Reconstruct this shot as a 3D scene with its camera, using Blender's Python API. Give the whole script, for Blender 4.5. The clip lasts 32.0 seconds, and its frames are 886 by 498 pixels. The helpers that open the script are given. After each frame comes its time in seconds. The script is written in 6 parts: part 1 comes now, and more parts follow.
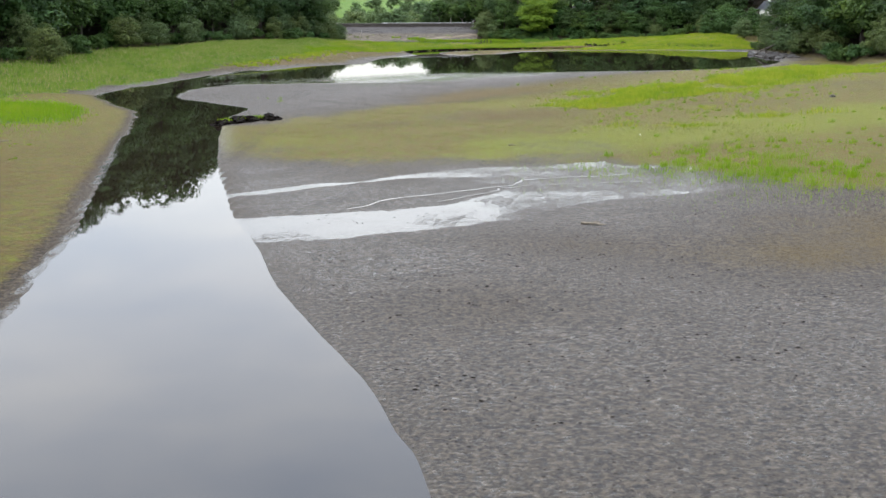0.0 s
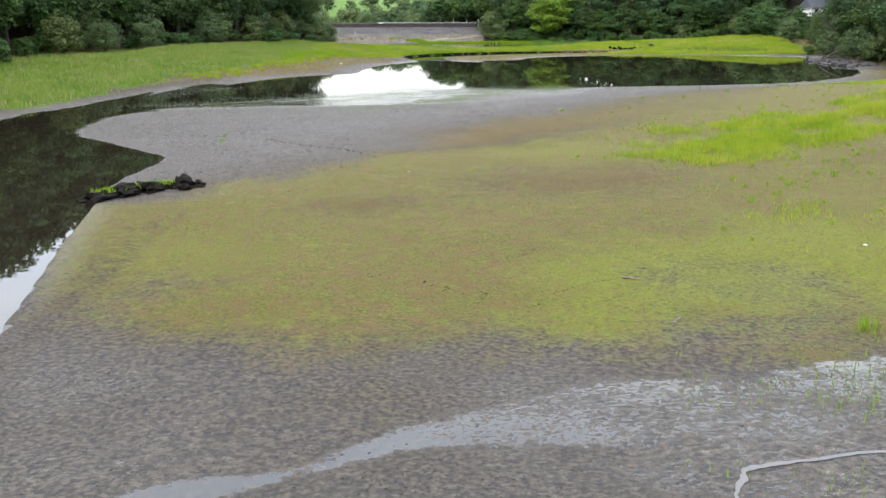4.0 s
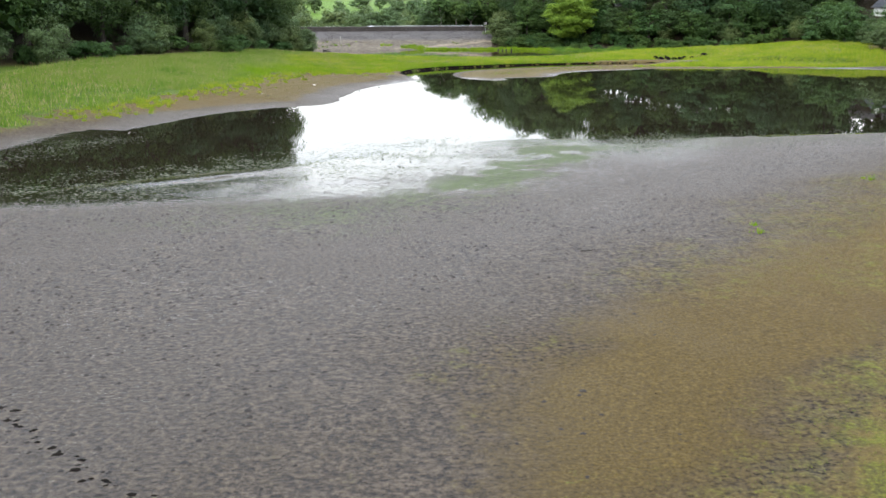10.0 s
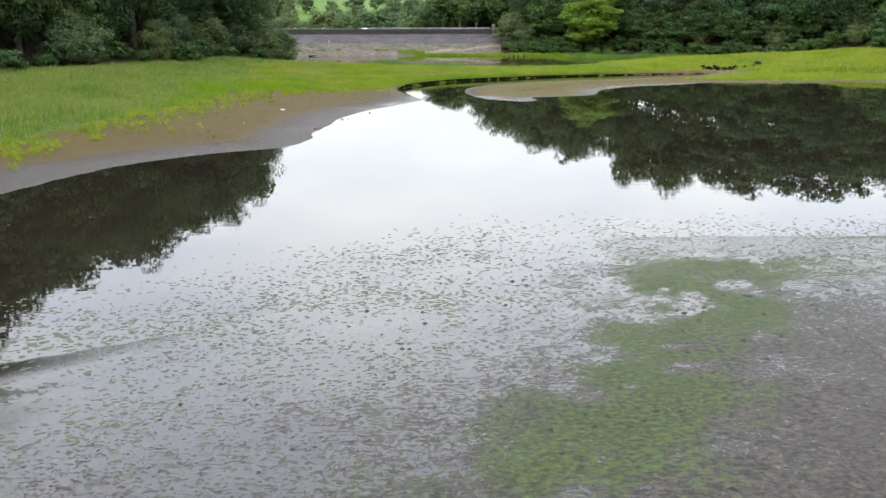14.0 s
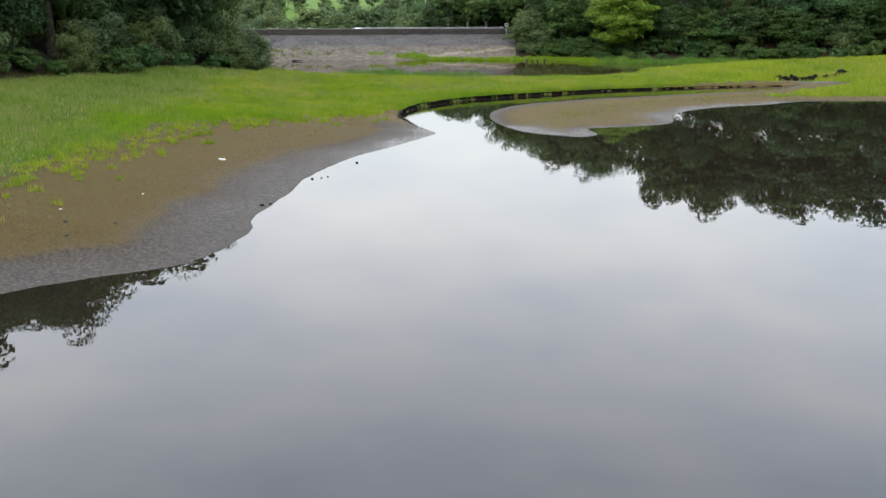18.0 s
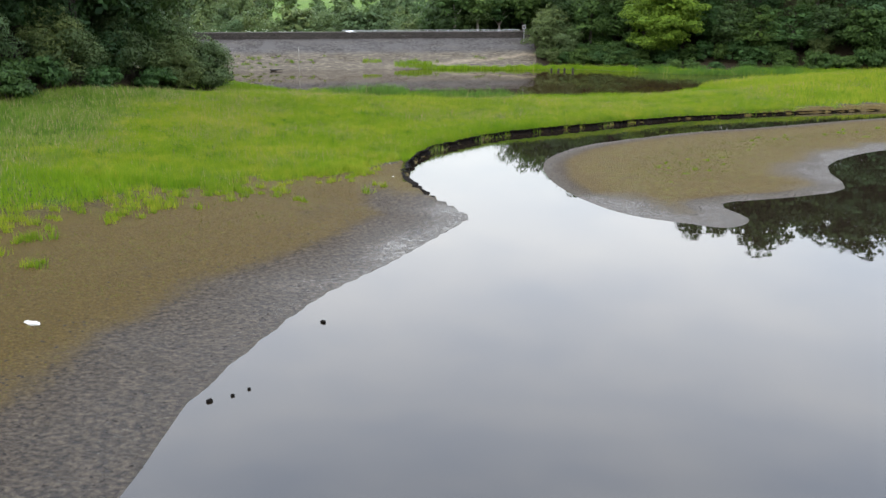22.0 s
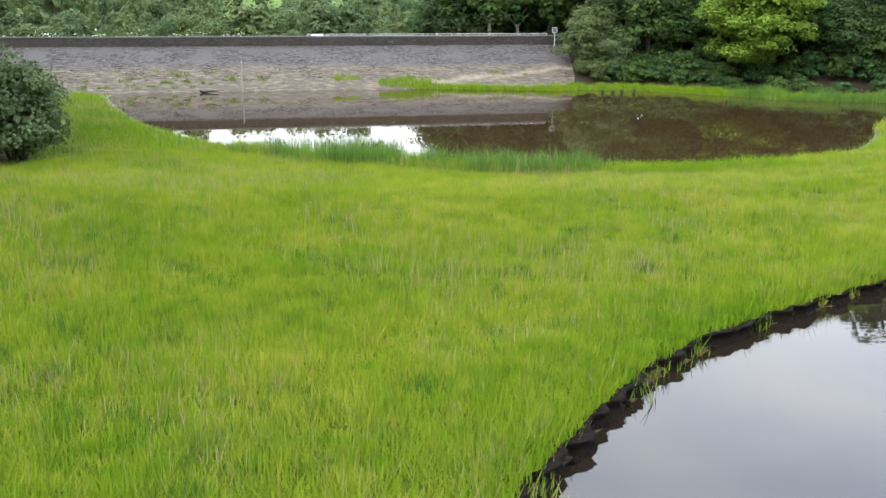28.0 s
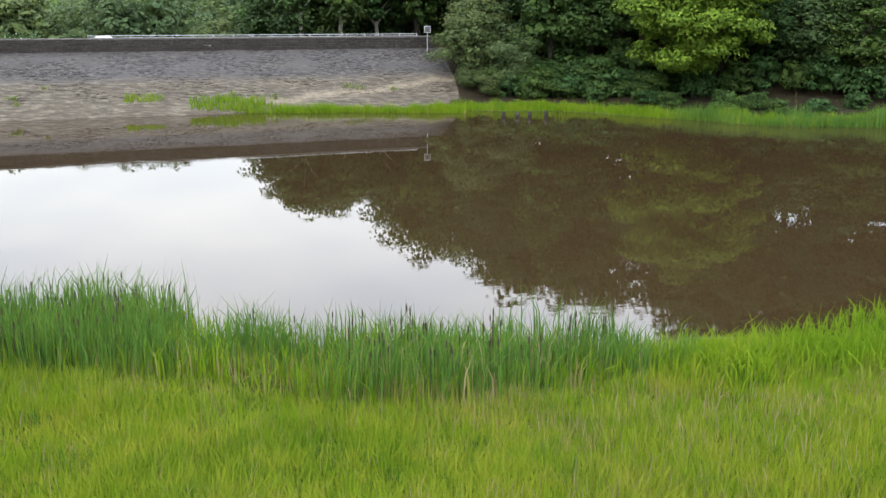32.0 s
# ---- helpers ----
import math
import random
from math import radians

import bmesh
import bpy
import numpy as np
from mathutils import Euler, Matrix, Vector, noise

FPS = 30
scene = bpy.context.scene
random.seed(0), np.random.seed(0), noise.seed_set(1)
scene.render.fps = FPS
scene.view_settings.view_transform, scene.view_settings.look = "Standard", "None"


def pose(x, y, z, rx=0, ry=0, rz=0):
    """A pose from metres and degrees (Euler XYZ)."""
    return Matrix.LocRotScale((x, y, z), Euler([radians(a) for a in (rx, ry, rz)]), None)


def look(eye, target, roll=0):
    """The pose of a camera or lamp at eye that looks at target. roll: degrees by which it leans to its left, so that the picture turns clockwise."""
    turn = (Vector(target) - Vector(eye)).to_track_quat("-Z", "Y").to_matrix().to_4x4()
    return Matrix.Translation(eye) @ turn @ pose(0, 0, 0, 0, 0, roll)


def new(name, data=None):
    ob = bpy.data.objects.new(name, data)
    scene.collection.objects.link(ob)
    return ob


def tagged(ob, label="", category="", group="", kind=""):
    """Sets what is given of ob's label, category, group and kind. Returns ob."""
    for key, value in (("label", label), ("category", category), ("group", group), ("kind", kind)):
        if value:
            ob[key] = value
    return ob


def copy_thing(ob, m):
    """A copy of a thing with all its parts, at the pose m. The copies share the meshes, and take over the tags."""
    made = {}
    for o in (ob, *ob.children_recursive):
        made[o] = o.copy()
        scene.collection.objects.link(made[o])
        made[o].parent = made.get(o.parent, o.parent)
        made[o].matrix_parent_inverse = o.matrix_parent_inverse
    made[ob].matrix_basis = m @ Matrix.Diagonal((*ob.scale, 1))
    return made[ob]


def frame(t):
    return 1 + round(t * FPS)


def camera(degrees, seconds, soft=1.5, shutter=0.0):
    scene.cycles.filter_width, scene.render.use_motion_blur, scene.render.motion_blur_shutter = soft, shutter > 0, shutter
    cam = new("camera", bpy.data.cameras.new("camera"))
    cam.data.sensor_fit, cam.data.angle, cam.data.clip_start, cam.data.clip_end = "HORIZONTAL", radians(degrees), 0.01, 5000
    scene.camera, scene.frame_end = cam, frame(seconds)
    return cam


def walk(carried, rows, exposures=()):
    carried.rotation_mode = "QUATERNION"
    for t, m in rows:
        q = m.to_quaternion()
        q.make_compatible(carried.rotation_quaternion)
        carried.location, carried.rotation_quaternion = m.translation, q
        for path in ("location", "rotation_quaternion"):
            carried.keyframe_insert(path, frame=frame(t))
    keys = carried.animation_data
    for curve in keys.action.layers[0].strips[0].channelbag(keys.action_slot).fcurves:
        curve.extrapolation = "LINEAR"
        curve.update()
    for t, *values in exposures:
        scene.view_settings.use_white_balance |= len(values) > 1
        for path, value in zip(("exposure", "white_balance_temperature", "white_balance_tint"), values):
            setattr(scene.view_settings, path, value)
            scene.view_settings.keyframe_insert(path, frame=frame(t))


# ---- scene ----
cam = camera(50.0, 32.0)
# seconds, eye x, y, z, turn about x, lean, turn about z
PATH = [
    (0, 0.003, 0.004, 10.942, 76.165, 0.075, -0.115),
    (0.5, -0.322, 5.287, 10.940, 76.119, 0.082, -0.208),
    (1, -0.633, 10.560, 10.938, 76.096, 0.086, -0.234),
    (1.5, -0.907, 15.800, 10.934, 76.091, 0.086, -0.275),
    (2, -1.136, 21.000, 10.929, 76.106, 0.073, -0.263),
    (2.5, -1.329, 26.165, 10.922, 76.131, 0.056, -0.277),
    (3, -1.511, 31.314, 10.916, 76.115, 0.041, -0.293),
    (3.5, -1.708, 36.443, 10.912, 76.104, 0.032, -0.281),
    (4, -1.938, 41.531, 10.912, 76.115, 0.015, -0.275),
    (4.5, -2.206, 46.559, 10.918, 76.106, -0.001, -0.295),
    (6.5, -3.289, 66.339, 10.967, 76.035, -0.023, -0.538),
    (7, -3.563, 71.197, 10.980, 76.027, -0.017, -0.584),
    (7.5, -3.815, 75.986, 10.994, 76.017, 0.002, -0.637),
    (8, -4.033, 80.759, 11.012, 76.056, 0.039, -0.666),
    (8.5, -4.231, 85.560, 11.033, 76.097, 0.083, -0.663),
    (9, -4.423, 90.407, 11.053, 76.128, 0.115, -0.674),
    (9.5, -4.593, 95.263, 11.070, 76.141, 0.120, -0.710),
    (10, -4.777, 100.138, 11.081, 76.186, 0.101, -0.734),
    (10.5, -4.982, 105.037, 11.086, 76.197, 0.076, -0.751),
    (11, -5.180, 109.961, 11.088, 76.197, 0.048, -0.770),
    (11.5, -5.349, 114.910, 11.092, 76.217, 0.013, -0.806),
    (12, -5.509, 119.876, 11.096, 76.238, -0.019, -0.857),
    (12.5, -5.690, 124.834, 11.095, 76.230, -0.032, -0.880),
    (13, -5.881, 129.790, 11.092, 76.234, -0.034, -0.906),
    (13.5, -6.070, 134.755, 11.090, 76.234, -0.031, -0.948),
    (14, -6.258, 139.740, 11.091, 76.240, -0.028, -0.970),
    (14.5, -6.443, 144.739, 11.093, 76.227, -0.025, -0.999),
    (16.5, -7.166, 164.792, 11.115, 76.155, -0.005, -1.091),
    (17, -7.368, 169.811, 11.123, 76.144, 0.013, -1.129),
    (17.5, -7.587, 174.837, 11.131, 76.100, 0.033, -1.115),
    (18, -7.800, 179.864, 11.140, 76.103, 0.033, -1.138),
    (18.5, -8.012, 184.878, 11.146, 76.129, 0.012, -1.164),
    (19, -8.233, 189.861, 11.145, 76.152, -0.016, -1.209),
    (19.5, -8.466, 194.798, 11.135, 76.188, -0.044, -1.271),
    (20, -8.691, 199.688, 11.114, 76.184, -0.054, -1.277),
    (20.5, -8.886, 204.571, 11.085, 76.153, -0.024, -1.296),
    (21, -9.060, 209.447, 11.051, 76.151, 0.021, -1.295),
    (21.5, -9.218, 214.322, 11.017, 76.161, 0.063, -1.317),
    (22, -9.360, 219.197, 10.985, 76.158, 0.080, -1.357),
    (22.5, -9.490, 224.080, 10.959, 76.193, 0.071, -1.395),
    (23, -9.617, 228.974, 10.942, 76.209, 0.057, -1.442),
    (23.5, -9.748, 233.876, 10.936, 76.192, 0.043, -1.452),
    (24, -9.898, 238.792, 10.940, 76.194, 0.022, -1.512),
    (24.5, -10.042, 243.724, 10.953, 76.200, -0.009, -1.532),
    (25, -10.184, 248.648, 10.967, 76.192, -0.047, -1.503),
    (25.5, -10.365, 253.532, 10.973, 76.158, -0.073, -1.557),
    (26, -10.549, 258.432, 10.971, 76.123, -0.084, -1.633),
    (26.5, -10.698, 263.377, 10.957, 76.106, -0.089, -1.647),
    (28.5, -11.020, 283.481, 10.863, 76.100, -0.068, -3.261),
    (29, -11.022, 288.571, 10.846, 76.109, -0.080, -5.345),
    (29.5, -10.935, 293.700, 10.834, 76.027, -0.098, -7.012),
    (30, -10.749, 298.813, 10.822, 76.015, -0.108, -7.939),
    (30.5, -10.453, 303.815, 10.798, 75.992, -0.108, -8.146),
    (31, -10.034, 308.639, 10.755, 75.941, -0.111, -8.755),
    (31.5, -9.504, 313.294, 10.696, 75.898, -0.125, -10.367),
    (32, -8.920, 317.862, 10.629, 75.909, -0.149, -11.630),
]
walk(cam, [(t, pose(x, y, z, rx, ry, rz)) for t, x, y, z, rx, ry, rz in PATH],
     exposures=[(0.0, 1.44), (4.0, 1.70), (7.0, 1.86), (11.0, 1.64), (13.0, 1.58), (17.0, 1.26), (21.0, 1.36), (23.0, 1.5), (25.0, 1.7), (27.0, 1.85), (29.0, 1.86), (30.0, 1.74), (31.0, 1.58), (32.0, 1.52)])

# ---------------------------------------------------------------- sky and sun
world = bpy.data.worlds.new("sky")
scene.world = world
world.use_nodes = True
wt = world.node_tree
wt.nodes.clear()
w_out = wt.nodes.new("ShaderNodeOutputWorld")
w_bg = wt.nodes.new("ShaderNodeBackground")
w_sky = wt.nodes.new("ShaderNodeTexSky")
w_sky.sky_type = "NISHITA"
w_sky.sun_disc = False
w_sky.sun_elevation = radians(48)
w_sky.sun_rotation = radians(205)
w_co = wt.nodes.new("ShaderNodeTexCoord")
w_map = wt.nodes.new("ShaderNodeMapping")
w_map.inputs["Scale"].default_value = (1.0, 1.0, 3.2)
w_noise = wt.nodes.new("ShaderNodeTexNoise")
w_noise.inputs["Scale"].default_value = 2.3
w_noise.inputs["Detail"].default_value = 5.0
w_noise.inputs["Roughness"].default_value = 0.5
w_ramp = wt.nodes.new("ShaderNodeValToRGB")
w_ramp.color_ramp.elements[0].position = 0.36
w_ramp.color_ramp.elements[0].color = (0.95, 1.02, 1.13, 1)
w_ramp.color_ramp.elements[1].position = 0.66
w_ramp.color_ramp.elements[1].color = (1.49, 1.47, 1.41, 1)
w_mul = wt.nodes.new("ShaderNodeVectorMath")
w_mul.operation = "SCALE"
w_mul.inputs["Scale"].default_value = 0.10
w_add = wt.nodes.new("ShaderNodeVectorMath")
w_add.operation = "ADD"
wt.links.new(w_co.outputs["Generated"], w_map.inputs["Vector"])
wt.links.new(w_map.outputs["Vector"], w_noise.inputs["Vector"])
wt.links.new(w_noise.outputs["Fac"], w_ramp.inputs["Fac"])
wt.links.new(w_sky.outputs["Color"], w_mul.inputs[0])
wt.links.new(w_mul.outputs["Vector"], w_add.inputs[0])
wt.links.new(w_ramp.outputs["Color"], w_add.inputs[1])
w_sep = wt.nodes.new("ShaderNodeSeparateXYZ")
wt.links.new(w_co.outputs["Generated"], w_sep.inputs[0])
w_up = wt.nodes.new("ShaderNodeMath")
w_up.operation, w_up.use_clamp = "MAXIMUM", False
w_up.inputs[1].default_value = 0.0
wt.links.new(w_sep.outputs["Z"], w_up.inputs[0])
w_rise = wt.nodes.new("ShaderNodeMath")
w_rise.operation = "MULTIPLY_ADD"
w_rise.inputs[1].default_value, w_rise.inputs[2].default_value = 1.95, 0.31
wt.links.new(w_up.outputs[0], w_rise.inputs[0])
w_lum = wt.nodes.new("ShaderNodeMath")
w_lum.operation = "SMOOTH_MIN"
w_lum.inputs[1].default_value, w_lum.inputs[2].default_value = 1.38, 0.2
wt.links.new(w_rise.outputs[0], w_lum.inputs[0])
w_dome = wt.nodes.new("ShaderNodeVectorMath")
w_dome.operation = "SCALE"
wt.links.new(w_add.outputs["Vector"], w_dome.inputs[0])
wt.links.new(w_lum.outputs[0], w_dome.inputs["Scale"])
w_hue = wt.nodes.new("ShaderNodeValToRGB")
for el, (p, col) in zip((w_hue.color_ramp.elements[0], w_hue.color_ramp.elements[1]), ((0.06, (1.06, 1.0, 0.94, 1)), (0.60, (0.97, 1.0, 1.045, 1)))):
    el.position, el.color = p, col
w_tint = wt.nodes.new("ShaderNodeVectorMath")
w_tint.operation = "MULTIPLY"
wt.links.new(w_up.outputs[0], w_hue.inputs["Fac"])
wt.links.new(w_dome.outputs["Vector"], w_tint.inputs[0])
wt.links.new(w_hue.outputs["Color"], w_tint.inputs[1])
wt.links.new(w_tint.outputs["Vector"], w_bg.inputs["Color"])
wt.links.new(w_bg.outputs["Background"], w_out.inputs["Surface"])
w_bg.inputs["Strength"].default_value = 0.78

sun = new("sun", bpy.data.lights.new("sun", "SUN"))
sun.data.energy = 0.7
sun.data.angle = radians(22)
sun.data.color = (1.0, 0.97, 0.86)
sun.matrix_world = look((-60, -90, 150), (0, 0, 0))


# ---------------------------------------------------------------- materials
def soil(r, g, b, k=0.70):
    """Damp soil and plant tones: an sRGB tone at a lower albedo."""
    return tuple(k * v for v in srgb(r, g, b)[:3]) + (1.0,)


def srgb(r, g, b):
    return tuple(c / 12.92 if c <= 0.04045 else ((c + 0.055) / 1.055) ** 2.4 for c in (r, g, b)) + (1.0,)


class Nodes:
    """Short hand for building one node material."""

    def __init__(self, name):
        self.mat = bpy.data.materials.new(name)
        self.mat.use_nodes = True
        self.t = self.mat.node_tree
        self.bsdf = self.t.nodes["Principled BSDF"]
        self.out = self.t.nodes["Material Output"]
        self.co = self.t.nodes.new("ShaderNodeTexCoord").outputs["Object"]

    def link(self, a, b):
        self.t.links.new(a, b)

    def put(self, socket, value):
        if hasattr(value, "links"):
            self.link(value, socket)
        else:
            socket.default_value = value

    def noise(self, scale, detail=4.0, rough=0.55, vector=None, distortion=0.0):
        n = self.t.nodes.new("ShaderNodeTexNoise")
        n.inputs["Scale"].default_value = scale
        n.inputs["Detail"].default_value = detail
        n.inputs["Roughness"].default_value = rough
        n.inputs["Distortion"].default_value = distortion
        self.link(vector or self.co, n.inputs["Vector"])
        return n.outputs["Fac"]

    def stretch(self, sx, sy, sz):
        m = self.t.nodes.new("ShaderNodeMapping")
        m.inputs["Scale"].default_value = (sx, sy, sz)
        self.link(self.co, m.inputs["Vector"])
        return m.outputs["Vector"]

    def cells(self, scale, vector=None, feature="F1", out="Distance"):
        n = self.t.nodes.new("ShaderNodeTexVoronoi")
        n.feature = feature
        n.inputs["Scale"].default_value = scale
        self.link(vector or self.co, n.inputs["Vector"])
        return n.outputs[out]

    def ramp(self, fac, stops):
        n = self.t.nodes.new("ShaderNodeValToRGB")
        e = n.color_ramp.elements
        while len(e) < len(stops):
            e.new(0.5)
        for el, (p, c) in zip(e, stops):
            el.position = p
            el.color = c if hasattr(c, "__len__") else (c, c, c, 1)
        self.link(fac, n.inputs["Fac"])
        return n.outputs["Color"]

    def mix(self, fac, a, b, mode="MIX"):
        n = self.t.nodes.new("ShaderNodeMix")
        n.data_type = "RGBA"
        n.blend_type = mode
        self.put(n.inputs[0], fac)
        self.put(n.inputs[6], a)
        self.put(n.inputs[7], b)
        return n.outputs[2]

    def math(self, op, a, b=0.0, c=0.0, clamp=False):
        n = self.t.nodes.new("ShaderNodeMath")
        n.operation = op
        n.use_clamp = clamp
        for s, v in zip(n.inputs, (a, b, c)):
            self.put(s, v)
        return n.outputs[0]

    def attr(self, name):
        n = self.t.nodes.new("ShaderNodeAttribute")
        n.attribute_name = name
        return n.outputs["Fac"]

    def island(self):
        return self.t.nodes.new("ShaderNodeNewGeometry").outputs["Random Per Island"]

    def rand(self):
        return self.t.nodes.new("ShaderNodeObjectInfo").outputs["Random"]

    def bump(self, height, strength=0.5, distance=0.02):
        n = self.t.nodes.new("ShaderNodeBump")
        self.put(n.inputs["Strength"], strength)
        n.inputs["Distance"].default_value = distance
        self.link(height, n.inputs["Height"])
        self.link(n.outputs["Normal"], self.bsdf.inputs["Normal"])

    def done(self, color=None, rough=None, metal=None, spec=None, ior=None):
        b = self.bsdf.inputs
        for key, v in (("Base Color", color), ("Roughness", rough), ("Metallic", metal), ("Specular IOR Level", spec), ("IOR", ior)):
            if v is not None:
                self.put(b[key], v)
        return self.mat


def ground_material():
    m = Nodes("lake_bed_ground")
    wet, moss, rust, turf, film, sand = (m.attr(k) for k in ("wet", "moss", "rust", "turf", "film", "meadow"))
    big = m.noise(0.35, 5)
    mid = m.noise(1.3, 5, 0.65)
    fine = m.noise(5.2, 6, 0.72)
    streak = m.noise(4.6, 5, 0.66, m.stretch(0.8, 1.5, 1.0))
    grain = m.noise(24.0, 4, 0.7)
    wide = m.noise(0.09, 4, 0.6)
    mud = m.ramp(fine, [(0.37, soil(0.06, 0.049, 0.041)), (0.48, soil(0.238, 0.203, 0.163)), (0.62, soil(0.418, 0.37, 0.31))])
    fleck = m.noise(13.0, 4, 0.7, m.stretch(0.6, 1.3, 1.0))
    mud = m.mix(0.75, mud, m.ramp(fleck, [(0.34, 0.62), (0.5, 1.0), (0.64, 1.22)]), "MULTIPLY")
    mud = m.mix(m.ramp(mid, [(0.40, 0.0), (0.68, 0.4)]), mud, soil(0.235, 0.20, 0.142))
    speck = m.noise(9.0, 5, 0.75)
    rusty = m.ramp(speck, [(0.30, soil(0.175, 0.14, 0.062, 0.8)), (0.50, soil(0.30, 0.245, 0.118, 0.8)), (0.72, soil(0.43, 0.365, 0.20, 0.8))])
    mossy = m.ramp(speck, [(0.30, soil(0.17, 0.15, 0.075, 0.93)), (0.45, soil(0.265, 0.258, 0.105, 0.93)), (0.56, soil(0.342, 0.335, 0.122, 0.93)), (0.72, soil(0.445, 0.445, 0.19, 0.93))])
    mossy = m.mix(m.ramp(mid, [(0.52, 0.0), (0.74, 0.6)]), mossy, soil(0.39, 0.42, 0.13, 0.85))
    mossy = m.mix(m.ramp(m.noise(1.1, 5, 0.65), [(0.42, 0.75), (0.58, 0.0)]), mossy, m.ramp(speck, [(0.3, soil(0.27, 0.20, 0.10, 0.9)), (0.7, soil(0.40, 0.33, 0.21, 0.9))]))
    mossy = m.mix(m.math("MULTIPLY", m.attr("lime"), m.ramp(fine, [(0.36, 0.15), (0.6, 0.95)])), mossy, m.ramp(speck, [(0.3, soil(0.27, 0.295, 0.06, 0.9)), (0.7, soil(0.43, 0.455, 0.11, 0.9))]))
    turfy = m.ramp(mid, [(0.3, soil(0.20, 0.27, 0.05)), (0.7, soil(0.32, 0.39, 0.08))])
    slime = m.ramp(fine, [(0.34, soil(0.09, 0.11, 0.035)), (0.5, soil(0.23, 0.275, 0.075, 0.8)), (0.66, soil(0.345, 0.415, 0.13, 0.8))])

    def patchy(a, n, w=0.55):
        return m.math("SMOOTH_MIN", 1.0, m.math("MAXIMUM", m.math("MULTIPLY_ADD", m.math("ADD", a, m.math("MULTIPLY_ADD", n, w, -0.5 * w)), 2.2, -0.6), 0.0), 0.2)

    mixn = m.math("MULTIPLY_ADD", fine, 0.45, m.math("MULTIPLY_ADD", mid, 0.35, m.math("MULTIPLY", big, 0.2)))
    c = m.mix(patchy(rust, mixn, 1.2), mud, rusty)
    c = m.mix(patchy(moss, mixn, 1.9), c, mossy)
    c = m.mix(patchy(m.attr("algae"), mixn, 2.2), c, slime)
    c = m.mix(patchy(turf, mid, 0.6), c, turfy)
    c = m.mix(sand, c, m.ramp(big, [(0.35, soil(0.24, 0.36, 0.06)), (0.65, soil(0.34, 0.44, 0.09))]))
    c = m.mix(0.35, c, m.ramp(grain, [(0.3, 0.35), (0.7, 1.0)]), "MULTIPLY")
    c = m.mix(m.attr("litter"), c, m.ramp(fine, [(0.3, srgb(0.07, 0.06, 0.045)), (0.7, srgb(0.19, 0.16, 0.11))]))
    dark = m.math("MULTIPLY", wet, 0.30)
    c = m.mix(dark, c, m.mix(1.0, c, srgb(0.60, 0.60, 0.62), "MULTIPLY"))
    # standing film of water between small lumps of mud
    lumps = m.math("MULTIPLY_ADD", streak, 0.34, m.math("MULTIPLY_ADD", fine, 0.26, m.math("MULTIPLY", speck, 0.40)))
    level = m.math("MULTIPLY_ADD", film, 0.55, m.math("MULTIPLY_ADD", mid, 0.16, 0.02))
    sheet = m.math("MULTIPLY", m.math("SUBTRACT", level, lumps), 14.0, clamp=True)
    damp = m.math("MULTIPLY", m.math("SUBTRACT", m.math("MULTIPLY_ADD", m.attr("sheen"), 0.42, m.math("MULTIPLY_ADD", wide, 0.2, m.math("MULTIPLY_ADD", mid, 0.22, -0.045))), m.math("MULTIPLY_ADD", streak, 0.55, m.math("MULTIPLY", fleck, 0.45))), 12.0, clamp=True)
    glossy = m.math("MAXIMUM", sheet, m.math("MULTIPLY", m.math("MULTIPLY", damp, wet), 0.88))
    c = m.mix(m.math("MULTIPLY", sheet, 0.9), c, m.mix(1.0, c, (0.20, 0.19, 0.17, 1), "MULTIPLY"))
    rough = m.math("MULTIPLY_ADD", glossy, -0.62, 0.72)
    rough = m.math("MULTIPLY_ADD", sheet, -0.08, rough)
    relief = m.math("MULTIPLY_ADD", fine, 0.8, m.math("MULTIPLY_ADD", streak, 0.6, m.math("MULTIPLY", grain, 0.30)))
    m.bump(relief, m.math("MULTIPLY_ADD", m.math("MAXIMUM", sheet, m.math("MULTIPLY", glossy, 0.85)), -0.9, 0.95), 0.19)
    spec = m.math("MULTIPLY_ADD", m.attr("sheen"), 0.38, 0.07)
    spec = m.math("MAXIMUM", spec, m.math("MULTIPLY", glossy, 0.42))
    spec = m.math("MULTIPLY_ADD", sheet, m.math("SUBTRACT", 0.27, spec), spec)
    return m.done(c, rough, spec=spec)


def water_material(name, body):
    m = Nodes(name)
    rip = m.noise(1.1, 3, 0.5, m.stretch(0.5, 1.4, 1.0))
    swirl = m.noise(0.07, 3, 0.5)
    m.bump(rip, m.math("MULTIPLY", m.ramp(swirl, [(0.52, 0.2), (0.70, 1.0)]), 0.10), 0.03)
    tone = m.mix(m.noise(0.2, 3), body, tuple(0.7 * v for v in body[:3]) + (1,))
    return m.done(tone, 0.012, ior=1.333)


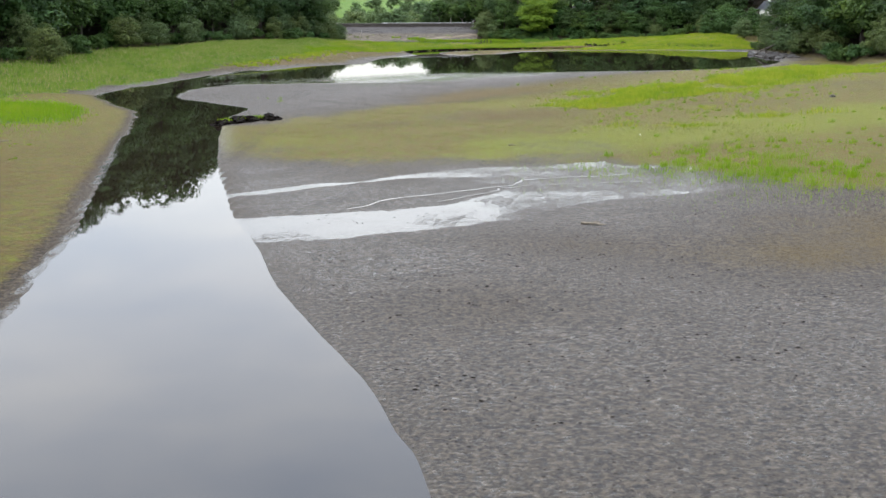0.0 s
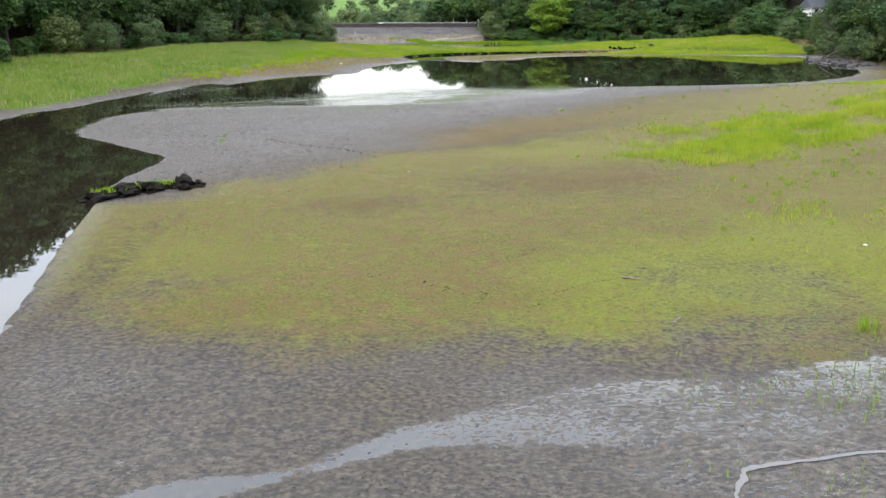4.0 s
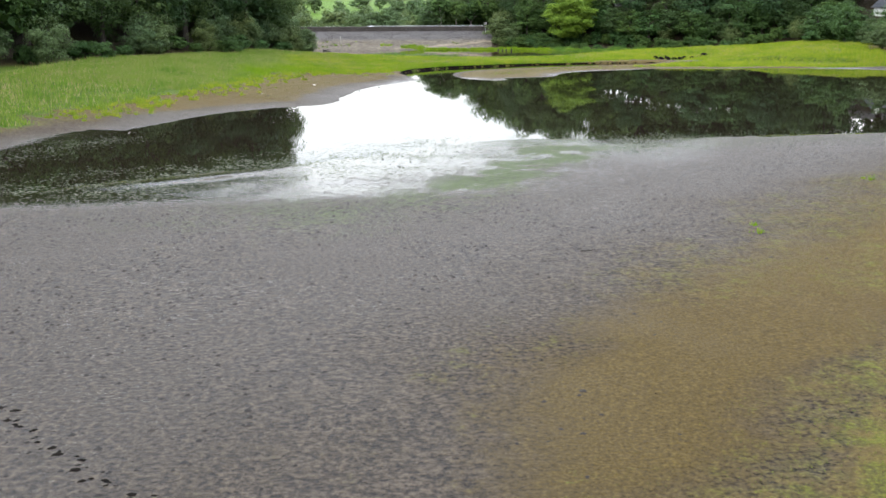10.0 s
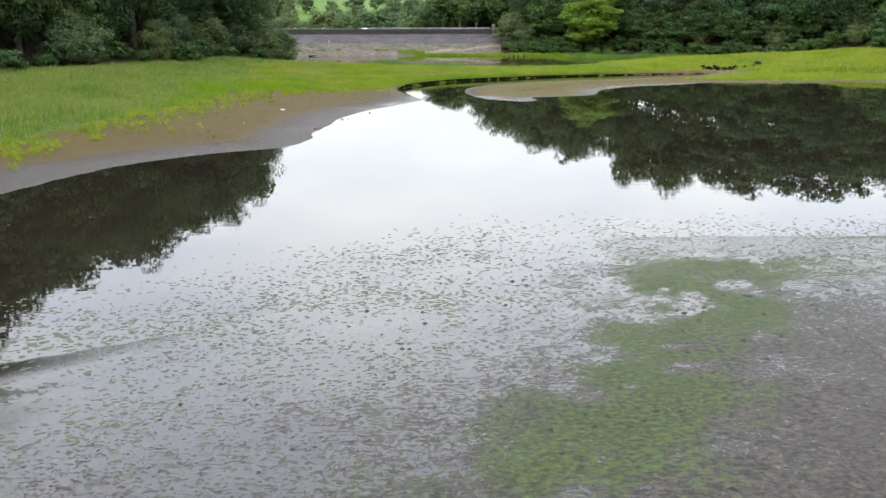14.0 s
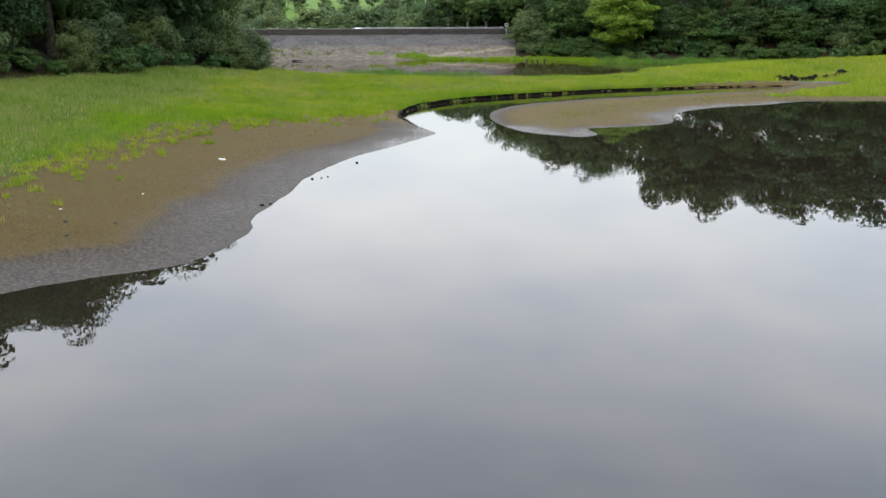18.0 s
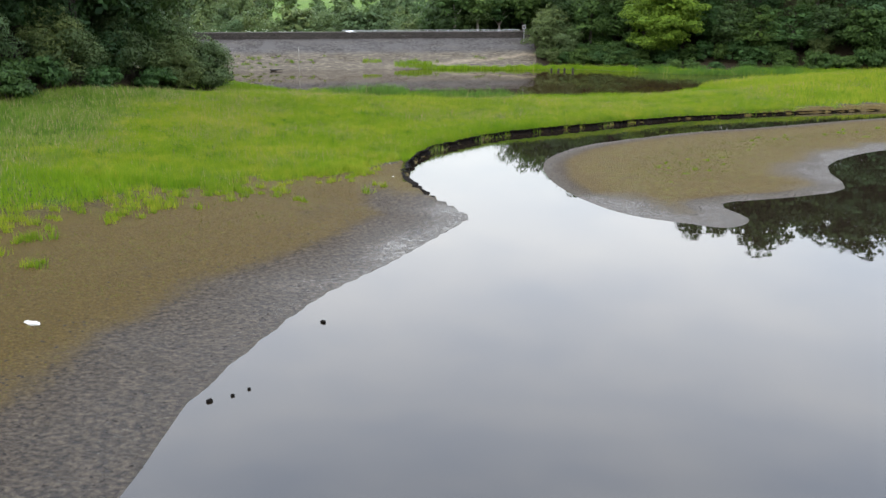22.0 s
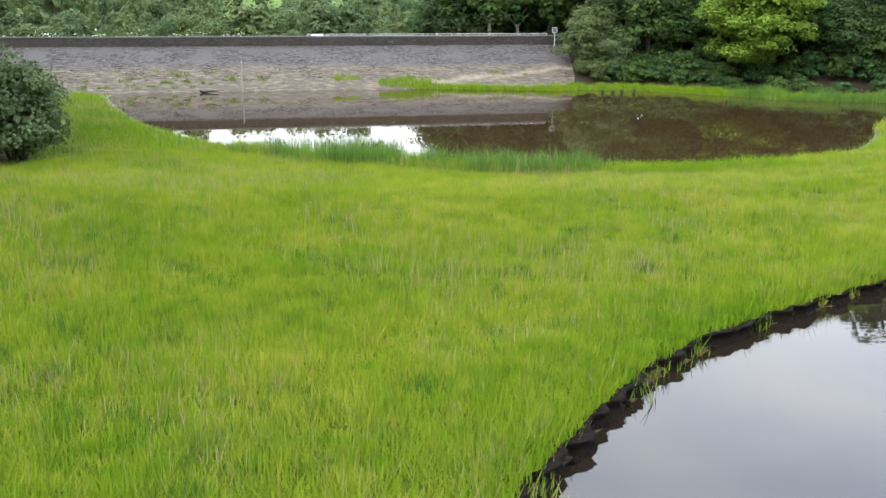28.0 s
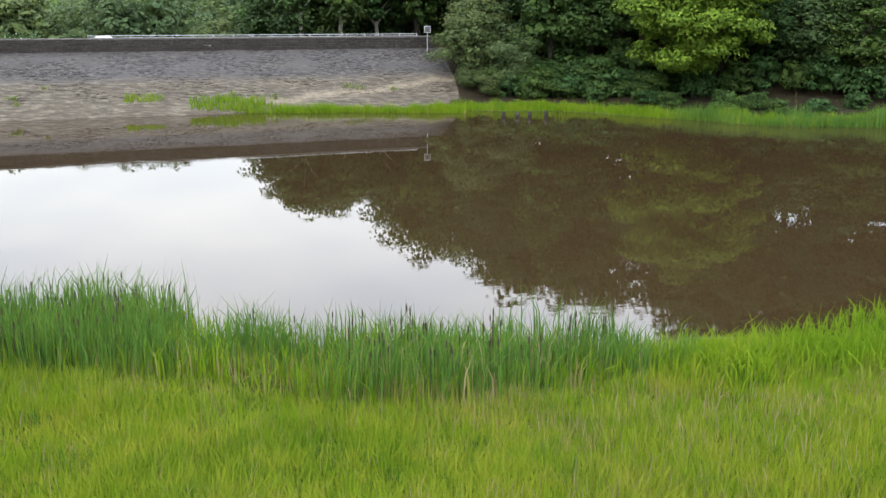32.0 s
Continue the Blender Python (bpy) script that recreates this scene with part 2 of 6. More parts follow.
def leaf_material(name, lo, hi, tint=0.25, through_light=0.25):
    m = Nodes(name)
    isl = m.island()
    c = m.mix(m.math("POWER", isl, 1.5), lo, hi)
    c = m.mix(m.math("MULTIPLY", m.rand(), tint), c, tuple(0.55 * v for v in lo[:3]) + (1,))
    if tint:
        c = m.mix(0.8, c, m.ramp(m.math("FRACT", m.math("MULTIPLY", m.rand(), 7.3)), [(0.0, (0.72, 0.92, 1.08, 1)), (0.4, (0.95, 1.0, 1.0, 1)), (0.75, (1.12, 1.06, 0.88, 1)), (1.0, (1.28, 1.12, 0.8, 1))]), "MULTIPLY")
    clump = m.noise(0.55, 3)
    c = m.mix(m.ramp(clump, [(0.35, 0.45), (0.65, 0.0)]), c, tuple(0.7 * v for v in lo[:3]) + (1,))
    m.done(c, 0.65, spec=0.09)
    tr = m.t.nodes.new("ShaderNodeBsdfTranslucent")
    m.link(m.mix(0.5, c, (hi[0] * 1.2, hi[1] * 1.25, hi[2] * 0.8, 1)), tr.inputs["Color"])
    mx = m.t.nodes.new("ShaderNodeMixShader")
    mx.inputs[0].default_value = through_light
    m.link(m.bsdf.outputs[0], mx.inputs[1])
    m.link(tr.outputs[0], mx.inputs[2])
    m.link(mx.outputs[0], m.out.inputs["Surface"])
    return m.mat


def grass_material(name, stops, dry, dry_share=0.12, patch=0.14):
    """Blades: colour by large patches of the meadow, by blade, and some dry stems."""
    m = Nodes(name)
    isl = m.island()
    big = m.math("MULTIPLY_ADD", m.noise(patch, 4, 0.6), 0.38, m.math("MULTIPLY_ADD", m.noise(1.1, 4, 0.65), 0.56, m.math("MULTIPLY_ADD", isl, 0.14, -0.04)))
    c = m.ramp(big, stops)
    straw = m.math("GREATER_THAN", m.math("MULTIPLY_ADD", m.noise(0.22, 3), 0.35, m.math("MULTIPLY", m.math("FRACT", m.math("MULTIPLY", isl, 37.0)), 0.65)), 1.0 - dry_share - 0.12)
    c = m.mix(straw, c, dry)
    m.done(c, 0.8, spec=0.04)
    tr = m.t.nodes.new("ShaderNodeBsdfTranslucent")
    m.link(c, tr.inputs["Color"])
    mx = m.t.nodes.new("ShaderNodeMixShader")
    mx.inputs[0].default_value = 0.35
    m.link(m.bsdf.outputs[0], mx.inputs[1])
    m.link(tr.outputs[0], mx.inputs[2])
    m.link(mx.outputs[0], m.out.inputs["Surface"])
    return m.mat


def rough_material(name, lo, hi, scale, rough=0.85, relief=0.5, dist=0.02, use_island=False, stretch=None, spec=0.25):
    m = Nodes(name)
    v = m.stretch(*stretch) if stretch else None
    a = m.noise(scale, 5, 0.65, v)
    b = m.noise(scale * 0.18, 4)
    c = m.ramp(a, [(0.3, lo), (0.72, hi)])
    c = m.mix(m.ramp(b, [(0.35, 0.45), (0.7, 0.0)]), c, tuple(0.6 * x for x in lo[:3]) + (1,))
    if use_island:
        c = m.mix(m.math("MULTIPLY", m.island(), 0.5), c, tuple(0.5 * x for x in lo[:3]) + (1,))
    m.bump(a, relief, dist)
    return m.done(c, rough, spec=spec)


def stone_face_material():
    """Pitched stone of the embankment: grey above, paler and silted towards the water line."""
    m = Nodes("stone_pitching")
    a = m.noise(2.2, 5, 0.7)
    isl = m.island()
    c = m.ramp(m.math("MULTIPLY_ADD", isl, 0.6, m.math("MULTIPLY", a, 0.4)), [(0.2, soil(0.175, 0.165, 0.155)), (0.5, soil(0.255, 0.243, 0.236)), (0.85, soil(0.345, 0.33, 0.318))])
    tide = m.attr("tide")
    silt = m.ramp(m.noise(2.4, 6, 0.75, m.stretch(0.3, 1, 1.6)), [(0.35, soil(0.20, 0.175, 0.145)), (0.52, soil(0.31, 0.28, 0.232)), (0.70, soil(0.50, 0.465, 0.405))])
    c = m.mix(m.math("MULTIPLY", m.math("ADD", tide, m.math("MULTIPLY_ADD", m.noise(0.5, 4, 0.6, m.stretch(0.3, 1, 1)), 1.0, -0.5)), 1.3, clamp=True), c, silt)
    c = m.mix(m.math("MULTIPLY", m.attr("path"), m.ramp(m.noise(1.6, 5, 0.7), [(0.35, 0.3), (0.6, 1.0)])), c, soil(0.50, 0.455, 0.385))
    m.bump(a, 0.7, 0.05)
    return m.done(c, 0.85, spec=0.2)


M_GROUND = ground_material()
M_WATER = water_material("still_brown_water", (0.010, 0.0075, 0.005, 1))
M_RIVULET = water_material("thin_mud_water", (0.05, 0.043, 0.038, 1))
M_WATER_POOL = water_material("silty_pool_water", (0.027, 0.0170, 0.0075, 1))
M_GRASS = grass_material("meadow_grass", [(0.30, (0.0540, 0.1100, 0.0090, 1)), (0.42, (0.1050, 0.1700, 0.0110, 1)), (0.52, (0.1650, 0.2120, 0.0150, 1)), (0.61, (0.2200, 0.2320, 0.0240, 1)), (0.72, (0.2600, 0.2250, 0.0650, 1))], (0.2500, 0.2150, 0.0900, 1), 0.05)
M_GRASS_FRESH = grass_material("fresh_shore_grass", [(0.3, (0.0650, 0.1350, 0.0070, 1)), (0.5, (0.1120, 0.1880, 0.0090, 1)), (0.7, (0.1750, 0.2150, 0.0160, 1))], (0.2100, 0.1820, 0.0700, 1), 0.06)
M_GRASS_BACK = grass_material("dull_meadow_grass", [(0.30, (0.0420, 0.0880, 0.0130, 1)), (0.42, (0.0720, 0.1330, 0.0160, 1)), (0.52, (0.1080, 0.1640, 0.0220, 1)), (0.62, (0.1500, 0.1700, 0.0420, 1)), (0.72, (0.2100, 0.1850, 0.0850, 1))], (0.2500, 0.2100, 0.1100, 1), 0.12)
M_DOCK = grass_material("dark_dock_leaf", [(0.3, (0.0240, 0.0700, 0.0110, 1)), (0.7, (0.0620, 0.1250, 0.0170, 1))], (0.1600, 0.0900, 0.0400, 1), 0.04)
M_SEED = grass_material("tan_seed_heads", [(0.3, (0.1700, 0.1400, 0.0600, 1)), (0.7, (0.2500, 0.2000, 0.1050, 1))], (0.2700, 0.2000, 0.1300, 1))
M_REED = grass_material("reed_leaf", [(0.3, (0.0350, 0.0850, 0.0160, 1)), (0.5, (0.0650, 0.1350, 0.0230, 1)), (0.7, (0.1150, 0.1850, 0.0320, 1))], (0.2310, 0.1960, 0.0980, 1), 0.05)
M_DRY = grass_material("dry_stem", [(0.3, (0.1600, 0.1320, 0.0460, 1)), (0.7, (0.2350, 0.1980, 0.0820, 1))], (0.2500, 0.2150, 0.1050, 1))
M_MOSSPLANT = grass_material("low_moss_plants", [(0.3, (0.0480, 0.0600, 0.0150, 1)), (0.5, (0.0780, 0.0940, 0.0190, 1)), (0.7, (0.1120, 0.1200, 0.0290, 1))], (0.1240, 0.0930, 0.0372, 1), 0.1, 0.5)
M_LEAF_DARK = leaf_material("dark_broad_leaf", (0.0150, 0.0300, 0.0110, 1), (0.0660, 0.1080, 0.0340, 1))
M_LEAF_MID = leaf_material("green_broad_leaf", (0.0170, 0.0370, 0.0100, 1), (0.0740, 0.1250, 0.0310, 1))
M_LEAF_WILLOW = leaf_material("grey_green_willow_leaf", (0.0380, 0.0580, 0.0210, 1), (0.1080, 0.1400, 0.0540, 1))
M_LEAF_YELLOW = leaf_material("yellow_green_leaf", (0.0480, 0.0900, 0.0080, 1), (0.1550, 0.2250, 0.0220, 1), 0.0)
# distance haze painted into the leaf colour: paler and bluer than nearer trees
M_LEAF_FAR = leaf_material("far_hazed_leaf", (0.0430, 0.0690, 0.0270, 1), (0.0980, 0.1280, 0.0460, 1), 0.4)
M_BARK = rough_material("bark", srgb(0.13, 0.115, 0.10), srgb(0.27, 0.245, 0.21), 5.0, 0.9, 0.8, 0.03, stretch=(1, 1, 0.3))
M_BARK_PALE = rough_material("pale_bark", srgb(0.42, 0.40, 0.37), srgb(0.62, 0.60, 0.56), 4.0, 0.8, 0.5, 0.02)
M_PEAT = rough_material("wet_black_peat", srgb(0.03, 0.023, 0.017), srgb(0.10, 0.075, 0.052), 5.0, 0.95, 0.9, 0.06, True, spec=0.08)
M_MUDCLOD = rough_material("wet_mud_lumps", soil(0.09, 0.075, 0.058), soil(0.21, 0.175, 0.135), 5.0, 0.7, 0.8, 0.04, True)
M_ALGAE = rough_material("floating_algae", (0.030, 0.036, 0.018, 1), (0.080, 0.092, 0.042, 1), 6.0, 0.8, 0.4, 0.01, True)
M_STONE = stone_face_material()
M_WALL = rough_material("dark_parapet_stone", srgb(0.16, 0.145, 0.135), srgb(0.30, 0.275, 0.255), 3.0, 0.9, 0.7, 0.03, True)
M_COPING = rough_material("weathered_coping", srgb(0.27, 0.26, 0.25), srgb(0.44, 0.42, 0.40), 4.0, 0.88, 0.5, 0.02)
M_ROCK = rough_material("dark_shore_rock", srgb(0.13, 0.12, 0.115), srgb(0.30, 0.28, 0.26), 3.0, 0.75, 0.8, 0.05, True)
M_DRIFT = rough_material("grey_driftwood", srgb(0.27, 0.245, 0.21), srgb(0.50, 0.46, 0.40), 6.0, 0.85, 0.6, 0.01, stretch=(1, 0.3, 1))
M_WETWOOD = rough_material("wet_dark_wood", srgb(0.08, 0.07, 0.06), srgb(0.20, 0.18, 0.16), 6.0, 0.5, 0.6, 0.01)
M_ROAD = rough_material("asphalt", (0.045, 0.045, 0.047, 1), (0.075, 0.075, 0.077, 1), 8.0, 0.9, 0.3, 0.01)
M_LITTER = rough_material("white_plastic_litter", (0.36, 0.36, 0.34, 1), (0.55, 0.55, 0.53, 1), 9.0, 0.45, 0.3, 0.01)
M_METAL = rough_material("galvanised_metal", (0.30, 0.31, 0.32, 1), (0.46, 0.47, 0.48, 1), 6.0, 0.5, 0.2, 0.005)
M_WHITE = rough_material("white_render", (0.62, 0.61, 0.58, 1), (0.78, 0.77, 0.74, 1), 1.5, 0.8, 0.2, 0.01)
M_TIMBER = rough_material("black_timber", (0.015, 0.013, 0.012, 1), (0.04, 0.036, 0.03, 1), 4.0, 0.7, 0.4, 0.01)
M_SLATE = rough_material("grey_slate", srgb(0.22, 0.23, 0.25), srgb(0.36, 0.37, 0.39), 2.0, 0.7, 0.5, 0.02, True)
M_BLOSSOM = leaf_material("white_blossom", (0.50, 0.52, 0.44, 1), (0.70, 0.70, 0.62, 1), 0.0)


def plain(name, color, rough=0.5, metal=0.0):
    m = Nodes(name)
    n = m.noise(12.0, 3)
    return m.done(m.mix(m.math("MULTIPLY", n, 0.25), color, tuple(0.7 * v for v in color[:3]) + (1,)), rough, metal)


M_CARPAINT = plain("white_car_paint", (0.72, 0.73, 0.74, 1), 0.25)
M_GLASS = plain("dark_car_glass", (0.02, 0.022, 0.025, 1), 0.05)
M_TYRE = plain("tyre_rubber", (0.02, 0.02, 0.02, 1), 0.85)
M_RIM = plain("wheel_rim", (0.45, 0.45, 0.46, 1), 0.35, 0.8)
M_PANE = plain("window_pane", (0.03, 0.035, 0.04, 1), 0.05)
M_CATTAIL = plain("brown_cattail_head", (0.028, 0.015, 0.007, 1), 0.95)


# ---------------------------------------------------------------- plan of the lake bed
RNG = np.random.default_rng(7)


def vnoise(x, y, scale, seed):
    """Smooth value noise, 0 to 1; scale in metres."""
    g = np.random.default_rng(seed).random((256, 256))
    u, v = x / scale + 1000.0, y / scale + 1000.0
    i, j = np.floor(u).astype(int), np.floor(v).astype(int)
    a, b = u - i, v - j
    a, b = a * a * (3 - 2 * a), b * b * (3 - 2 * b)
    i0, i1, j0, j1 = i % 256, (i + 1) % 256, j % 256, (j + 1) % 256
    return (g[i0, j0] * (1 - a) + g[i1, j0] * a) * (1 - b) + (g[i0, j1] * (1 - a) + g[i1, j1] * a) * b


def fbm(x, y, scale, seed, octaves=4):
    s, amp, tot = 0.0, 1.0, 0.0
    for k in range(octaves):
        s = s + amp * vnoise(x, y, scale / 2 ** k, seed + 17 * k)
        tot += amp
        amp *= 0.55
    return s / tot


def smooth(a, b, x):
    t = np.clip((x - a) / (b - a), 0.0, 1.0)
    return t * t * (3 - 2 * t)


def curve_points(pts, n=4, closed=True):
    """A smooth line through the corners of the plan."""
    p = np.array(pts, float)
    out = []
    m = len(p)
    for i in range(m if closed else m - 1):
        if closed:
            a, b, c, d = p[i - 1], p[i], p[(i + 1) % m], p[(i + 2) % m]
        else:
            a, b, c, d = p[max(i - 1, 0)], p[i], p[i + 1], p[min(i + 2, m - 1)]
        for k in range(n):
            t = k / n
            out.append(0.5 * (2 * b + (c - a) * t + (2 * a - 5 * b + 4 * c - d) * t * t + (3 * b - a - 3 * c + d) * t ** 3))
    if not closed:
        out.append(p[-1])
    return np.array(out)


def line_distance(x, y, line, closed=False):
    best = np.full(x.shape, 1e9)
    a = line if closed else line[:-1]
    b = np.roll(line, -1, axis=0) if closed else line[1:]
    for (ax, ay), (bx, by) in zip(a, b):
        dx, dy = bx - ax, by - ay
        q = dx * dx + dy * dy + 1e-12
        t = np.clip(((x - ax) * dx + (y - ay) * dy) / q, 0, 1)
        best = np.minimum(best, (x - ax - t * dx) ** 2 + (y - ay - t * dy) ** 2)
    return np.sqrt(best)


def inside(x, y, line):
    hit = np.zeros(x.shape, bool)
    for (ax, ay), (bx, by) in zip(line, np.roll(line, -1, axis=0)):
        if ay != by:
            hit ^= ((ay > y) != (by > y)) & (x < (bx - ax) * (y - ay) / (by - ay) + ax)
    return hit


def signed(x, y, line):
    """Distance from the outline, positive outside."""
    return np.where(inside(x, y, line), -1.0, 1.0) * line_distance(x, y, line, True)


# shore of the channel and the wide pond: near side, then far side, then the western side
NEAR_SHORE = [(5, -70), (2.5, 0), (-0.3, 20), (-1.2, 23.6), (-2.5, 27.7), (-4.1, 31.4), (-6.8, 37.7), (-8.9, 44.6), (-11.2, 51.1),
              (-13.7, 59.8), (-16.5, 70), (-19.2, 81.8), (-20.9, 89.6), (-22.2, 97), (-23.2, 103), (-23.6, 113.5), (-25.7, 118.6),
              (-30.6, 123.8), (-35.5, 129.6), (-38.0, 138), (-38.0, 148), (-34.3, 155.5), (-28.5, 163.5), (-22, 168),
              (-15.5, 172), (-9.5, 177), (-4, 182), (1.5, 186.5), (9.1, 187.5), (19.4, 187.3), (30, 189), (45, 191.2), (57.3, 199.3)]
FAR_SHORE = [(72, 215), (82, 234), (87, 250), (86, 262), (87, 272), (91, 284), (91, 297.5), (70, 306), (57.7, 304.5), (43, 304.5),
             (35.5, 300), (27.6, 296), (20.9, 288.6), (18.2, 279.4), (12.9, 276.2), (8.6, 274.6), (8.8, 270.2), (7, 267.9), (5.1, 269),
             (2.5, 271.3), (0.6, 276), (-0.4, 282.6), (-0.3, 288.8), (0.5, 292.8), (2.7, 297.3), (6.1, 301.8), (14.8, 308.8),
             (24, 313.2), (36, 319.6), (45, 324), (54, 333)]
WEST_SHORE = [(57, 339), (49, 332), (36, 328.4), (25.6, 324.6), (16.4, 320.6), (6.7, 313.8), (0.9, 309.9), (-3.4, 305.8), (-7.1, 300.3),
              (-9.1, 296.2), (-10.3, 289.8), (-10.5, 284.8), (-10.1, 280.8), (-8.9, 277), (-7.4, 273.2), (-6.8, 271.0), (-7.8, 268.2),
              (-10.5, 261.8), (-13.3, 256.3), (-15, 250.8), (-16.3, 244.6), (-16.8, 238.5), (-17.5, 232.5), (-17.2, 228.4), (-18.8, 222.6),
              (-24, 218.8), (-30, 211.5), (-33.6, 200.4), (-36, 194), (-41, 181), (-43.5, 169), (-46.5, 156), (-48.5, 143),
              (-46.9, 132.7), (-41, 121), (-36.7, 114), (-33, 104.4), (-28, 83.2), (-24.2, 67.7), (-20.8, 54.4), (-18.5, 45.9),
              (-17.4, 39.1), (-16.1, 33), (-14, 18), (-11, 0), (-8, -70)]
POND = curve_points(NEAR_SHORE + FAR_SHORE + WEST_SHORE, 3)
POOL = curve_points([(-50, 413), (-48.5, 402), (-40, 381), (-33.6, 369.5), (-25, 358), (-17.6, 351.4), (-13.6, 349.6), (-8.5, 348), (-5.8, 346.5),
                     (-2.0, 344.6), (5.2, 345.6), (9.8, 344.9), (13, 346.5), (19, 350), (26, 355), (31.5, 362.5), (37.4, 373.5), (48, 385),
                     (60, 393), (70, 398), (64, 402.5), (50.3, 398.5), (39, 402), (37.3, 405.3), (31.2, 410), (25.6, 416.5), (14, 419.5),
                     (-2.6, 422.5), (-14.7, 424), (-33, 419.5)], 3)
# the undercut peat bank on the far side of the channel
BANK = curve_points([(-8.6, 276.6), (-10.1, 280.8), (-10.5, 284.8), (-10.3, 289.8), (-9.1, 296.2), (-7.1, 300.3), (-3.4, 305.8), (0.9, 309.9),
                     (6.7, 313.8), (16.4, 320.6), (25.6, 324.6), (36, 328.4), (49, 332)], 5, False)
# flat open mud and moss on the near side of the pond
FLAT = np.array([(-5, -90), (-3, 20), (-22, 92), (-40, 132), (-39, 155), (-20, 166), (2, 190), (57, 206), (84, 236), (96, 226), (84, 190), (70, 150), (62, 100), (60, 40), (60, -90)], float)
SPIT = np.array([(-1, 266), (9, 266), (22, 283), (40, 303), (90, 306), (92, 316), (60, 332), (40, 324), (12, 309), (-2, 292)], float)
# edge of the tall meadow on the western and northern side
MEADOW = np.array([(-120, 20), (-56, 118), (-54, 140), (-51.5, 152), (-48.5, 165), (-47.5, 182), (-45, 204), (-37, 230), (-34, 250), (-29.8, 266), (-23.5, 275.8),
                   (-16.5, 281.5), (-11.2, 288), (-10.2, 292), (-8.2, 297.5), (-6.3, 301.3), (-2.8, 306.6), (1.3, 310.7), (7, 314.8), (16.2, 321.6), (25.3, 325.8),
                   (35, 329.6), (48, 333.6), (52, 337), (58, 341), (62, 335), (50, 322), (40, 311.5), (58, 309), (72, 311), (93, 303),
                   (100, 300), (105, 310), (101, 330), (112, 362), (106, 384), (82, 404), (64, 415), (48, 421), (30, 428), (17, 430), (0, 425.5), (-15, 427), (-16, 424),
                   (-34, 418.5), (-50, 416), (-62, 420), (-84, 423), (-120, 432)], float)
# woods begin here: western edge and eastern edge by distance along the valley
WEST_Y, WEST_X = [-120, 60, 120, 170, 230, 268, 289, 311, 341, 352, 380, 440, 560], [-92, -92, -84, -78, -76, -68, -58, -50, -36, -44, -68, -84, -90]
EAST_Y, EAST_X = [-120, 100, 190, 235, 275, 330, 372, 395, 412, 422, 429, 436, 440, 560], [95, 92, 92, 92, 97, 108, 112, 92, 62, 44, 27, 17, 17, 20]


def west_wood(y):
    return np.interp(y, WEST_Y, WEST_X)


def east_wood(y):
    return np.interp(y, EAST_Y, EAST_X)


def dam_line(x):
    """The water-side foot of the parapet on the dam."""
    return 442.8 + 0.175 * (x - 10.0)


CREST = 5.9


def steps(parts):
    out = [np.arange(a, b, s) for a, b, s in parts]
    return np.unique(np.concatenate(out))


def widen(a, b, first, grow):
    """Steps that grow from a outwards to b."""
    out, s = [a], first
    while abs(out[-1]) < abs(b):
        out.append(out[-1] + math.copysign(s, b - a))
        s *= grow
    return np.array(out)


GX = np.unique(np.concatenate([widen(-62, -3500, 1.0, 1.12), steps([(-62, -30, 0.9), (-30, 30, 0.6), (30, 62, 0.9), (62, 112, 1.6)]), widen(112, 3500, 1.2, 1.12)]))
GY = np.unique(np.concatenate([widen(16, -2500, 1.0, 1.15), steps([(16, 440, 0.6)]), widen(440, 4500, 0.8, 1.07)]))
gx, gy = np.meshgrid(GX, GY, indexing="ij")
core = (gx > -130) & (gx < 180) & (gy > -80) & (gy < 520)
d_pond, d_pool, d_bank = np.full(gx.shape, 400.0), np.full(gx.shape, 400.0), np.full(gx.shape, 400.0)
d_flat, d_spit, d_meadow = np.full(gx.shape, 400.0), np.full(gx.shape, 400.0), np.full(gx.shape, 400.0)
cx, cy = gx[core], gy[core]
d_pond[core] = signed(cx, cy, POND)
d_pool[core] = signed(cx, cy, POOL)
d_bank[core] = line_distance(cx, cy, BANK)
d_flat[core] = signed(cx, cy, FLAT)
d_spit[core] = signed(cx, cy, SPIT)
d_meadow[core] = signed(cx, cy, MEADOW)
d_meadow[~core & (gx < 0)] = -50
wob = (fbm(gx, gy, 6.0, 3, 4) - 0.5)
d_edge = np.minimum(d_pond, d_pool) + wob * np.where(d_bank < 1.5, 0.4, np.where((gy < 95) | (gy > 212), 0.35, 1.2))
on_flat = smooth(1.5, -1.5, d_flat)
on_spit = smooth(1.5, -1.5, d_spit)
open_mud = np.maximum(on_flat, on_spit)
near_bank = smooth(14, 2, d_bank) * smooth(273, 279, gy)
d_land = np.maximum(d_edge, 0)
slope_bank = 0.06 * np.minimum(d_land, 6) + 0.085 * np.clip(d_land - 6, 0, 38)
slope_flat = 0.014 * np.minimum(d_land, 60) + 0.05 * np.clip(gx - 14, 0, 40) * smooth(205, 150, gy)
h = slope_bank * (1 - open_mud) + slope_flat * open_mud
h += near_bank * (1 - open_mud) * 0.48 * smooth(0.0, 0.35, d_edge)
h += 0.10 * (fbm(gx, gy, 3.0, 9, 3) - 0.5) * smooth(0.5, 6, d_land) + 0.5 * (fbm(gx, gy, 25.0, 12, 3) - 0.5) * smooth(8, 30, d_land) * (1 - open_mud)
h = np.where(d_edge > 0, np.maximum(h, 0.02 * np.minimum(d_edge, 0.9) * (1 - near_bank * (1 - on_spit))), np.maximum(0.02 * np.maximum(d_edge, -0.9) + 0.10 * np.minimum(d_edge + 0.9, 0), -0.6))
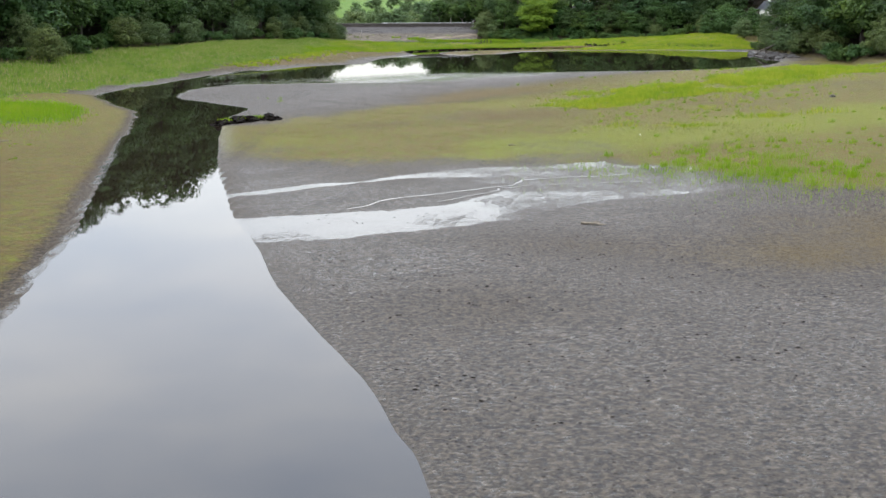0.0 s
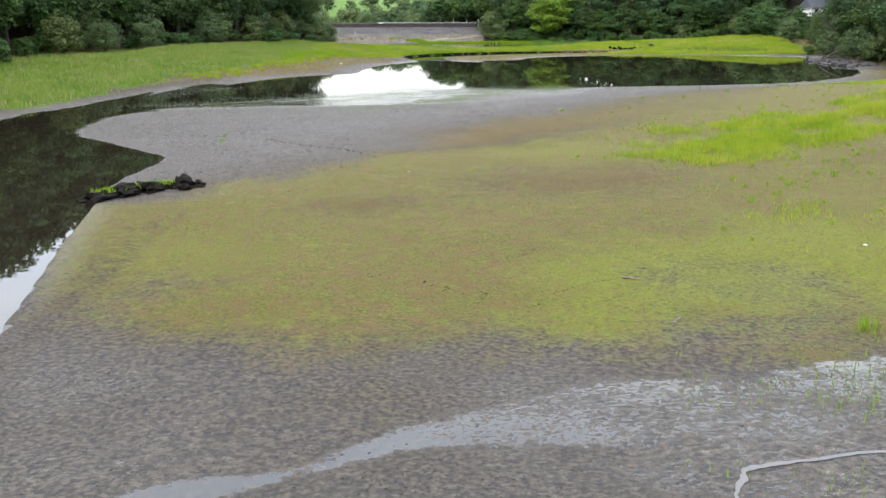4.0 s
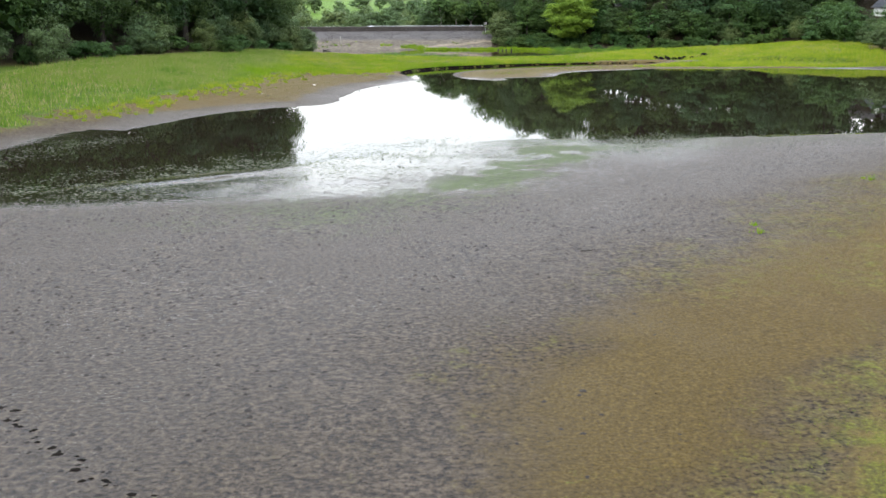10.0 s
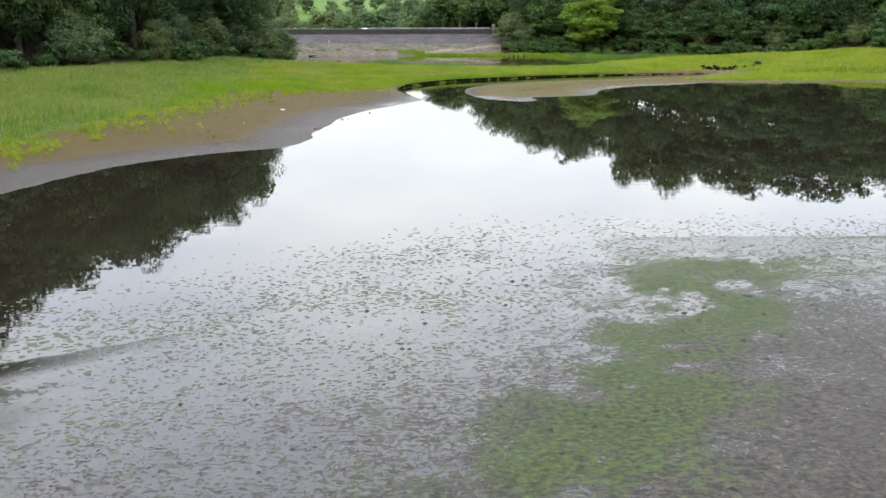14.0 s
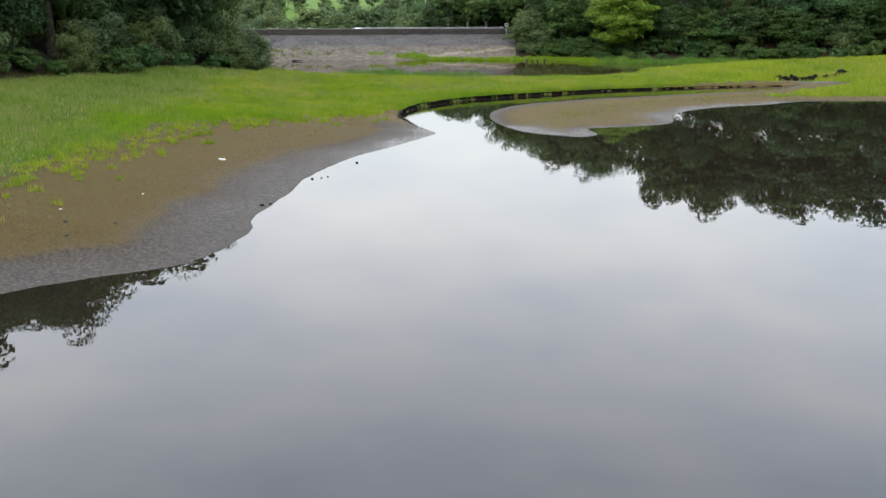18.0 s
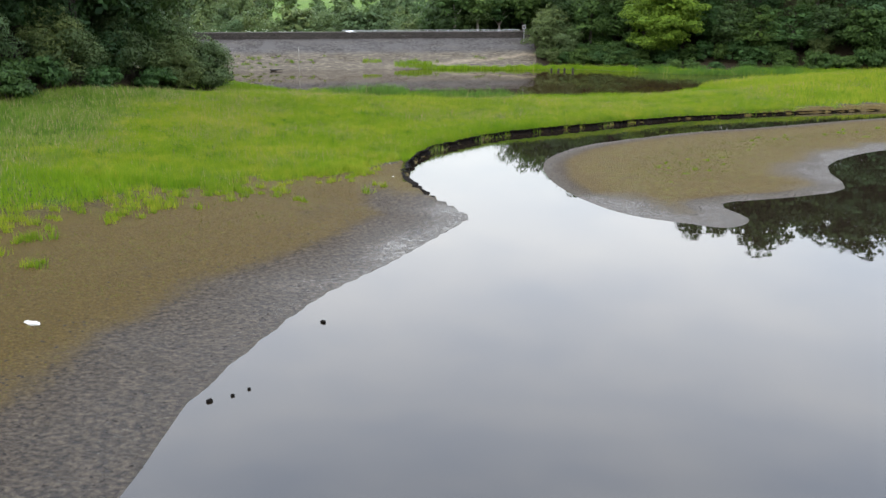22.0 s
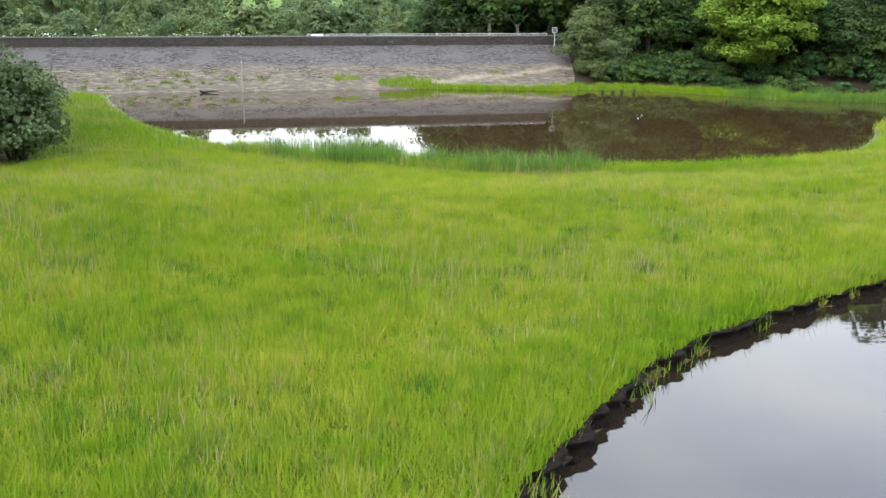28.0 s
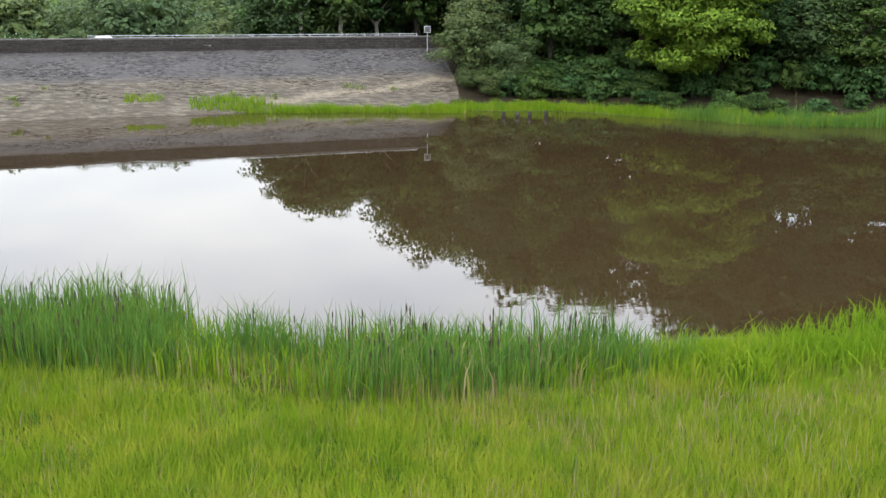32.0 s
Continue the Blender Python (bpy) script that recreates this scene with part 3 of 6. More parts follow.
# wooded hillsides either side of the valley
rise_w, rise_e = np.maximum(west_wood(gy) - gx, 0), np.maximum(gx - east_wood(gy), 0)
h += 0.30 * np.minimum(rise_w, 60) + 0.10 * np.clip(rise_w - 60, 0, 300)
h += 0.26 * np.minimum(rise_e, 60) + 0.08 * np.clip(rise_e - 60, 0, 300)
# behind the dam the valley drops, and far off meadows climb
behind = gy - dam_line(gx) - 9
valley = 0.4 + 0.045 * np.clip(gy - 620, 0, 500) + 0.03 * np.clip(gy - 1120, 0, 900)
valley = valley + 6.0 * (fbm(gx, gy, 160.0, 31, 3) - 0.5) * smooth(560, 800, gy) + 0.05 * np.abs(gx + 40) * smooth(560, 900, gy)
mix_v = smooth(0, 16, behind)
h = np.where(behind > 0, (CREST - 0.15) * (1 - mix_v) + valley * mix_v + (0.22 * np.minimum(rise_e, 40) + 0.22 * np.minimum(rise_w, 40)) * mix_v, h)
# the dam's own face and toe stand over the ground here
toe_run = dam_line(gx) - gy
under_dam = (toe_run > -9.5) & (toe_run < 21) & (gx < 14)
face_z = -0.5 + (CREST + 0.42) * np.clip(1 - toe_run / 19.0, 0, 1) ** 0.92
h = np.where(under_dam, np.minimum(h, face_z - 0.5), h)
abut = smooth(12, 17, gx) * smooth(60, 30, gx) * (toe_run < 21) * (toe_run > -30)
h = np.where((gx >= 14) & (abut > 0.02) & (d_edge > 0.3), np.maximum(h, (face_z + 0.15) * abut), h)
GH = h


def grid_value(field, x, y):
    i = np.clip(np.searchsorted(GX, x) - 1, 0, len(GX) - 2)
    j = np.clip(np.searchsorted(GY, y) - 1, 0, len(GY) - 2)
    a = np.clip((x - GX[i]) / (GX[i + 1] - GX[i]), 0, 1)
    b = np.clip((y - GY[j]) / (GY[j + 1] - GY[j]), 0, 1)
    return (field[i, j] * (1 - a) + field[i + 1, j] * a) * (1 - b) + (field[i, j + 1] * (1 - a) + field[i + 1, j + 1] * a) * b


def ground_z(x, y):
    return float(grid_value(GH, np.array([float(x)]), np.array([float(y)]))[0])


def blob(x0, y0, rx, ry, turn=0.0):
    c, s = math.cos(radians(turn)), math.sin(radians(turn))
    u, v = (gx - x0) * c + (gy - y0) * s, -(gx - x0) * s + (gy - y0) * c
    return np.exp(-((u / rx) ** 2 + (v / ry) ** 2))


# what covers the bed: wet mud, films of water, moss, rusty weed, turf
n1, n2 = fbm(gx, gy, 14.0, 41, 4), fbm(gx, gy, 5.0, 47, 4)


def area(outline, soft, ragged=0.0):
    """1 inside an outline of the plan, fading over soft metres, with a ragged edge."""
    pts = np.array(outline, float)
    lo, hi, out = pts.min(0) - 3 * soft - ragged, pts.max(0) + 3 * soft + ragged, np.zeros(gx.shape)
    box4 = (gx > lo[0]) & (gx < hi[0]) & (gy > lo[1]) & (gy < hi[1])
    out[box4] = smooth(soft, -soft, signed(gx[box4], gy[box4], pts) + 2 * ragged * (n2[box4] - 0.5))
    return out


mud_line = np.interp(gy, [90, 98, 102, 110, 119, 127, 138, 148, 158, 172, 182, 200], [-40, -21, -18, -13.6, -8.5, -5, 1, 8, 16, 30, 48, 70])
to_mud = (mud_line - gx) + 9 * (n2 - 0.5) + 5 * (n1 - 0.5)
moss_line = np.interp(gx, [-18, -11, -6, 0, 4, 9, 13, 17, 21, 26, 40], [75, 72, 70.5, 71, 70.5, 72.5, 73, 68, 60, 53, 50])
lower_mud = smooth(6, -7, gy - moss_line + 14 * (n1 - 0.5) + 9 * (n2 - 0.5)) * smooth(34, 14, gx + 0.10 * (gy - 30) + 16 * (n1 - 0.5) + 10 * (n2 - 0.5))
wet = np.clip(np.maximum(smooth(-9, 8, to_mud), lower_mud) * on_flat, 0, 1)
brown_patch = np.clip(1.1 * blob(19, 42, 9, 6.5, -10) + 0.7 * blob(7, 44, 5, 2.5, -15) + 0.5 * blob(2, 35, 4, 3) + 0.8 * blob(23, 50, 7, 4, 0), 0, 1) * (0.4 + 1.2 * n1)
wet = wet * (1 - 0.75 * np.clip(brown_patch, 0, 1))
west_bank = (gx < -10) * (gy < 135) * (on_flat < 0.5)
margin = np.where(west_bank > 0, 1.0, np.where((on_flat > 0.5) & (gy < 100), 1.5, np.where((gx < -4) & (gy > 195), 7.5 - 2.6 * smooth(245, 262, gy), 5.5)))
wet = np.maximum(wet, smooth(margin, 0.1 * margin, d_land + 0.7 * margin * (n2 - 0.5)) * (1 - near_bank * (1 - on_spit)))
wet = wet * (1 - 0.75 * west_bank)
SPIT_SHORE = curve_points([(0.9, 275.5), (2.4, 271.5), (7, 268), (9, 272), (18, 279), (20, 286), (27, 295.5), (38, 302)], 3, False)
spit_wet = smooth(4.2, 0.6, line_distance(gx, gy, SPIT_SHORE) + 5 * (n2 - 0.5))
wet = wet * (1 - on_spit) + on_spit * np.maximum(0.9 * spit_wet, 0.4 * smooth(1.1, 0.1, d_land + (n2 - 0.5)))
FILM_UPPER = [(-14.2, 58.4), (-12.4, 60.2), (-9.6, 61.9), (-8.5, 62.6), (-5.8, 63.2), (-3.1, 65.3), (-0.3, 66.4), (3.7, 68.4), (7.5, 67.6), (9.9, 69.7), (11.9, 69.8), (11.4, 67.8), (9.7, 66.0), (6.9, 64.4), (4, 64.8), (2.3, 64.1), (-1.4, 64), (-4.2, 62.4), (-7.1, 60.8), (-9.3, 59.2), (-11.5, 58.2), (-13.8, 57.6)]
FILM_LOWER = [(-12.6, 51.6), (-9.7, 52.5), (-7.8, 52.9), (-5.5, 53.7), (-1.8, 54.5), (-0.2, 55.1), (1, 56.3), (3.8, 58.9), (7, 60.1), (13, 60.3), (20, 61), (18, 57), (11, 55.4), (7.6, 53.8), (4.9, 52), (2.6, 49.4), (-4, 46.2), (-8.5, 45.6), (-11.8, 46.2)]
film = 1.25 * area(FILM_UPPER, 0.9, 1.1) + 1.2 * area(FILM_LOWER, 1.3, 1.7) + 0.6 * area([(0, 62.5), (5, 67.4), (12, 70), (18, 66), (17, 60), (8, 59.5)], 1.6, 1.5) + 0.42 * blob(18, 66, 8, 6, 0) + 0.34 * area([(-12, 58), (0, 63), (6, 62), (0, 58), (-6, 54.5), (-10, 54)], 1.5, 1.5)
film = np.minimum(film, 1.0) + 0.95 * smooth(1.0, 0.1, d_land) * west_bank + 0.6 * blob(-18.7, 124.6, 1.3, 0.4, 10)
green_zone = smooth(20, 0, gx)
shallow = np.interp(d_land + 9 * (n2 - 0.5) - 4 * green_zone, [-2, 4, 12, 20, 32], [0.98, 0.92, 0.80, 0.66, 0.0]) * smooth(146, 160, gy) * smooth(-47, -39, gx) * np.maximum(on_flat, (d_land < 3) * (gy < 195)) * smooth(40, 12, gx)
film = film + 0.98 * shallow
film = film + (1 - 0.9 * (shallow > 0.5)) * smooth(1.5 + 1.5 * ((gx < -20) | (gx > 18)) * (gy > 130), -0.2, d_land) * np.where(on_flat > 0.5, smooth(75, 110, gy), 0.25 + 0.6 * smooth(100, 130, gy) * smooth(215, 195, gy))
film = film + 0.2 * blob(-22, 132, 12, 22, 20) + 0.22 * blob(8, 28, 16, 12, 0)
film = film + 0.3 * smooth(3.5, 0.2, d_land) * smooth(240, 250, gy) * smooth(-2, -10, gx) + 0.35 * blob(9, 272, 4, 3)
film = np.where(gy < 78, np.minimum(film, np.interp(gx, [-2, 6, 13], [0.91, 0.85, 0.77])), film)
film = np.clip(film * np.where(shallow > 0.3, 0.86 + 0.28 * n2, 0.62 + 0.76 * n2), 0, 1.15) * np.where((near_bank * (1 - on_spit) > 0.5) & (gy > 277), 0.2, 1) * (1 - 0.75 * on_spit * (gy > 273))
green_core = (blob(5.5, 178, 7, 4.0, 50) + 0.55 * blob(0, 166, 8, 3.6, 55) + 0.12 * blob(-7, 155, 8, 4, 40)) * (0.08 + 1.2 * smooth(0.36, 0.62, 0.5 * fbm(gx, gy, 3.0, 67, 3) + 0.5 * fbm(gx, gy, 0.9, 69, 2)))
film = film - 0.3 * np.clip(green_core, 0, 1)
algae = np.clip(1.15 * green_core + 0.2 * blob(-6, 160, 12, 8, 10) + 0.24 * blob(-14, 152, 14, 8) + 0.35 * blob(14, 181, 14, 3, 10), 0, 1)
brown_wide = np.interp(gy, [98, 112, 126, 150], [3.0, 4.5, 13, 17])
brown = smooth(-1.6 * brown_wide, -0.25 * brown_wide, to_mud) * smooth(96, 104, gy) * on_flat
rise_run = np.interp(gy, [96, 112, 126, 150], [7, 11, 22, 28])
land_moss = (0.44 * smooth(4, -4, to_mud) + 0.48 * smooth(2, -rise_run, to_mud)) * smooth(-7, 9, gy - moss_line + 14 * (n1 - 0.5) + 9 * (n2 - 0.5)) * (0.75 + 0.5 * n1)
shore_rust = smooth(3.0, 6, d_land) * smooth(24, 12, d_land) * (gx < -8) * smooth(190, 215, gy)
rust = np.clip(0.8 * brown_patch + 1.05 * blob(8, 104, 8, 6, 10) + 0.8 * blob(-6.8, 95.5, 4, 3) + 0.55 * blob(3, 128, 4, 9, -25) + 0.40 * brown * smooth(4, -5, to_mud) + 0.6 * blob(20, 142, 16, 5, 40)
               + 0.75 * blob(30, 105, 8, 8, 20) + 0.3 * blob(12, 90, 8, 4) + 0.5 * blob(46, 118, 12, 10) + 0.95 * shore_rust + 0.5 * blob(-34, 50, 10, 25) + 1.0 * on_spit * smooth(0.8, 2.5, d_land)
               + 0.8 * near_bank * (d_meadow > 0), 0, 1)
rust = rust + 0.42 * (gx < -16) * (gy < 135) * smooth(0.3, 1.5, d_land)
rust = np.clip(rust * (0.5 + n2) * (1 - 0.7 * wet), 0, 1)
moss = np.clip(np.where(open_mud > 0.5, (land_moss * on_flat + 0.72 * on_spit * smooth(0.8, 3, d_land) * (1 - spit_wet)), np.where(gy < 135, 1.02, 0.56) * smooth(np.where(gy < 135, 0.2, 4.0), np.where(gy < 135, 1.8, 9.0), d_land)) - np.where(gy < 135, 0.65, 0.35) * rust + 0.35 * brown_patch + 0.5 * np.clip(blob(23, 63, 6, 9), 0, 1) + 0.62 * near_bank * (d_meadow > 0) * (open_mud < 0.5), 0, 1)
meadow = smooth(0.9, -0.9, d_meadow + 5.0 * (n2 - 0.5) + 3.0 * (vnoise(gx, gy, 1.7, 63) - 0.5))
meadow = np.maximum(meadow, (d_bank < 2.0) * (d_pond > 0.1) * smooth(288, 294, gy) * smooth(40, 30, gx) * (on_spit < 0.5))
n4 = fbm(gx, gy, 3.6, 61, 3)
lime = on_flat * np.clip(area([(2, 71.5), (11, 75), (24, 77), (42, 80), (46, 98), (27, 91), (16, 88.5), (9, 87.5), (3, 80)], 4.0, 4.0) + 0.5 * blob(8, 116, 6, 4, 20) + 0.4 * blob(-14, 84, 6, 5), 0, 1)
GREEN = [(13, 113), (17, 107), (21, 104), (30, 114), (40, 119), (60, 140), (78, 160), (62, 163), (33, 134), (20, 126)]
east_turf = smooth(0.50, 0.72, 0.30 * n1 + 0.70 * n4 + 0.50 * area(GREEN, 3.0, 3.0) + 0.04 * blob(50, 120, 22, 24, 0) + 0.16 * blob(26, 105, 3, 5, 0) + 0.22 * blob(80, 195, 22, 28) - 0.07) * np.clip(area(GREEN, 8, 4) + blob(82, 195, 16, 24) + 0.8 * blob(30, 90, 12, 8), 0, 1) * on_flat * smooth(9, 17, gx) * smooth(5, 12, d_land)
isle_turf = np.clip(1.2 * blob(-47, 103, 17, 11, 60), 0, 1) * smooth(4, 8, d_land)
turf = np.clip(np.maximum(meadow, np.maximum(0.3 * east_turf, smooth(0.3, 0.6, isle_turf))), 0, 1) * (d_edge > 0.2)
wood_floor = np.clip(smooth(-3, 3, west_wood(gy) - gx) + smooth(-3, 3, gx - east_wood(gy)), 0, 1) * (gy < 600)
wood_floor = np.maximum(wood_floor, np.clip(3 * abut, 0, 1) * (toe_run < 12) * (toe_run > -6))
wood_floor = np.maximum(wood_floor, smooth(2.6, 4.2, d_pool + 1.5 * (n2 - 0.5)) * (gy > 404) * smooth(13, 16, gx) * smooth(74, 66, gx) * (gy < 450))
far_field = smooth(640, 720, gy)


def sheet_mesh(name, xs, ys, zs, material, fields=()):
    nx, ny = len(xs), len(ys)
    X, Y = np.meshgrid(xs, ys, indexing="ij")
    co = np.stack([X, Y, zs], -1).reshape(-1, 3).astype(np.float32)
    i = np.arange(nx * ny).reshape(nx, ny)
    quads = np.stack([i[:-1, :-1], i[1:, :-1], i[1:, 1:], i[:-1, 1:]], -1).reshape(-1, 4)
    me = bpy.data.meshes.new(name)
    me.vertices.add(len(co))
    me.vertices.foreach_set("co", co.ravel())
    me.loops.add(quads.size)
    me.loops.foreach_set("vertex_index", quads.ravel().astype(np.int32))
    me.polygons.add(len(quads))
    me.polygons.foreach_set("loop_start", np.arange(0, quads.size, 4, dtype=np.int32))
    me.polygons.foreach_set("use_smooth", np.ones(len(quads), bool))
    for key, f in fields:
        a = me.attributes.new(key, "FLOAT", "POINT")
        a.data.foreach_set("value", np.ascontiguousarray(f, np.float32).ravel())
    me.update(calc_edges=True)
    me.materials.append(material)
    return new(name, me)


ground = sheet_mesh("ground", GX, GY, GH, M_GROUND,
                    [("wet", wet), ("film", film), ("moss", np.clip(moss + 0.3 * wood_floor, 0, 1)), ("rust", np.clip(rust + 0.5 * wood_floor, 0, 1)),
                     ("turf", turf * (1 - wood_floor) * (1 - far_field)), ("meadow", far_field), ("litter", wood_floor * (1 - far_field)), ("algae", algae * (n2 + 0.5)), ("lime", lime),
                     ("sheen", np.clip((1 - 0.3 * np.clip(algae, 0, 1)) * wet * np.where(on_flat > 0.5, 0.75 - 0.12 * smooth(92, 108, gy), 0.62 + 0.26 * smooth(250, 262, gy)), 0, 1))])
tagged(ground, "drained lake bed of grey mud, moss and meadow between wooded slopes", "ground", kind="structure")


def flat_water(name, corners, material, label):
    bm = bmesh.new()
    bm.faces.new([bm.verts.new((x, y, 0)) for x, y in corners])
    me = bpy.data.meshes.new(name)
    bm.to_mesh(me)
    bm.free()
    me.materials.append(material)
    return tagged(new(name, me), label, "water", kind="structure")


flat_water("water_1", [(-70, -90), (100, -90), (100, 312), (70, 340), (57, 342), (20, 328), (-14, 315), (-70, 250)], M_WATER, "still brown water of the shrunken pond, mirroring trees and cloud")
flat_water("water_2", [(-22, 330), (12, 335), (75, 372), (75, 415), (40, 428), (-20, 432), (-60, 425), (-60, 380)], M_WATER_POOL, "silty brown pool at the foot of the dam")


def rivulet(points, width):
    """A shallow thread of water winding over the mud, lying just above it."""
    line = curve_points(points, 14, False)
    t = np.gradient(line, axis=0)
    t /= np.linalg.norm(t, axis=1, keepdims=True)
    k = np.arange(len(line))
    off = 0.22 * (vnoise(k * 0.22, 0 * k, 1.3, 131) - 0.5) + 0.07 * (vnoise(k * 0.8, 0 * k, 1.3, 137) - 0.5)
    half = width * (0.2 + 0.8 * vnoise(k * 0.3, 0 * k + 3, 1.1, 133) + 0.4 * vnoise(k * 1.0, 0 * k + 3, 1.1, 139))
    half[0] = half[-1] = 0.02
    bm = bmesh.new()
    prev = None
    for i in k:
        nx, ny = -t[i, 1], t[i, 0]
        row = [bm.verts.new((line[i, 0] + nx * (off[i] + s), line[i, 1] + ny * (off[i] + s), ground_z(line[i, 0], line[i, 1]) + 0.022)) for s in (-half[i], half[i])]
        if prev:
            bm.faces.new((prev[0], row[0], row[1], prev[1]))
        prev = row
    bm.normal_update()
    me = bpy.data.meshes.new("rivulet")
    bm.to_mesh(me)
    bm.free()
    me.materials.append(M_RIVULET)
    return tagged(new("rivulet", me), "thin thread of water winding over the wet mud", "water", kind="structure")


rivulet([(-5.5, 53.7), (-4.2, 54.7), (-3.5, 56.0), (-1.8, 57.2), (0.6, 58.4), (2.7, 59.6), (3.7, 60.3), (4.6, 60.7), (5.2, 61.9), (5.8, 62.5), (8.1, 63.0), (11.1, 63.5), (12.8, 64.2), (14.3, 64.9)], 0.10)
rivulet([(-0.2, 55.4), (1.0, 56.4), (2.2, 57.5), (3.4, 58.6), (3.8, 59.6), (4.9, 60.1), (6.9, 60.7), (8.8, 60.9), (11.1, 60.9), (13.2, 61.1)], 0.06)

# ---------------------------------------------------------------- grasses, reeds and low plants
def blades_mesh(name, x, y, z, height, width, lean, material, label, category, segments=1, droop=0.35):
    """Tapered leaf blades as one mesh; each blade its own island."""
    n = len(x)
    ang = RNG.random(n) * 2 * np.pi
    la = RNG.random(n) * 2 * np.pi
    ux, uy = np.cos(ang) * width * 0.5, np.sin(ang) * width * 0.5
    lx, ly = np.cos(la) * lean, np.sin(la) * lean
    if segments == 1:
        co = np.empty((n, 3, 3), np.float32)
        co[:, 0] = np.stack([x - ux, y - uy, z - 0.03], -1)
        co[:, 1] = np.stack([x + ux, y + uy, z - 0.03], -1)
        co[:, 2] = np.stack([x + lx, y + ly, z + height], -1)
        idx = np.arange(n * 3, dtype=np.int32).reshape(n, 3)
        loops, starts = idx.ravel(), np.arange(0, n * 3, 3, dtype=np.int32)
    else:
        co = np.empty((n, 5, 3), np.float32)
        co[:, 0] = np.stack([x - ux, y - uy, z - 0.03], -1)
        co[:, 1] = np.stack([x + ux, y + uy, z - 0.03], -1)
        co[:, 2] = np.stack([x + ux * 0.8 + lx * 0.35, y + uy * 0.8 + ly * 0.35, z + height * 0.62], -1)
        co[:, 3] = np.stack([x - ux * 0.8 + lx * 0.35, y - uy * 0.8 + ly * 0.35, z + height * 0.62], -1)
        co[:, 4] = np.stack([x + lx * (1 + droop), y + ly * (1 + droop), z + height], -1)
        b = np.arange(n, dtype=np.int32)[:, None] * 5
        loops = np.concatenate([b + np.array([[0, 1, 2, 3]]), b + np.array([[3, 2, 4]])], 1).astype(np.int32).ravel()
        starts = (np.arange(n, dtype=np.int32)[:, None] * 7 + np.array([[0, 4]])).astype(np.int32).ravel()
    me = bpy.data.meshes.new(name)
    me.vertices.add(co.shape[0] * co.shape[1])
    me.vertices.foreach_set("co", co.ravel())
    me.loops.add(len(loops))
    me.loops.foreach_set("vertex_index", loops)
    me.polygons.add(len(starts))
    me.polygons.foreach_set("loop_start", starts)
    me.update(calc_edges=True)
    me.materials.append(material)
    return tagged(new(name, me), label, category, kind="stuff")


def scatter(x0, x1, y0, y1, per_m2, field, power=1.0):
    n = int((x1 - x0) * (y1 - y0) * per_m2)
    x, y = x0 + RNG.random(n) * (x1 - x0), y0 + RNG.random(n) * (y1 - y0)
    keep = RNG.random(n) < grid_value(field, x, y) ** power
    return x[keep], y[keep]


grass_field = np.clip(turf * (1 - 0.85 * wood_floor), 0, 1) * (d_edge > 0.25)
meadow_only = grass_field * meadow * (1 - 0.75 * area([(-20, 351), (-18, 347.2), (-10, 343.0), (-5, 341.5), (1, 341.2), (4, 343), (0, 350), (-20, 356)], 0.8, 0.6)) * (1 - 0.95 * wood_floor) * (1 - np.clip(3 * abut, 0, 1))
tuft_var = np.clip(0.55 + 2.0 * (fbm(gx, gy, 1.5, 71, 2) - 0.5) + 0.8 * (fbm(gx, gy, 7.0, 73, 2) - 0.5), 0.1, 1.3)


def grass_patch(name, box, per_m2, width, tall, field, material, label, segments=1, lean=0.5, power=1.0):
    x, y = scatter(*box, per_m2, field, power)
    hh = tall * (0.55 + 0.75 * RNG.random(len(x))) * (0.45 + 0.75 * grid_value(tuft_var, x, y)) * np.clip(0.45 + 0.55 * grid_value(field, x, y), 0.4, 1)
    return blades_mesh(name, x, y, grid_value(GH, x, y), hh, width * (0.7 + 0.6 * RNG.random(len(x))), lean * hh * RNG.random(len(x)), material, label, "grass", segments)


back_share = smooth(-30, -40, gx + 14 * (n1 - 0.5) + 8 * (n2 - 0.5))
grass_patch("meadow_grass", (-40, 34, 276, 352), 265, 0.028, 0.46, meadow_only * (1 - back_share), M_GRASS, "tall bright green meadow grass above the peat bank", 1, 1.15)
grass_patch("meadow_grass", (-64, -26, 230, 400), 42, 0.06, 0.58, meadow_only * back_share, M_GRASS_BACK, "tall green meadow grass in front of the western trees", 1, 0.7)
grass_patch("meadow_grass", (-40, -8, 225, 276), 60, 0.06, 0.60, meadow_only * (1 - back_share), M_GRASS_FRESH, "bright green grass along the brown western shore", 1, 0.6)
grass_patch("meadow_grass", (-96, -40, 90, 230), 15, 0.10, 0.58, meadow_only, M_GRASS_BACK, "green grass on the sloping western shore", 1, 0.7)
grass_patch("meadow_grass", (34, 112, 300, 420), 22, 0.10, 0.72, meadow_only, M_GRASS, "bright green meadow grass beyond the pond", 1, 0.6)
grass_patch("meadow_grass", (-62, 34, 352, 430), 16, 0.09, 0.6, meadow_only * (under_dam == 0), M_GRASS_FRESH, "grass at the margins of the dam pool", 1, 0.6)
grass_patch("shore_grass", (8, 75, 60, 200), 100, 0.045, 0.85, np.clip(east_turf * (1 - meadow) * smooth(0.36, 0.62, n4), 0, 1), M_GRASS, "patchy bright grass tufts on the mossy flat", 1, 0.6, 0.8)
grass_patch("shore_grass", (-70, -26, 78, 130), 40, 0.06, 0.55, np.clip(isle_turf, 0, 1), M_GRASS_FRESH, "bright green grass patch beside the channel", 1, 0.6, 1.2)

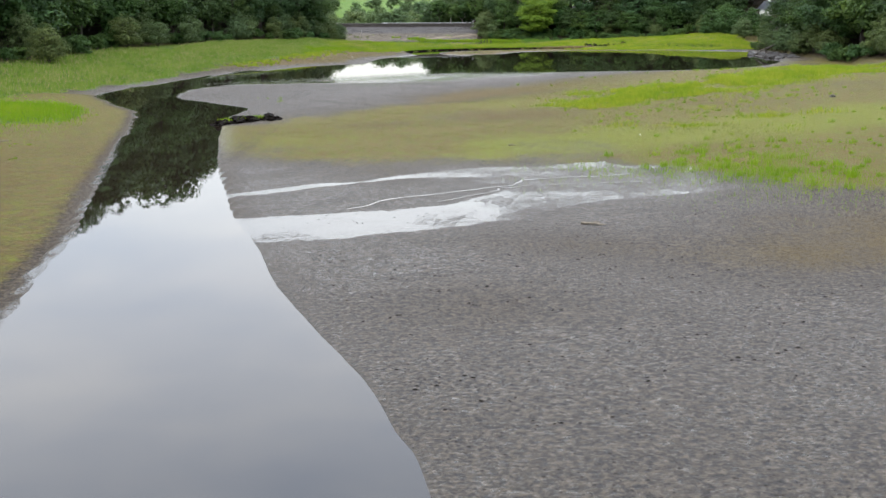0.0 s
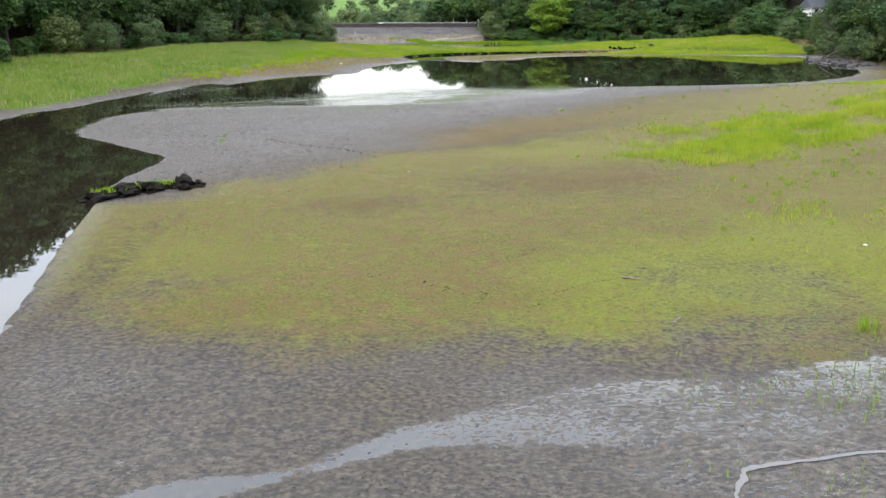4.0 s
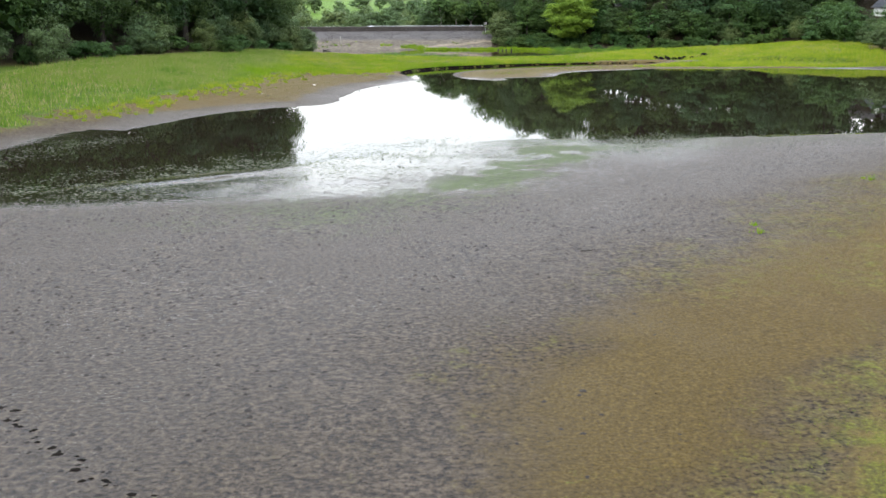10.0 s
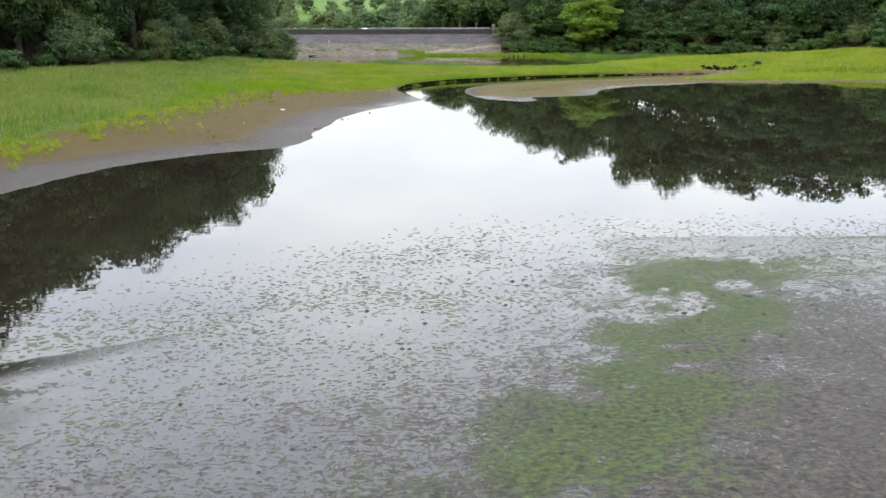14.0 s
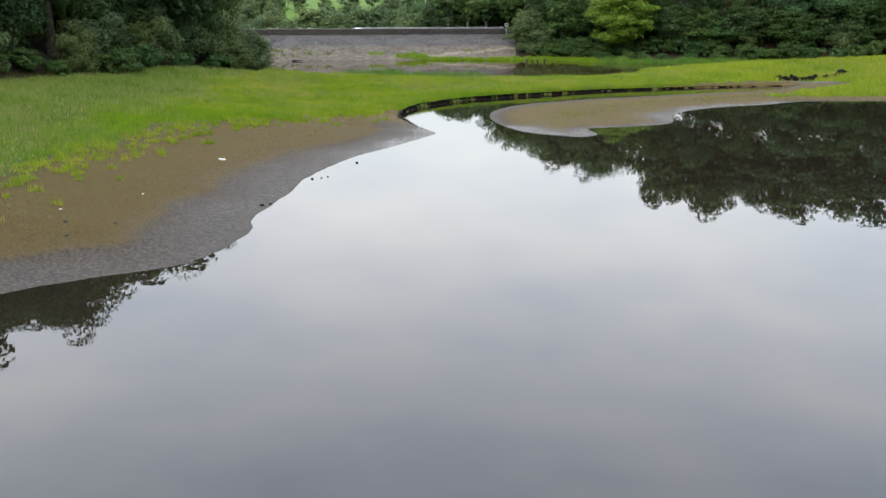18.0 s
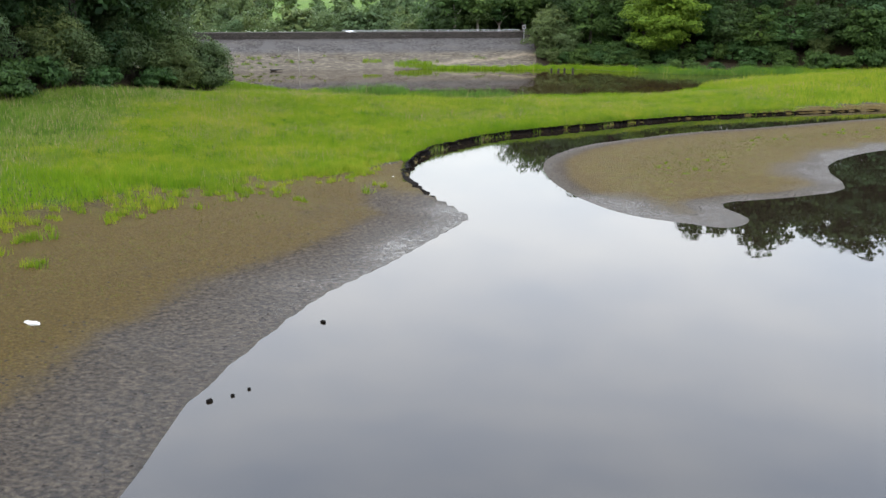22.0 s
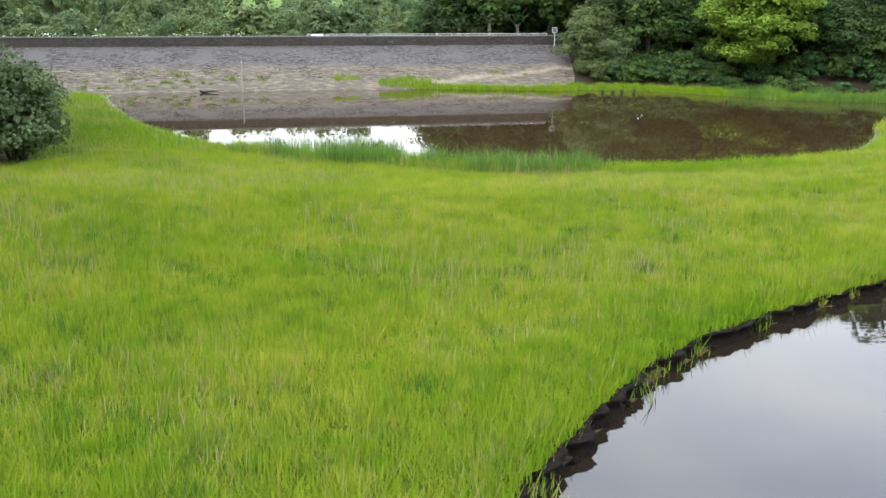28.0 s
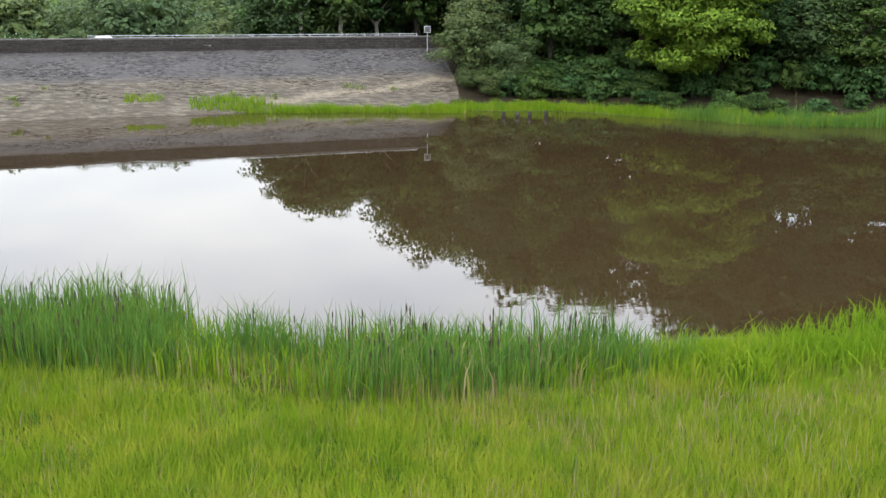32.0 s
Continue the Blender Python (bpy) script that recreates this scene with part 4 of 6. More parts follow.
# seed heads standing over the meadow in drifts, thicker towards the trees
seed_drift = meadow_only * np.clip(smooth(0.44, 0.62, fbm(gx, gy, 9.0, 121, 3)) + 0.5 * smooth(-30, -44, gx), 0.04, 1) * smooth(1.5, 5.0, -d_meadow)
for box4, per, wide in (((-34, 34, 284, 350), 7.5, 0.019), ((-66, -34, 230, 400), 1.0, 0.024), ((-96, -48, 110, 230), 0.7, 0.05), ((34, 112, 300, 420), 1.6, 0.05)):
    x, y = scatter(*box4, per, seed_drift)
    hh = 0.55 + 0.4 * RNG.random(len(x))
    blades_mesh("meadow_seed_heads", x, y, grid_value(GH, x, y), hh, wide * (0.7 + 0.6 * RNG.random(len(x))), 0.45 * hh * RNG.random(len(x)), M_SEED, "thin tan grass seed heads standing over the meadow", "grass", 2)
# scattered clumps that break up the edge of the meadow and dot the moss
fringe = smooth(11.0, 0.5, d_meadow) * (d_meadow > -0.5) * (d_land > 2.0) * (gx < 0) * (gy > 200) * 0.9
straw_field = meadow_only * np.clip(smooth(0.52, 0.66, fbm(gx, gy, 2.2, 141, 3)) * (0.3 + blob(5, 338, 9, 4, 0)) + 0.03, 0, 1)
x, y = scatter(-30, 26, 318, 348, 46, straw_field)
blades_mesh("meadow_straw", x, y, grid_value(GH, x, y), 0.3 + 0.35 * RNG.random(len(x)), np.full(len(x), 0.026), 0.4 * RNG.random(len(x)), M_DRY, "straw-coloured dead grass stems in the meadow", "grass", 1)
spots = smooth(0.62, 0.72, fbm(gx, gy, 1.5, 81, 2))


def tufts(name, box4, per_m2, field, size, tall, blades, material, label):
    """Separate little clumps of grass, one mesh."""
    tx, ty = scatter(*box4, per_m2, field)
    k = np.repeat(np.arange(len(tx)), blades)
    sc = (0.5 + RNG.random(len(tx)))[k]
    x = tx[k] + RNG.normal(0, size, len(k)) * sc
    y = ty[k] + RNG.normal(0, size, len(k)) * sc
    hh = tall * sc * (0.5 + 0.7 * RNG.random(len(k)))
    return blades_mesh(name, x, y, grid_value(GH, x, y), hh, 0.035 + 0.02 * RNG.random(len(k)), 0.6 * hh * RNG.random(len(k)), material, label, "grass")


tufts("grass_tufts", (-45, 0, 200, 300), 4.5, np.clip(fringe, 0, 1) ** 2.2 * (0.2 + 0.8 * spots), 0.16, 0.40, 40, M_GRASS, "bright grass tufts scattered on the brown western shore")
tufts("grass_tufts", (12, 40, 48, 84), 0.55, np.clip(blob(24, 64, 7, 10), 0, 1) * smooth(0.4, 0.6, n1), 0.16, 0.42, 36, M_GRASS_FRESH, "bright grass tufts on the marshy margin")
tufts("grass_tufts", (6, 60, 66, 190), 0.30, np.clip(moss - wet, 0, 1) * on_flat * (0.15 + 0.85 * smooth(0.45, 0.6, n1)) * smooth(6, 24, gx), 0.12, 0.26, 26, M_GRASS_FRESH, "small bright grass tufts dotted over the moss")
tufts("grass_tufts", (0, 50, 268, 326), 0.10, on_spit * smooth(5, 9, d_land), 0.10, 0.16, 24, M_GRASS_FRESH, "small grass tufts on the mud spit")
tufts("grass_tufts", (-60, -20, 20, 130), 0.12, smooth(4, 8, d_land) * (gx < -16) * (1 - isle_turf), 0.12, 0.2, 20, M_GRASS_FRESH, "small grass tufts on the brown mud west of the channel")
tufts("grass_tufts", (-34, 34, 276, 350), 1.4, meadow_only, 0.24, 0.44, 40, M_GRASS_FRESH, "bright leafy clumps standing out of the meadow grass")
tufts("grass_tufts", (-34, 34, 276, 350), 0.9, meadow_only * (0.25 + 0.75 * smooth(0.45, 0.6, fbm(gx, gy, 3.2, 143, 2))), 0.26, 0.46, 36, M_GRASS_BACK, "duller leafy clumps in the meadow grass")
tufts("meadow_docks", (-32, 32, 284, 346), 0.16, meadow_only * smooth(2.0, 5.0, -d_meadow), 0.22, 0.42, 46, M_DOCK, "dark leafy dock clumps among the meadow grass")
rushes = np.clip(0.5 * blob(14, 66, 8, 4, 10) + 1.1 * blob(22, 64, 6, 9, 0), 0, 1) * smooth(0.35, 0.6, n4)
grass_patch("sparse_rushes", (4, 38, 46, 84), 42, 0.03, 0.45, rushes, M_GRASS_FRESH, "sparse young rushes standing in shallow films of water", 1, 0.3)
low_plants = np.clip(moss - 0.5 * wet, 0, 1) * on_flat * smooth(2, 6, d_land) * smooth(66, 80, gy) * smooth(-24, -15, gx) * smooth(34, 26, gx) * (0.35 + 0.65 * smooth(0.35, 0.6, n2))
grass_patch("low_moss_plants", (-24, 34, 66, 160), 30, 0.06, 0.06, low_plants, M_MOSSPLANT, "low olive moss plants spread over the drying mud", 1, 1.6, 0.8)
grass_patch("low_moss_plants", (-40, 0, 225, 292), 24, 0.055, 0.06, np.clip(rust + moss, 0, 1) * smooth(3, 6, d_land) * (1 - meadow), M_MOSSPLANT, "low brown and olive plants on the western shore", 1, 1.6)
grass_patch("low_moss_plants", (0, 45, 270, 322), 14, 0.08, 0.07, on_spit * smooth(4, 8, d_land), M_MOSSPLANT, "low olive plants on the mud spit", 1, 1.6)

# reeds and cattails along the dam pool
reed_var = smooth(0.30, 0.62, fbm(gx, gy, 2.6, 91, 3))
REEDS = [(-25, 353.5), (-18, 347.5), (-14, 345.6), (-10, 343.4), (-8, 342.2), (-5, 341.9), (-2, 341.8), (1, 341.6), (3.2, 342.6), (2.4, 344.2), (0.4, 346.4), (-2.8, 345.9), (-5.4, 347.5), (-7.4, 345.9), (-9.8, 348.4), (-12.4, 351.6), (-17.4, 352.2), (-20, 354), (-25, 357.5)]
reed_bed = area(REEDS, 0.7, 1.5)
near_reeds = reed_bed * np.clip(reed_var * 1.2 + 0.05, 0, 1)
x, y = scatter(-42, 8, 338, 380, 85, near_reeds)
hh = (1.0 + 1.05 * RNG.random(len(x)) ** 1.4) * (0.50 + 1.25 * fbm(x, y, 2.6, 93, 3) ** 1.2) * (0.45 + 0.55 * smooth(-25, -17, x))
blades_mesh("cattail_reeds", x, y, np.maximum(grid_value(GH, x, y), -0.1), hh, 0.028 + 0.024 * RNG.random(len(x)), 0.26 * hh * RNG.random(len(x)), M_REED, "tall blue-green cattail reeds along the pool edge", "reeds", 2, 0.8)
x, y = scatter(-30, 8, 338, 372, 30, reed_bed)
blades_mesh("cattail_reeds", x, y, np.maximum(grid_value(GH, x, y), -0.1), 0.5 + 0.75 * RNG.random(len(x)), 0.03 + 0.03 * RNG.random(len(x)), 0.45 * RNG.random(len(x)), M_GRASS_FRESH, "shorter yellow-green leaves at the foot of the reeds", "reeds", 2, 0.8)
x, y = scatter(-30, 8, 338, 372, 44, reed_bed * smooth(-1.5, 1.0, d_pool) * (0.3 + 0.7 * spots))
blades_mesh("dry_reed_stems", x, y, grid_value(GH, x, y), 0.35 + 0.75 * RNG.random(len(x)), np.full(len(x), 0.035), 0.25 * RNG.random(len(x)), M_DRY, "straw-coloured dead stems among the reeds", "reeds", 1)
x, y = scatter(-30, 26, 334, 366, 13, smooth(1.0, 2.5, d_pool) * smooth(9.0, 4.0, d_pool) * (0.15 + 0.85 * spots) * (1 - reed_bed))
blades_mesh("dry_reed_stems", x, y, grid_value(GH, x, y), 0.45 + 0.5 * RNG.random(len(x)), np.full(len(x), 0.028), 0.35 * RNG.random(len(x)), M_DRY, "straw-coloured dry stems behind the reeds", "reeds", 1)
rank = np.clip(blob(4.6, 342.2, 1.6, 1.3) + blob(8.2, 342.4, 1.5, 1.4) + 0.8 * blob(14, 344.5, 3, 1.4), 0, 1) * (d_pool > -1.0)
x, y = scatter(0, 22, 336, 350, 120, rank)
blades_mesh("shore_grass", x, y, np.maximum(grid_value(GH, x, y), -0.05), 0.55 + 0.55 * RNG.random(len(x)), 0.04 + 0.02 * RNG.random(len(x)), 0.5 * RNG.random(len(x)), M_GRASS_FRESH, "rank bright green grass clumps at the pool edge", "grass", 2, 0.6)
far_strip = smooth(-0.2, 0.2, d_pool) * smooth(4.2, 2.2, d_pool + 1.5 * (n2 - 0.5)) * (gy > 392) * (gx > 12) * (gx < 74)
far_strip = np.maximum(far_strip, smooth(-2.4, -2.0, d_pool) * smooth(1.0, 0.0, d_pool + 1.2 * (n2 - 0.5)) * (gy > 392) * (gx > -14.5) * (gx <= 14))
far_strip = np.maximum(far_strip, smooth(-0.2, 0.1, d_pool) * smooth(1.8, 1.2, d_pool) * (gy > 400) * (np.abs(gx + 19.5) < 1.6))
x, y = scatter(-22, 74, 390, 432, 60, far_strip)
hh = (0.5 + 0.6 * RNG.random(len(x))) * (0.35 + 1.1 * vnoise(x, y, 1.3, 95)) * (0.5 + 0.5 * smooth(-14.5, -9.0, x))
blades_mesh("shore_grass", x, y, np.maximum(grid_value(np.where(gx < 14, face_z, GH), x, y), 0), hh, 0.07 + 0.03 * RNG.random(len(x)), 0.3 * hh * RNG.random(len(x)), M_GRASS_FRESH, "bright green grass on the far shore of the pool", "grass", 1)
far_reeds = smooth(-1.4, -0.4, d_pool) * smooth(3.4, 1.5, d_pool) * (gy > 392) * smooth(33, 37, gx) * smooth(66, 56, gx) * np.clip(0.3 + reed_var, 0, 1)
x, y = scatter(30, 68, 390, 416, 55, far_reeds)
hh = (0.9 + 0.8 * RNG.random(len(x))) * (0.6 + 0.8 * vnoise(x, y, 2.2, 97))
blades_mesh("cattail_reeds", x, y, np.maximum(grid_value(GH, x, y), -0.1), hh, 0.06 + 0.02 * RNG.random(len(x)), 0.2 * hh * RNG.random(len(x)), M_REED, "dense reed bed on the far side of the pool", "reeds", 1)


def clods_mesh(name, x, y, z, size, flat, material, label):
    """Many small uneven lumps lying on the ground, one mesh."""
    base = np.array([(1, 0, 0), (0.3, 0.95, 0), (-0.8, 0.6, 0), (-0.8, -0.6, 0), (0.3, -0.95, 0), (0.1, 0.05, 1)])
    tri = np.array([(0, 1, 5), (1, 2, 5), (2, 3, 5), (3, 4, 5), (4, 0, 5)])
    n = len(x)
    a = RNG.normal(0, 0.5, n)
    s = (size * (0.5 + RNG.random(n)))[:, None]
    k = 0.7 + 0.6 * RNG.random((n, 6))
    u, v = base[None, :, 0] * k * s * 1.5, base[None, :, 1] * k * s
    co = np.stack([x[:, None] + u * np.cos(a)[:, None] - v * np.sin(a)[:, None], y[:, None] + u * np.sin(a)[:, None] + v * np.cos(a)[:, None],
                   z[:, None] - 0.02 + base[None, :, 2] * s * flat * k + 0 * u], -1).astype(np.float32)
    idx = (np.arange(n)[:, None, None] * 6 + tri[None]).astype(np.int32).ravel()
    me = bpy.data.meshes.new(name)
    me.vertices.add(n * 6)
    me.vertices.foreach_set("co", co.ravel())
    me.loops.add(len(idx))
    me.loops.foreach_set("vertex_index", idx)
    me.polygons.add(len(idx) // 3)
    me.polygons.foreach_set("loop_start", np.arange(0, len(idx), 3, dtype=np.int32))
    me.update(calc_edges=True)
    me.materials.append(material)
    return tagged(new(name, me), label, "clods", kind="stuff")


trodden = np.clip(wet, 0, 1) * on_flat * (d_land > 0.6) * (0.25 + 0.75 * smooth(0.45, 0.62, fbm(gx, gy, 4.0, 101, 3))) * (1 - 0.85 * smooth(0.4, 0.7, film))
x, y = scatter(-24, 40, 18, 78, 20.0, trodden)
clods_mesh("mud_clods", x, y, grid_value(GH, x, y), 0.05, 0.6, M_MUDCLOD, "small dark lumps and trodden marks in the wet mud")
x, y = scatter(-40, 50, 78, 190, 3.5, trodden)
clods_mesh("mud_clods", x, y, grid_value(GH, x, y), 0.08, 0.7, M_MUDCLOD, "small dark lumps in the wet mud")
x, y = scatter(-24, 45, 66, 165, 0.3, np.clip(moss + rust, 0, 1) * on_flat)
clods_mesh("mud_clods", x, y, grid_value(GH, x, y), 0.035, 0.7, M_PEAT, "dark clods and droppings on the moss")
x, y = scatter(-40, -4, 222, 292, 5.0, (d_land > 0.2) * smooth(9, 5, d_land) * (d_meadow > 1) * (1 - near_bank))
clods_mesh("mud_clods", x, y, grid_value(GH, x, y), 0.055, 0.7, M_MUDCLOD, "small dark stones on the muddy western shore")
x, y = scatter(-2, 45, 264, 322, 1.2, on_spit * (d_land > 0.2))
clods_mesh("mud_clods", x, y, grid_value(GH, x, y), 0.06, 0.6, M_PEAT, "small dark clods on the mud spit")

# a trodden line across the mud, and fine ruts over the moss
def trail(points, step, spread, size, label):
    line = curve_points(points, 24, False)
    seg = np.concatenate([[0], np.cumsum(np.linalg.norm(np.diff(line, axis=0), axis=1))])
    u = np.arange(0, seg[-1], step)
    u = u[RNG.random(len(u)) < 0.75]
    tx = np.interp(u, seg, line[:, 0]) + RNG.normal(0, spread, len(u))
    ty = np.interp(u, seg, line[:, 1]) + RNG.normal(0, spread, len(u))
    return clods_mesh("mud_clods", tx, ty, grid_value(GH, tx, ty), size, 0.5, M_PEAT, label)


trail([(-17.2, 125.6), (-14.6, 123.0), (-12.4, 121.0), (-9.7, 118.6), (-8.1, 116.5), (-6.9, 114.9)], 0.16, 0.14, 0.10, "line of dark trodden marks across the wet mud")
trail([(2.5, 77.1), (4.2, 78.6), (5.6, 79.4), (6.6, 80.5)], 0.05, 0.03, 0.05, "thin dark rut in the moss")
trail([(1.7, 83.0), (3.6, 86.2), (6.0, 90.8)], 0.06, 0.03, 0.045, "thin dark rut in the moss")
trail([(-4.8, 80.5), (-2.6, 79.0), (0.4, 76.6), (1.8, 75.0)], 0.10, 0.25, 0.06, "dark scuffed band in the moss")
# rows of old footprints in the wet mud, and a few more ruts
for i in range(11):
    y0 = 23.5 + 2.0 * i + RNG.normal(0, 0.5)
    x0 = -0.5 - 0.33 * (y0 - 22) + 1.2
    run = 15 + 9 * RNG.random()
    bend = RNG.normal(0, 0.5)
    trail([(x0, y0), (x0 + 0.34 * run, y0 + 0.13 * run + bend), (x0 + 0.68 * run, y0 + 0.27 * run + bend), (x0 + run, y0 + 0.40 * run)], 0.26, 0.20, 0.07, "row of dark footprints pressed into the wet mud")
trail([(-2.5, 104.6), (-0.8, 103.7), (0.9, 102.1), (2.5, 99.9), (4.1, 97.2)], 0.05, 0.03, 0.045, "thin dark rut in the moss")
trail([(3.2, 98.6), (4.4, 95.8), (4.5, 93.0), (4.0, 91.0), (3.0, 89.5)], 0.06, 0.04, 0.045, "curved dark rut in the moss")
# flecks of algae and mud standing in the shallow margin
fleck = smooth(-10.0, 0.5, d_edge + 5 * (n2 - 0.5)) * smooth(12, 2, d_edge + 6 * (n2 - 0.5)) * smooth(150, 160, gy) * smooth(196, 184, gy) * smooth(-44, -34, gx) * smooth(48, 24, gx)
x, y = scatter(-46, 48, 148, 200, 26.0, fleck * (0.25 + 0.75 * smooth(0.4, 0.62, n4)))
clods_mesh("algae_flecks", x, y, np.maximum(grid_value(GH, x, y), 0.0) + 0.022, 0.06, 0.12, M_ALGAE, "flecks of green-brown algae standing in the shallow margin")


# ---------------------------------------------------------------- small mesh helpers
def part(name, bm, material, parent=None, label="", flat=True):
    me = bpy.data.meshes.new(name)
    bm.normal_update()
    bm.to_mesh(me)
    bm.free()
    if not flat:
        for p in me.polygons:
            p.use_smooth = True
    me.materials.append(material)
    ob = new(name, me)
    if parent:
        ob.parent = parent
    if label:
        ob["label"] = label
    return ob


def thing(name, label, category, m=None, group=""):
    ob = new(name)
    ob.empty_display_size = 0.3
    if m is not None:
        ob.matrix_world = m
    return tagged(ob, label, category, group)


def box_into(bm, x0, x1, y0, y1, z0, z1, bevel=0.0, m=None):
    made = bmesh.ops.create_cube(bm, size=1.0)["verts"]
    bmesh.ops.scale(bm, vec=(x1 - x0, y1 - y0, z1 - z0), verts=made)
    bmesh.ops.translate(bm, vec=((x0 + x1) / 2, (y0 + y1) / 2, (z0 + z1) / 2), verts=made)
    if bevel:
        edges = list({e for v in made for e in v.link_edges})
        made = bmesh.ops.bevel(bm, geom=edges, offset=bevel, segments=1, affect="EDGES")["verts"]
    if m is not None:
        bmesh.ops.transform(bm, matrix=m, verts=list({v for v in made}))
    return made


def box(x0, x1, y0, y1, z0, z1, bevel=0.0):
    bm = bmesh.new()
    box_into(bm, x0, x1, y0, y1, z0, z1, bevel)
    return bm


def tube(points, radii, sides=7, wobble=0.0, seed=1):
    """A tapered, slightly knotted limb along points."""
    r = random.Random(seed)
    bm = bmesh.new()
    rings = []
    pts = [Vector(p) for p in points]
    for i, (p, rad) in enumerate(zip(pts, radii)):
        d = (pts[min(i + 1, len(pts) - 1)] - pts[max(i - 1, 0)]).normalized()
        q = d.to_track_quat("Z", "Y")
        rings.append([bm.verts.new(p + q @ Vector((math.cos(a) * rad * (1 + r.uniform(-wobble, wobble)), math.sin(a) * rad * (1 + r.uniform(-wobble, wobble)), 0)))
                      for a in (2 * math.pi * k / sides for k in range(sides))])
    for a, b in zip(rings[:-1], rings[1:]):
        for k in range(sides):
            bm.faces.new((a[k], a[(k + 1) % sides], b[(k + 1) % sides], b[k]))
    bm.faces.new(rings[0][::-1])
    bm.faces.new(rings[-1])
    return bm


def join_into(bm, other):
    me = bpy.data.meshes.new("join")
    other.to_mesh(me)
    other.free()
    bm.from_mesh(me)
    bpy.data.meshes.remove(me)


def lump(rx, ry, rz, seed, rough=0.3, sub=2):
    """An uneven stone or clod, flat below."""
    bm = bmesh.new()
    bmesh.ops.create_icosphere(bm, subdivisions=sub, radius=1.0)
    off = Vector((seed * 3.1, seed * 1.7, seed * 0.9))
    for v in bm.verts:
        k = 1 + rough * (noise.noise(v.co * 1.6 + off) + 0.5 * noise.noise(v.co * 4.0 + off))
        v.co = Vector((v.co.x * rx * k, v.co.y * ry * k, max(v.co.z * k, -0.35) * rz))
    return bm


# ---------------------------------------------------------------- trees
def leaves_mesh(name, centres, normals, size, material, rng):
    """Separate leaf sprays, each a small folded kite."""
    n = len(centres)
    t = rng.normal(size=(n, 3))
    t -= normals * (t * normals).sum(1, keepdims=True)
    t /= np.linalg.norm(t, axis=1, keepdims=True) + 1e-9
    b = np.cross(normals, t)
    s = size * (0.6 + 0.8 * rng.random((n, 1)))
    co = np.empty((n, 4, 3), np.float32)
    co[:, 0] = centres - t * s
    co[:, 1] = centres + b * s * 0.62 - normals * s * 0.12
    co[:, 2] = centres + t * s
    co[:, 3] = centres - b * s * 0.62 - normals * s * 0.12
    me = bpy.data.meshes.new(name)
    me.vertices.add(n * 4)
    me.vertices.foreach_set("co", co.ravel())
    me.loops.add(n * 4)
    me.loops.foreach_set("vertex_index", np.arange(n * 4, dtype=np.int32))
    me.polygons.add(n)
    me.polygons.foreach_set("loop_start", np.arange(0, n * 4, 4, dtype=np.int32))
    me.update(calc_edges=True)
    me.materials.append(material)
    return me


def crown_points(rng, n, radius, low, high, lobes, lobe_size, layered=0.0, skirt=0.0):
    """Leaf places and facings on many overlapping lobes that fill an uneven crown."""
    mid, half = (low + high) / 2, (high - low) / 2
    d = rng.normal(size=(lobes, 3))
    d /= np.linalg.norm(d, axis=1, keepdims=True)
    rr = 0.45 + 0.50 * rng.random((lobes, 1)) ** 0.5
    c = d * rr * np.array([radius, radius, half]) * (0.82 + 0.36 * rng.random((lobes, 1)))
    taper = 1.0 - 0.25 * np.clip(c[:, 2:3] / half, 0, 1) + skirt * np.clip(-c[:, 2:3] / half, 0, 1)
    c[:, :2] *= taper
    c[:, 2] += mid
    size = radius * lobe_size * (0.7 + 0.6 * rng.random((lobes, 1)))
    k = rng.integers(0, lobes, n)
    v = rng.normal(size=(n, 3))
    v[:, 2] += 0.35
    v /= np.linalg.norm(v, axis=1, keepdims=True)
    flat = np.array([1.0, 1.0, 0.72 - 0.35 * layered])
    pts = c[k] + v * size[k] * flat * (0.80 + 0.30 * rng.random((n, 1)))
    out = pts - np.array([0, 0, mid])
    out /= np.linalg.norm(out, axis=1, keepdims=True) + 1e-9
    nrm = v * 1.2 + out * 0.35 + rng.normal(size=(n, 3)) * 0.42 + np.array([0, 0, 0.35 + 0.9 * layered])
    nrm /= np.linalg.norm(nrm, axis=1, keepdims=True)
    keep = pts[:, 2] > low * 0.55
    return pts[keep], nrm[keep]


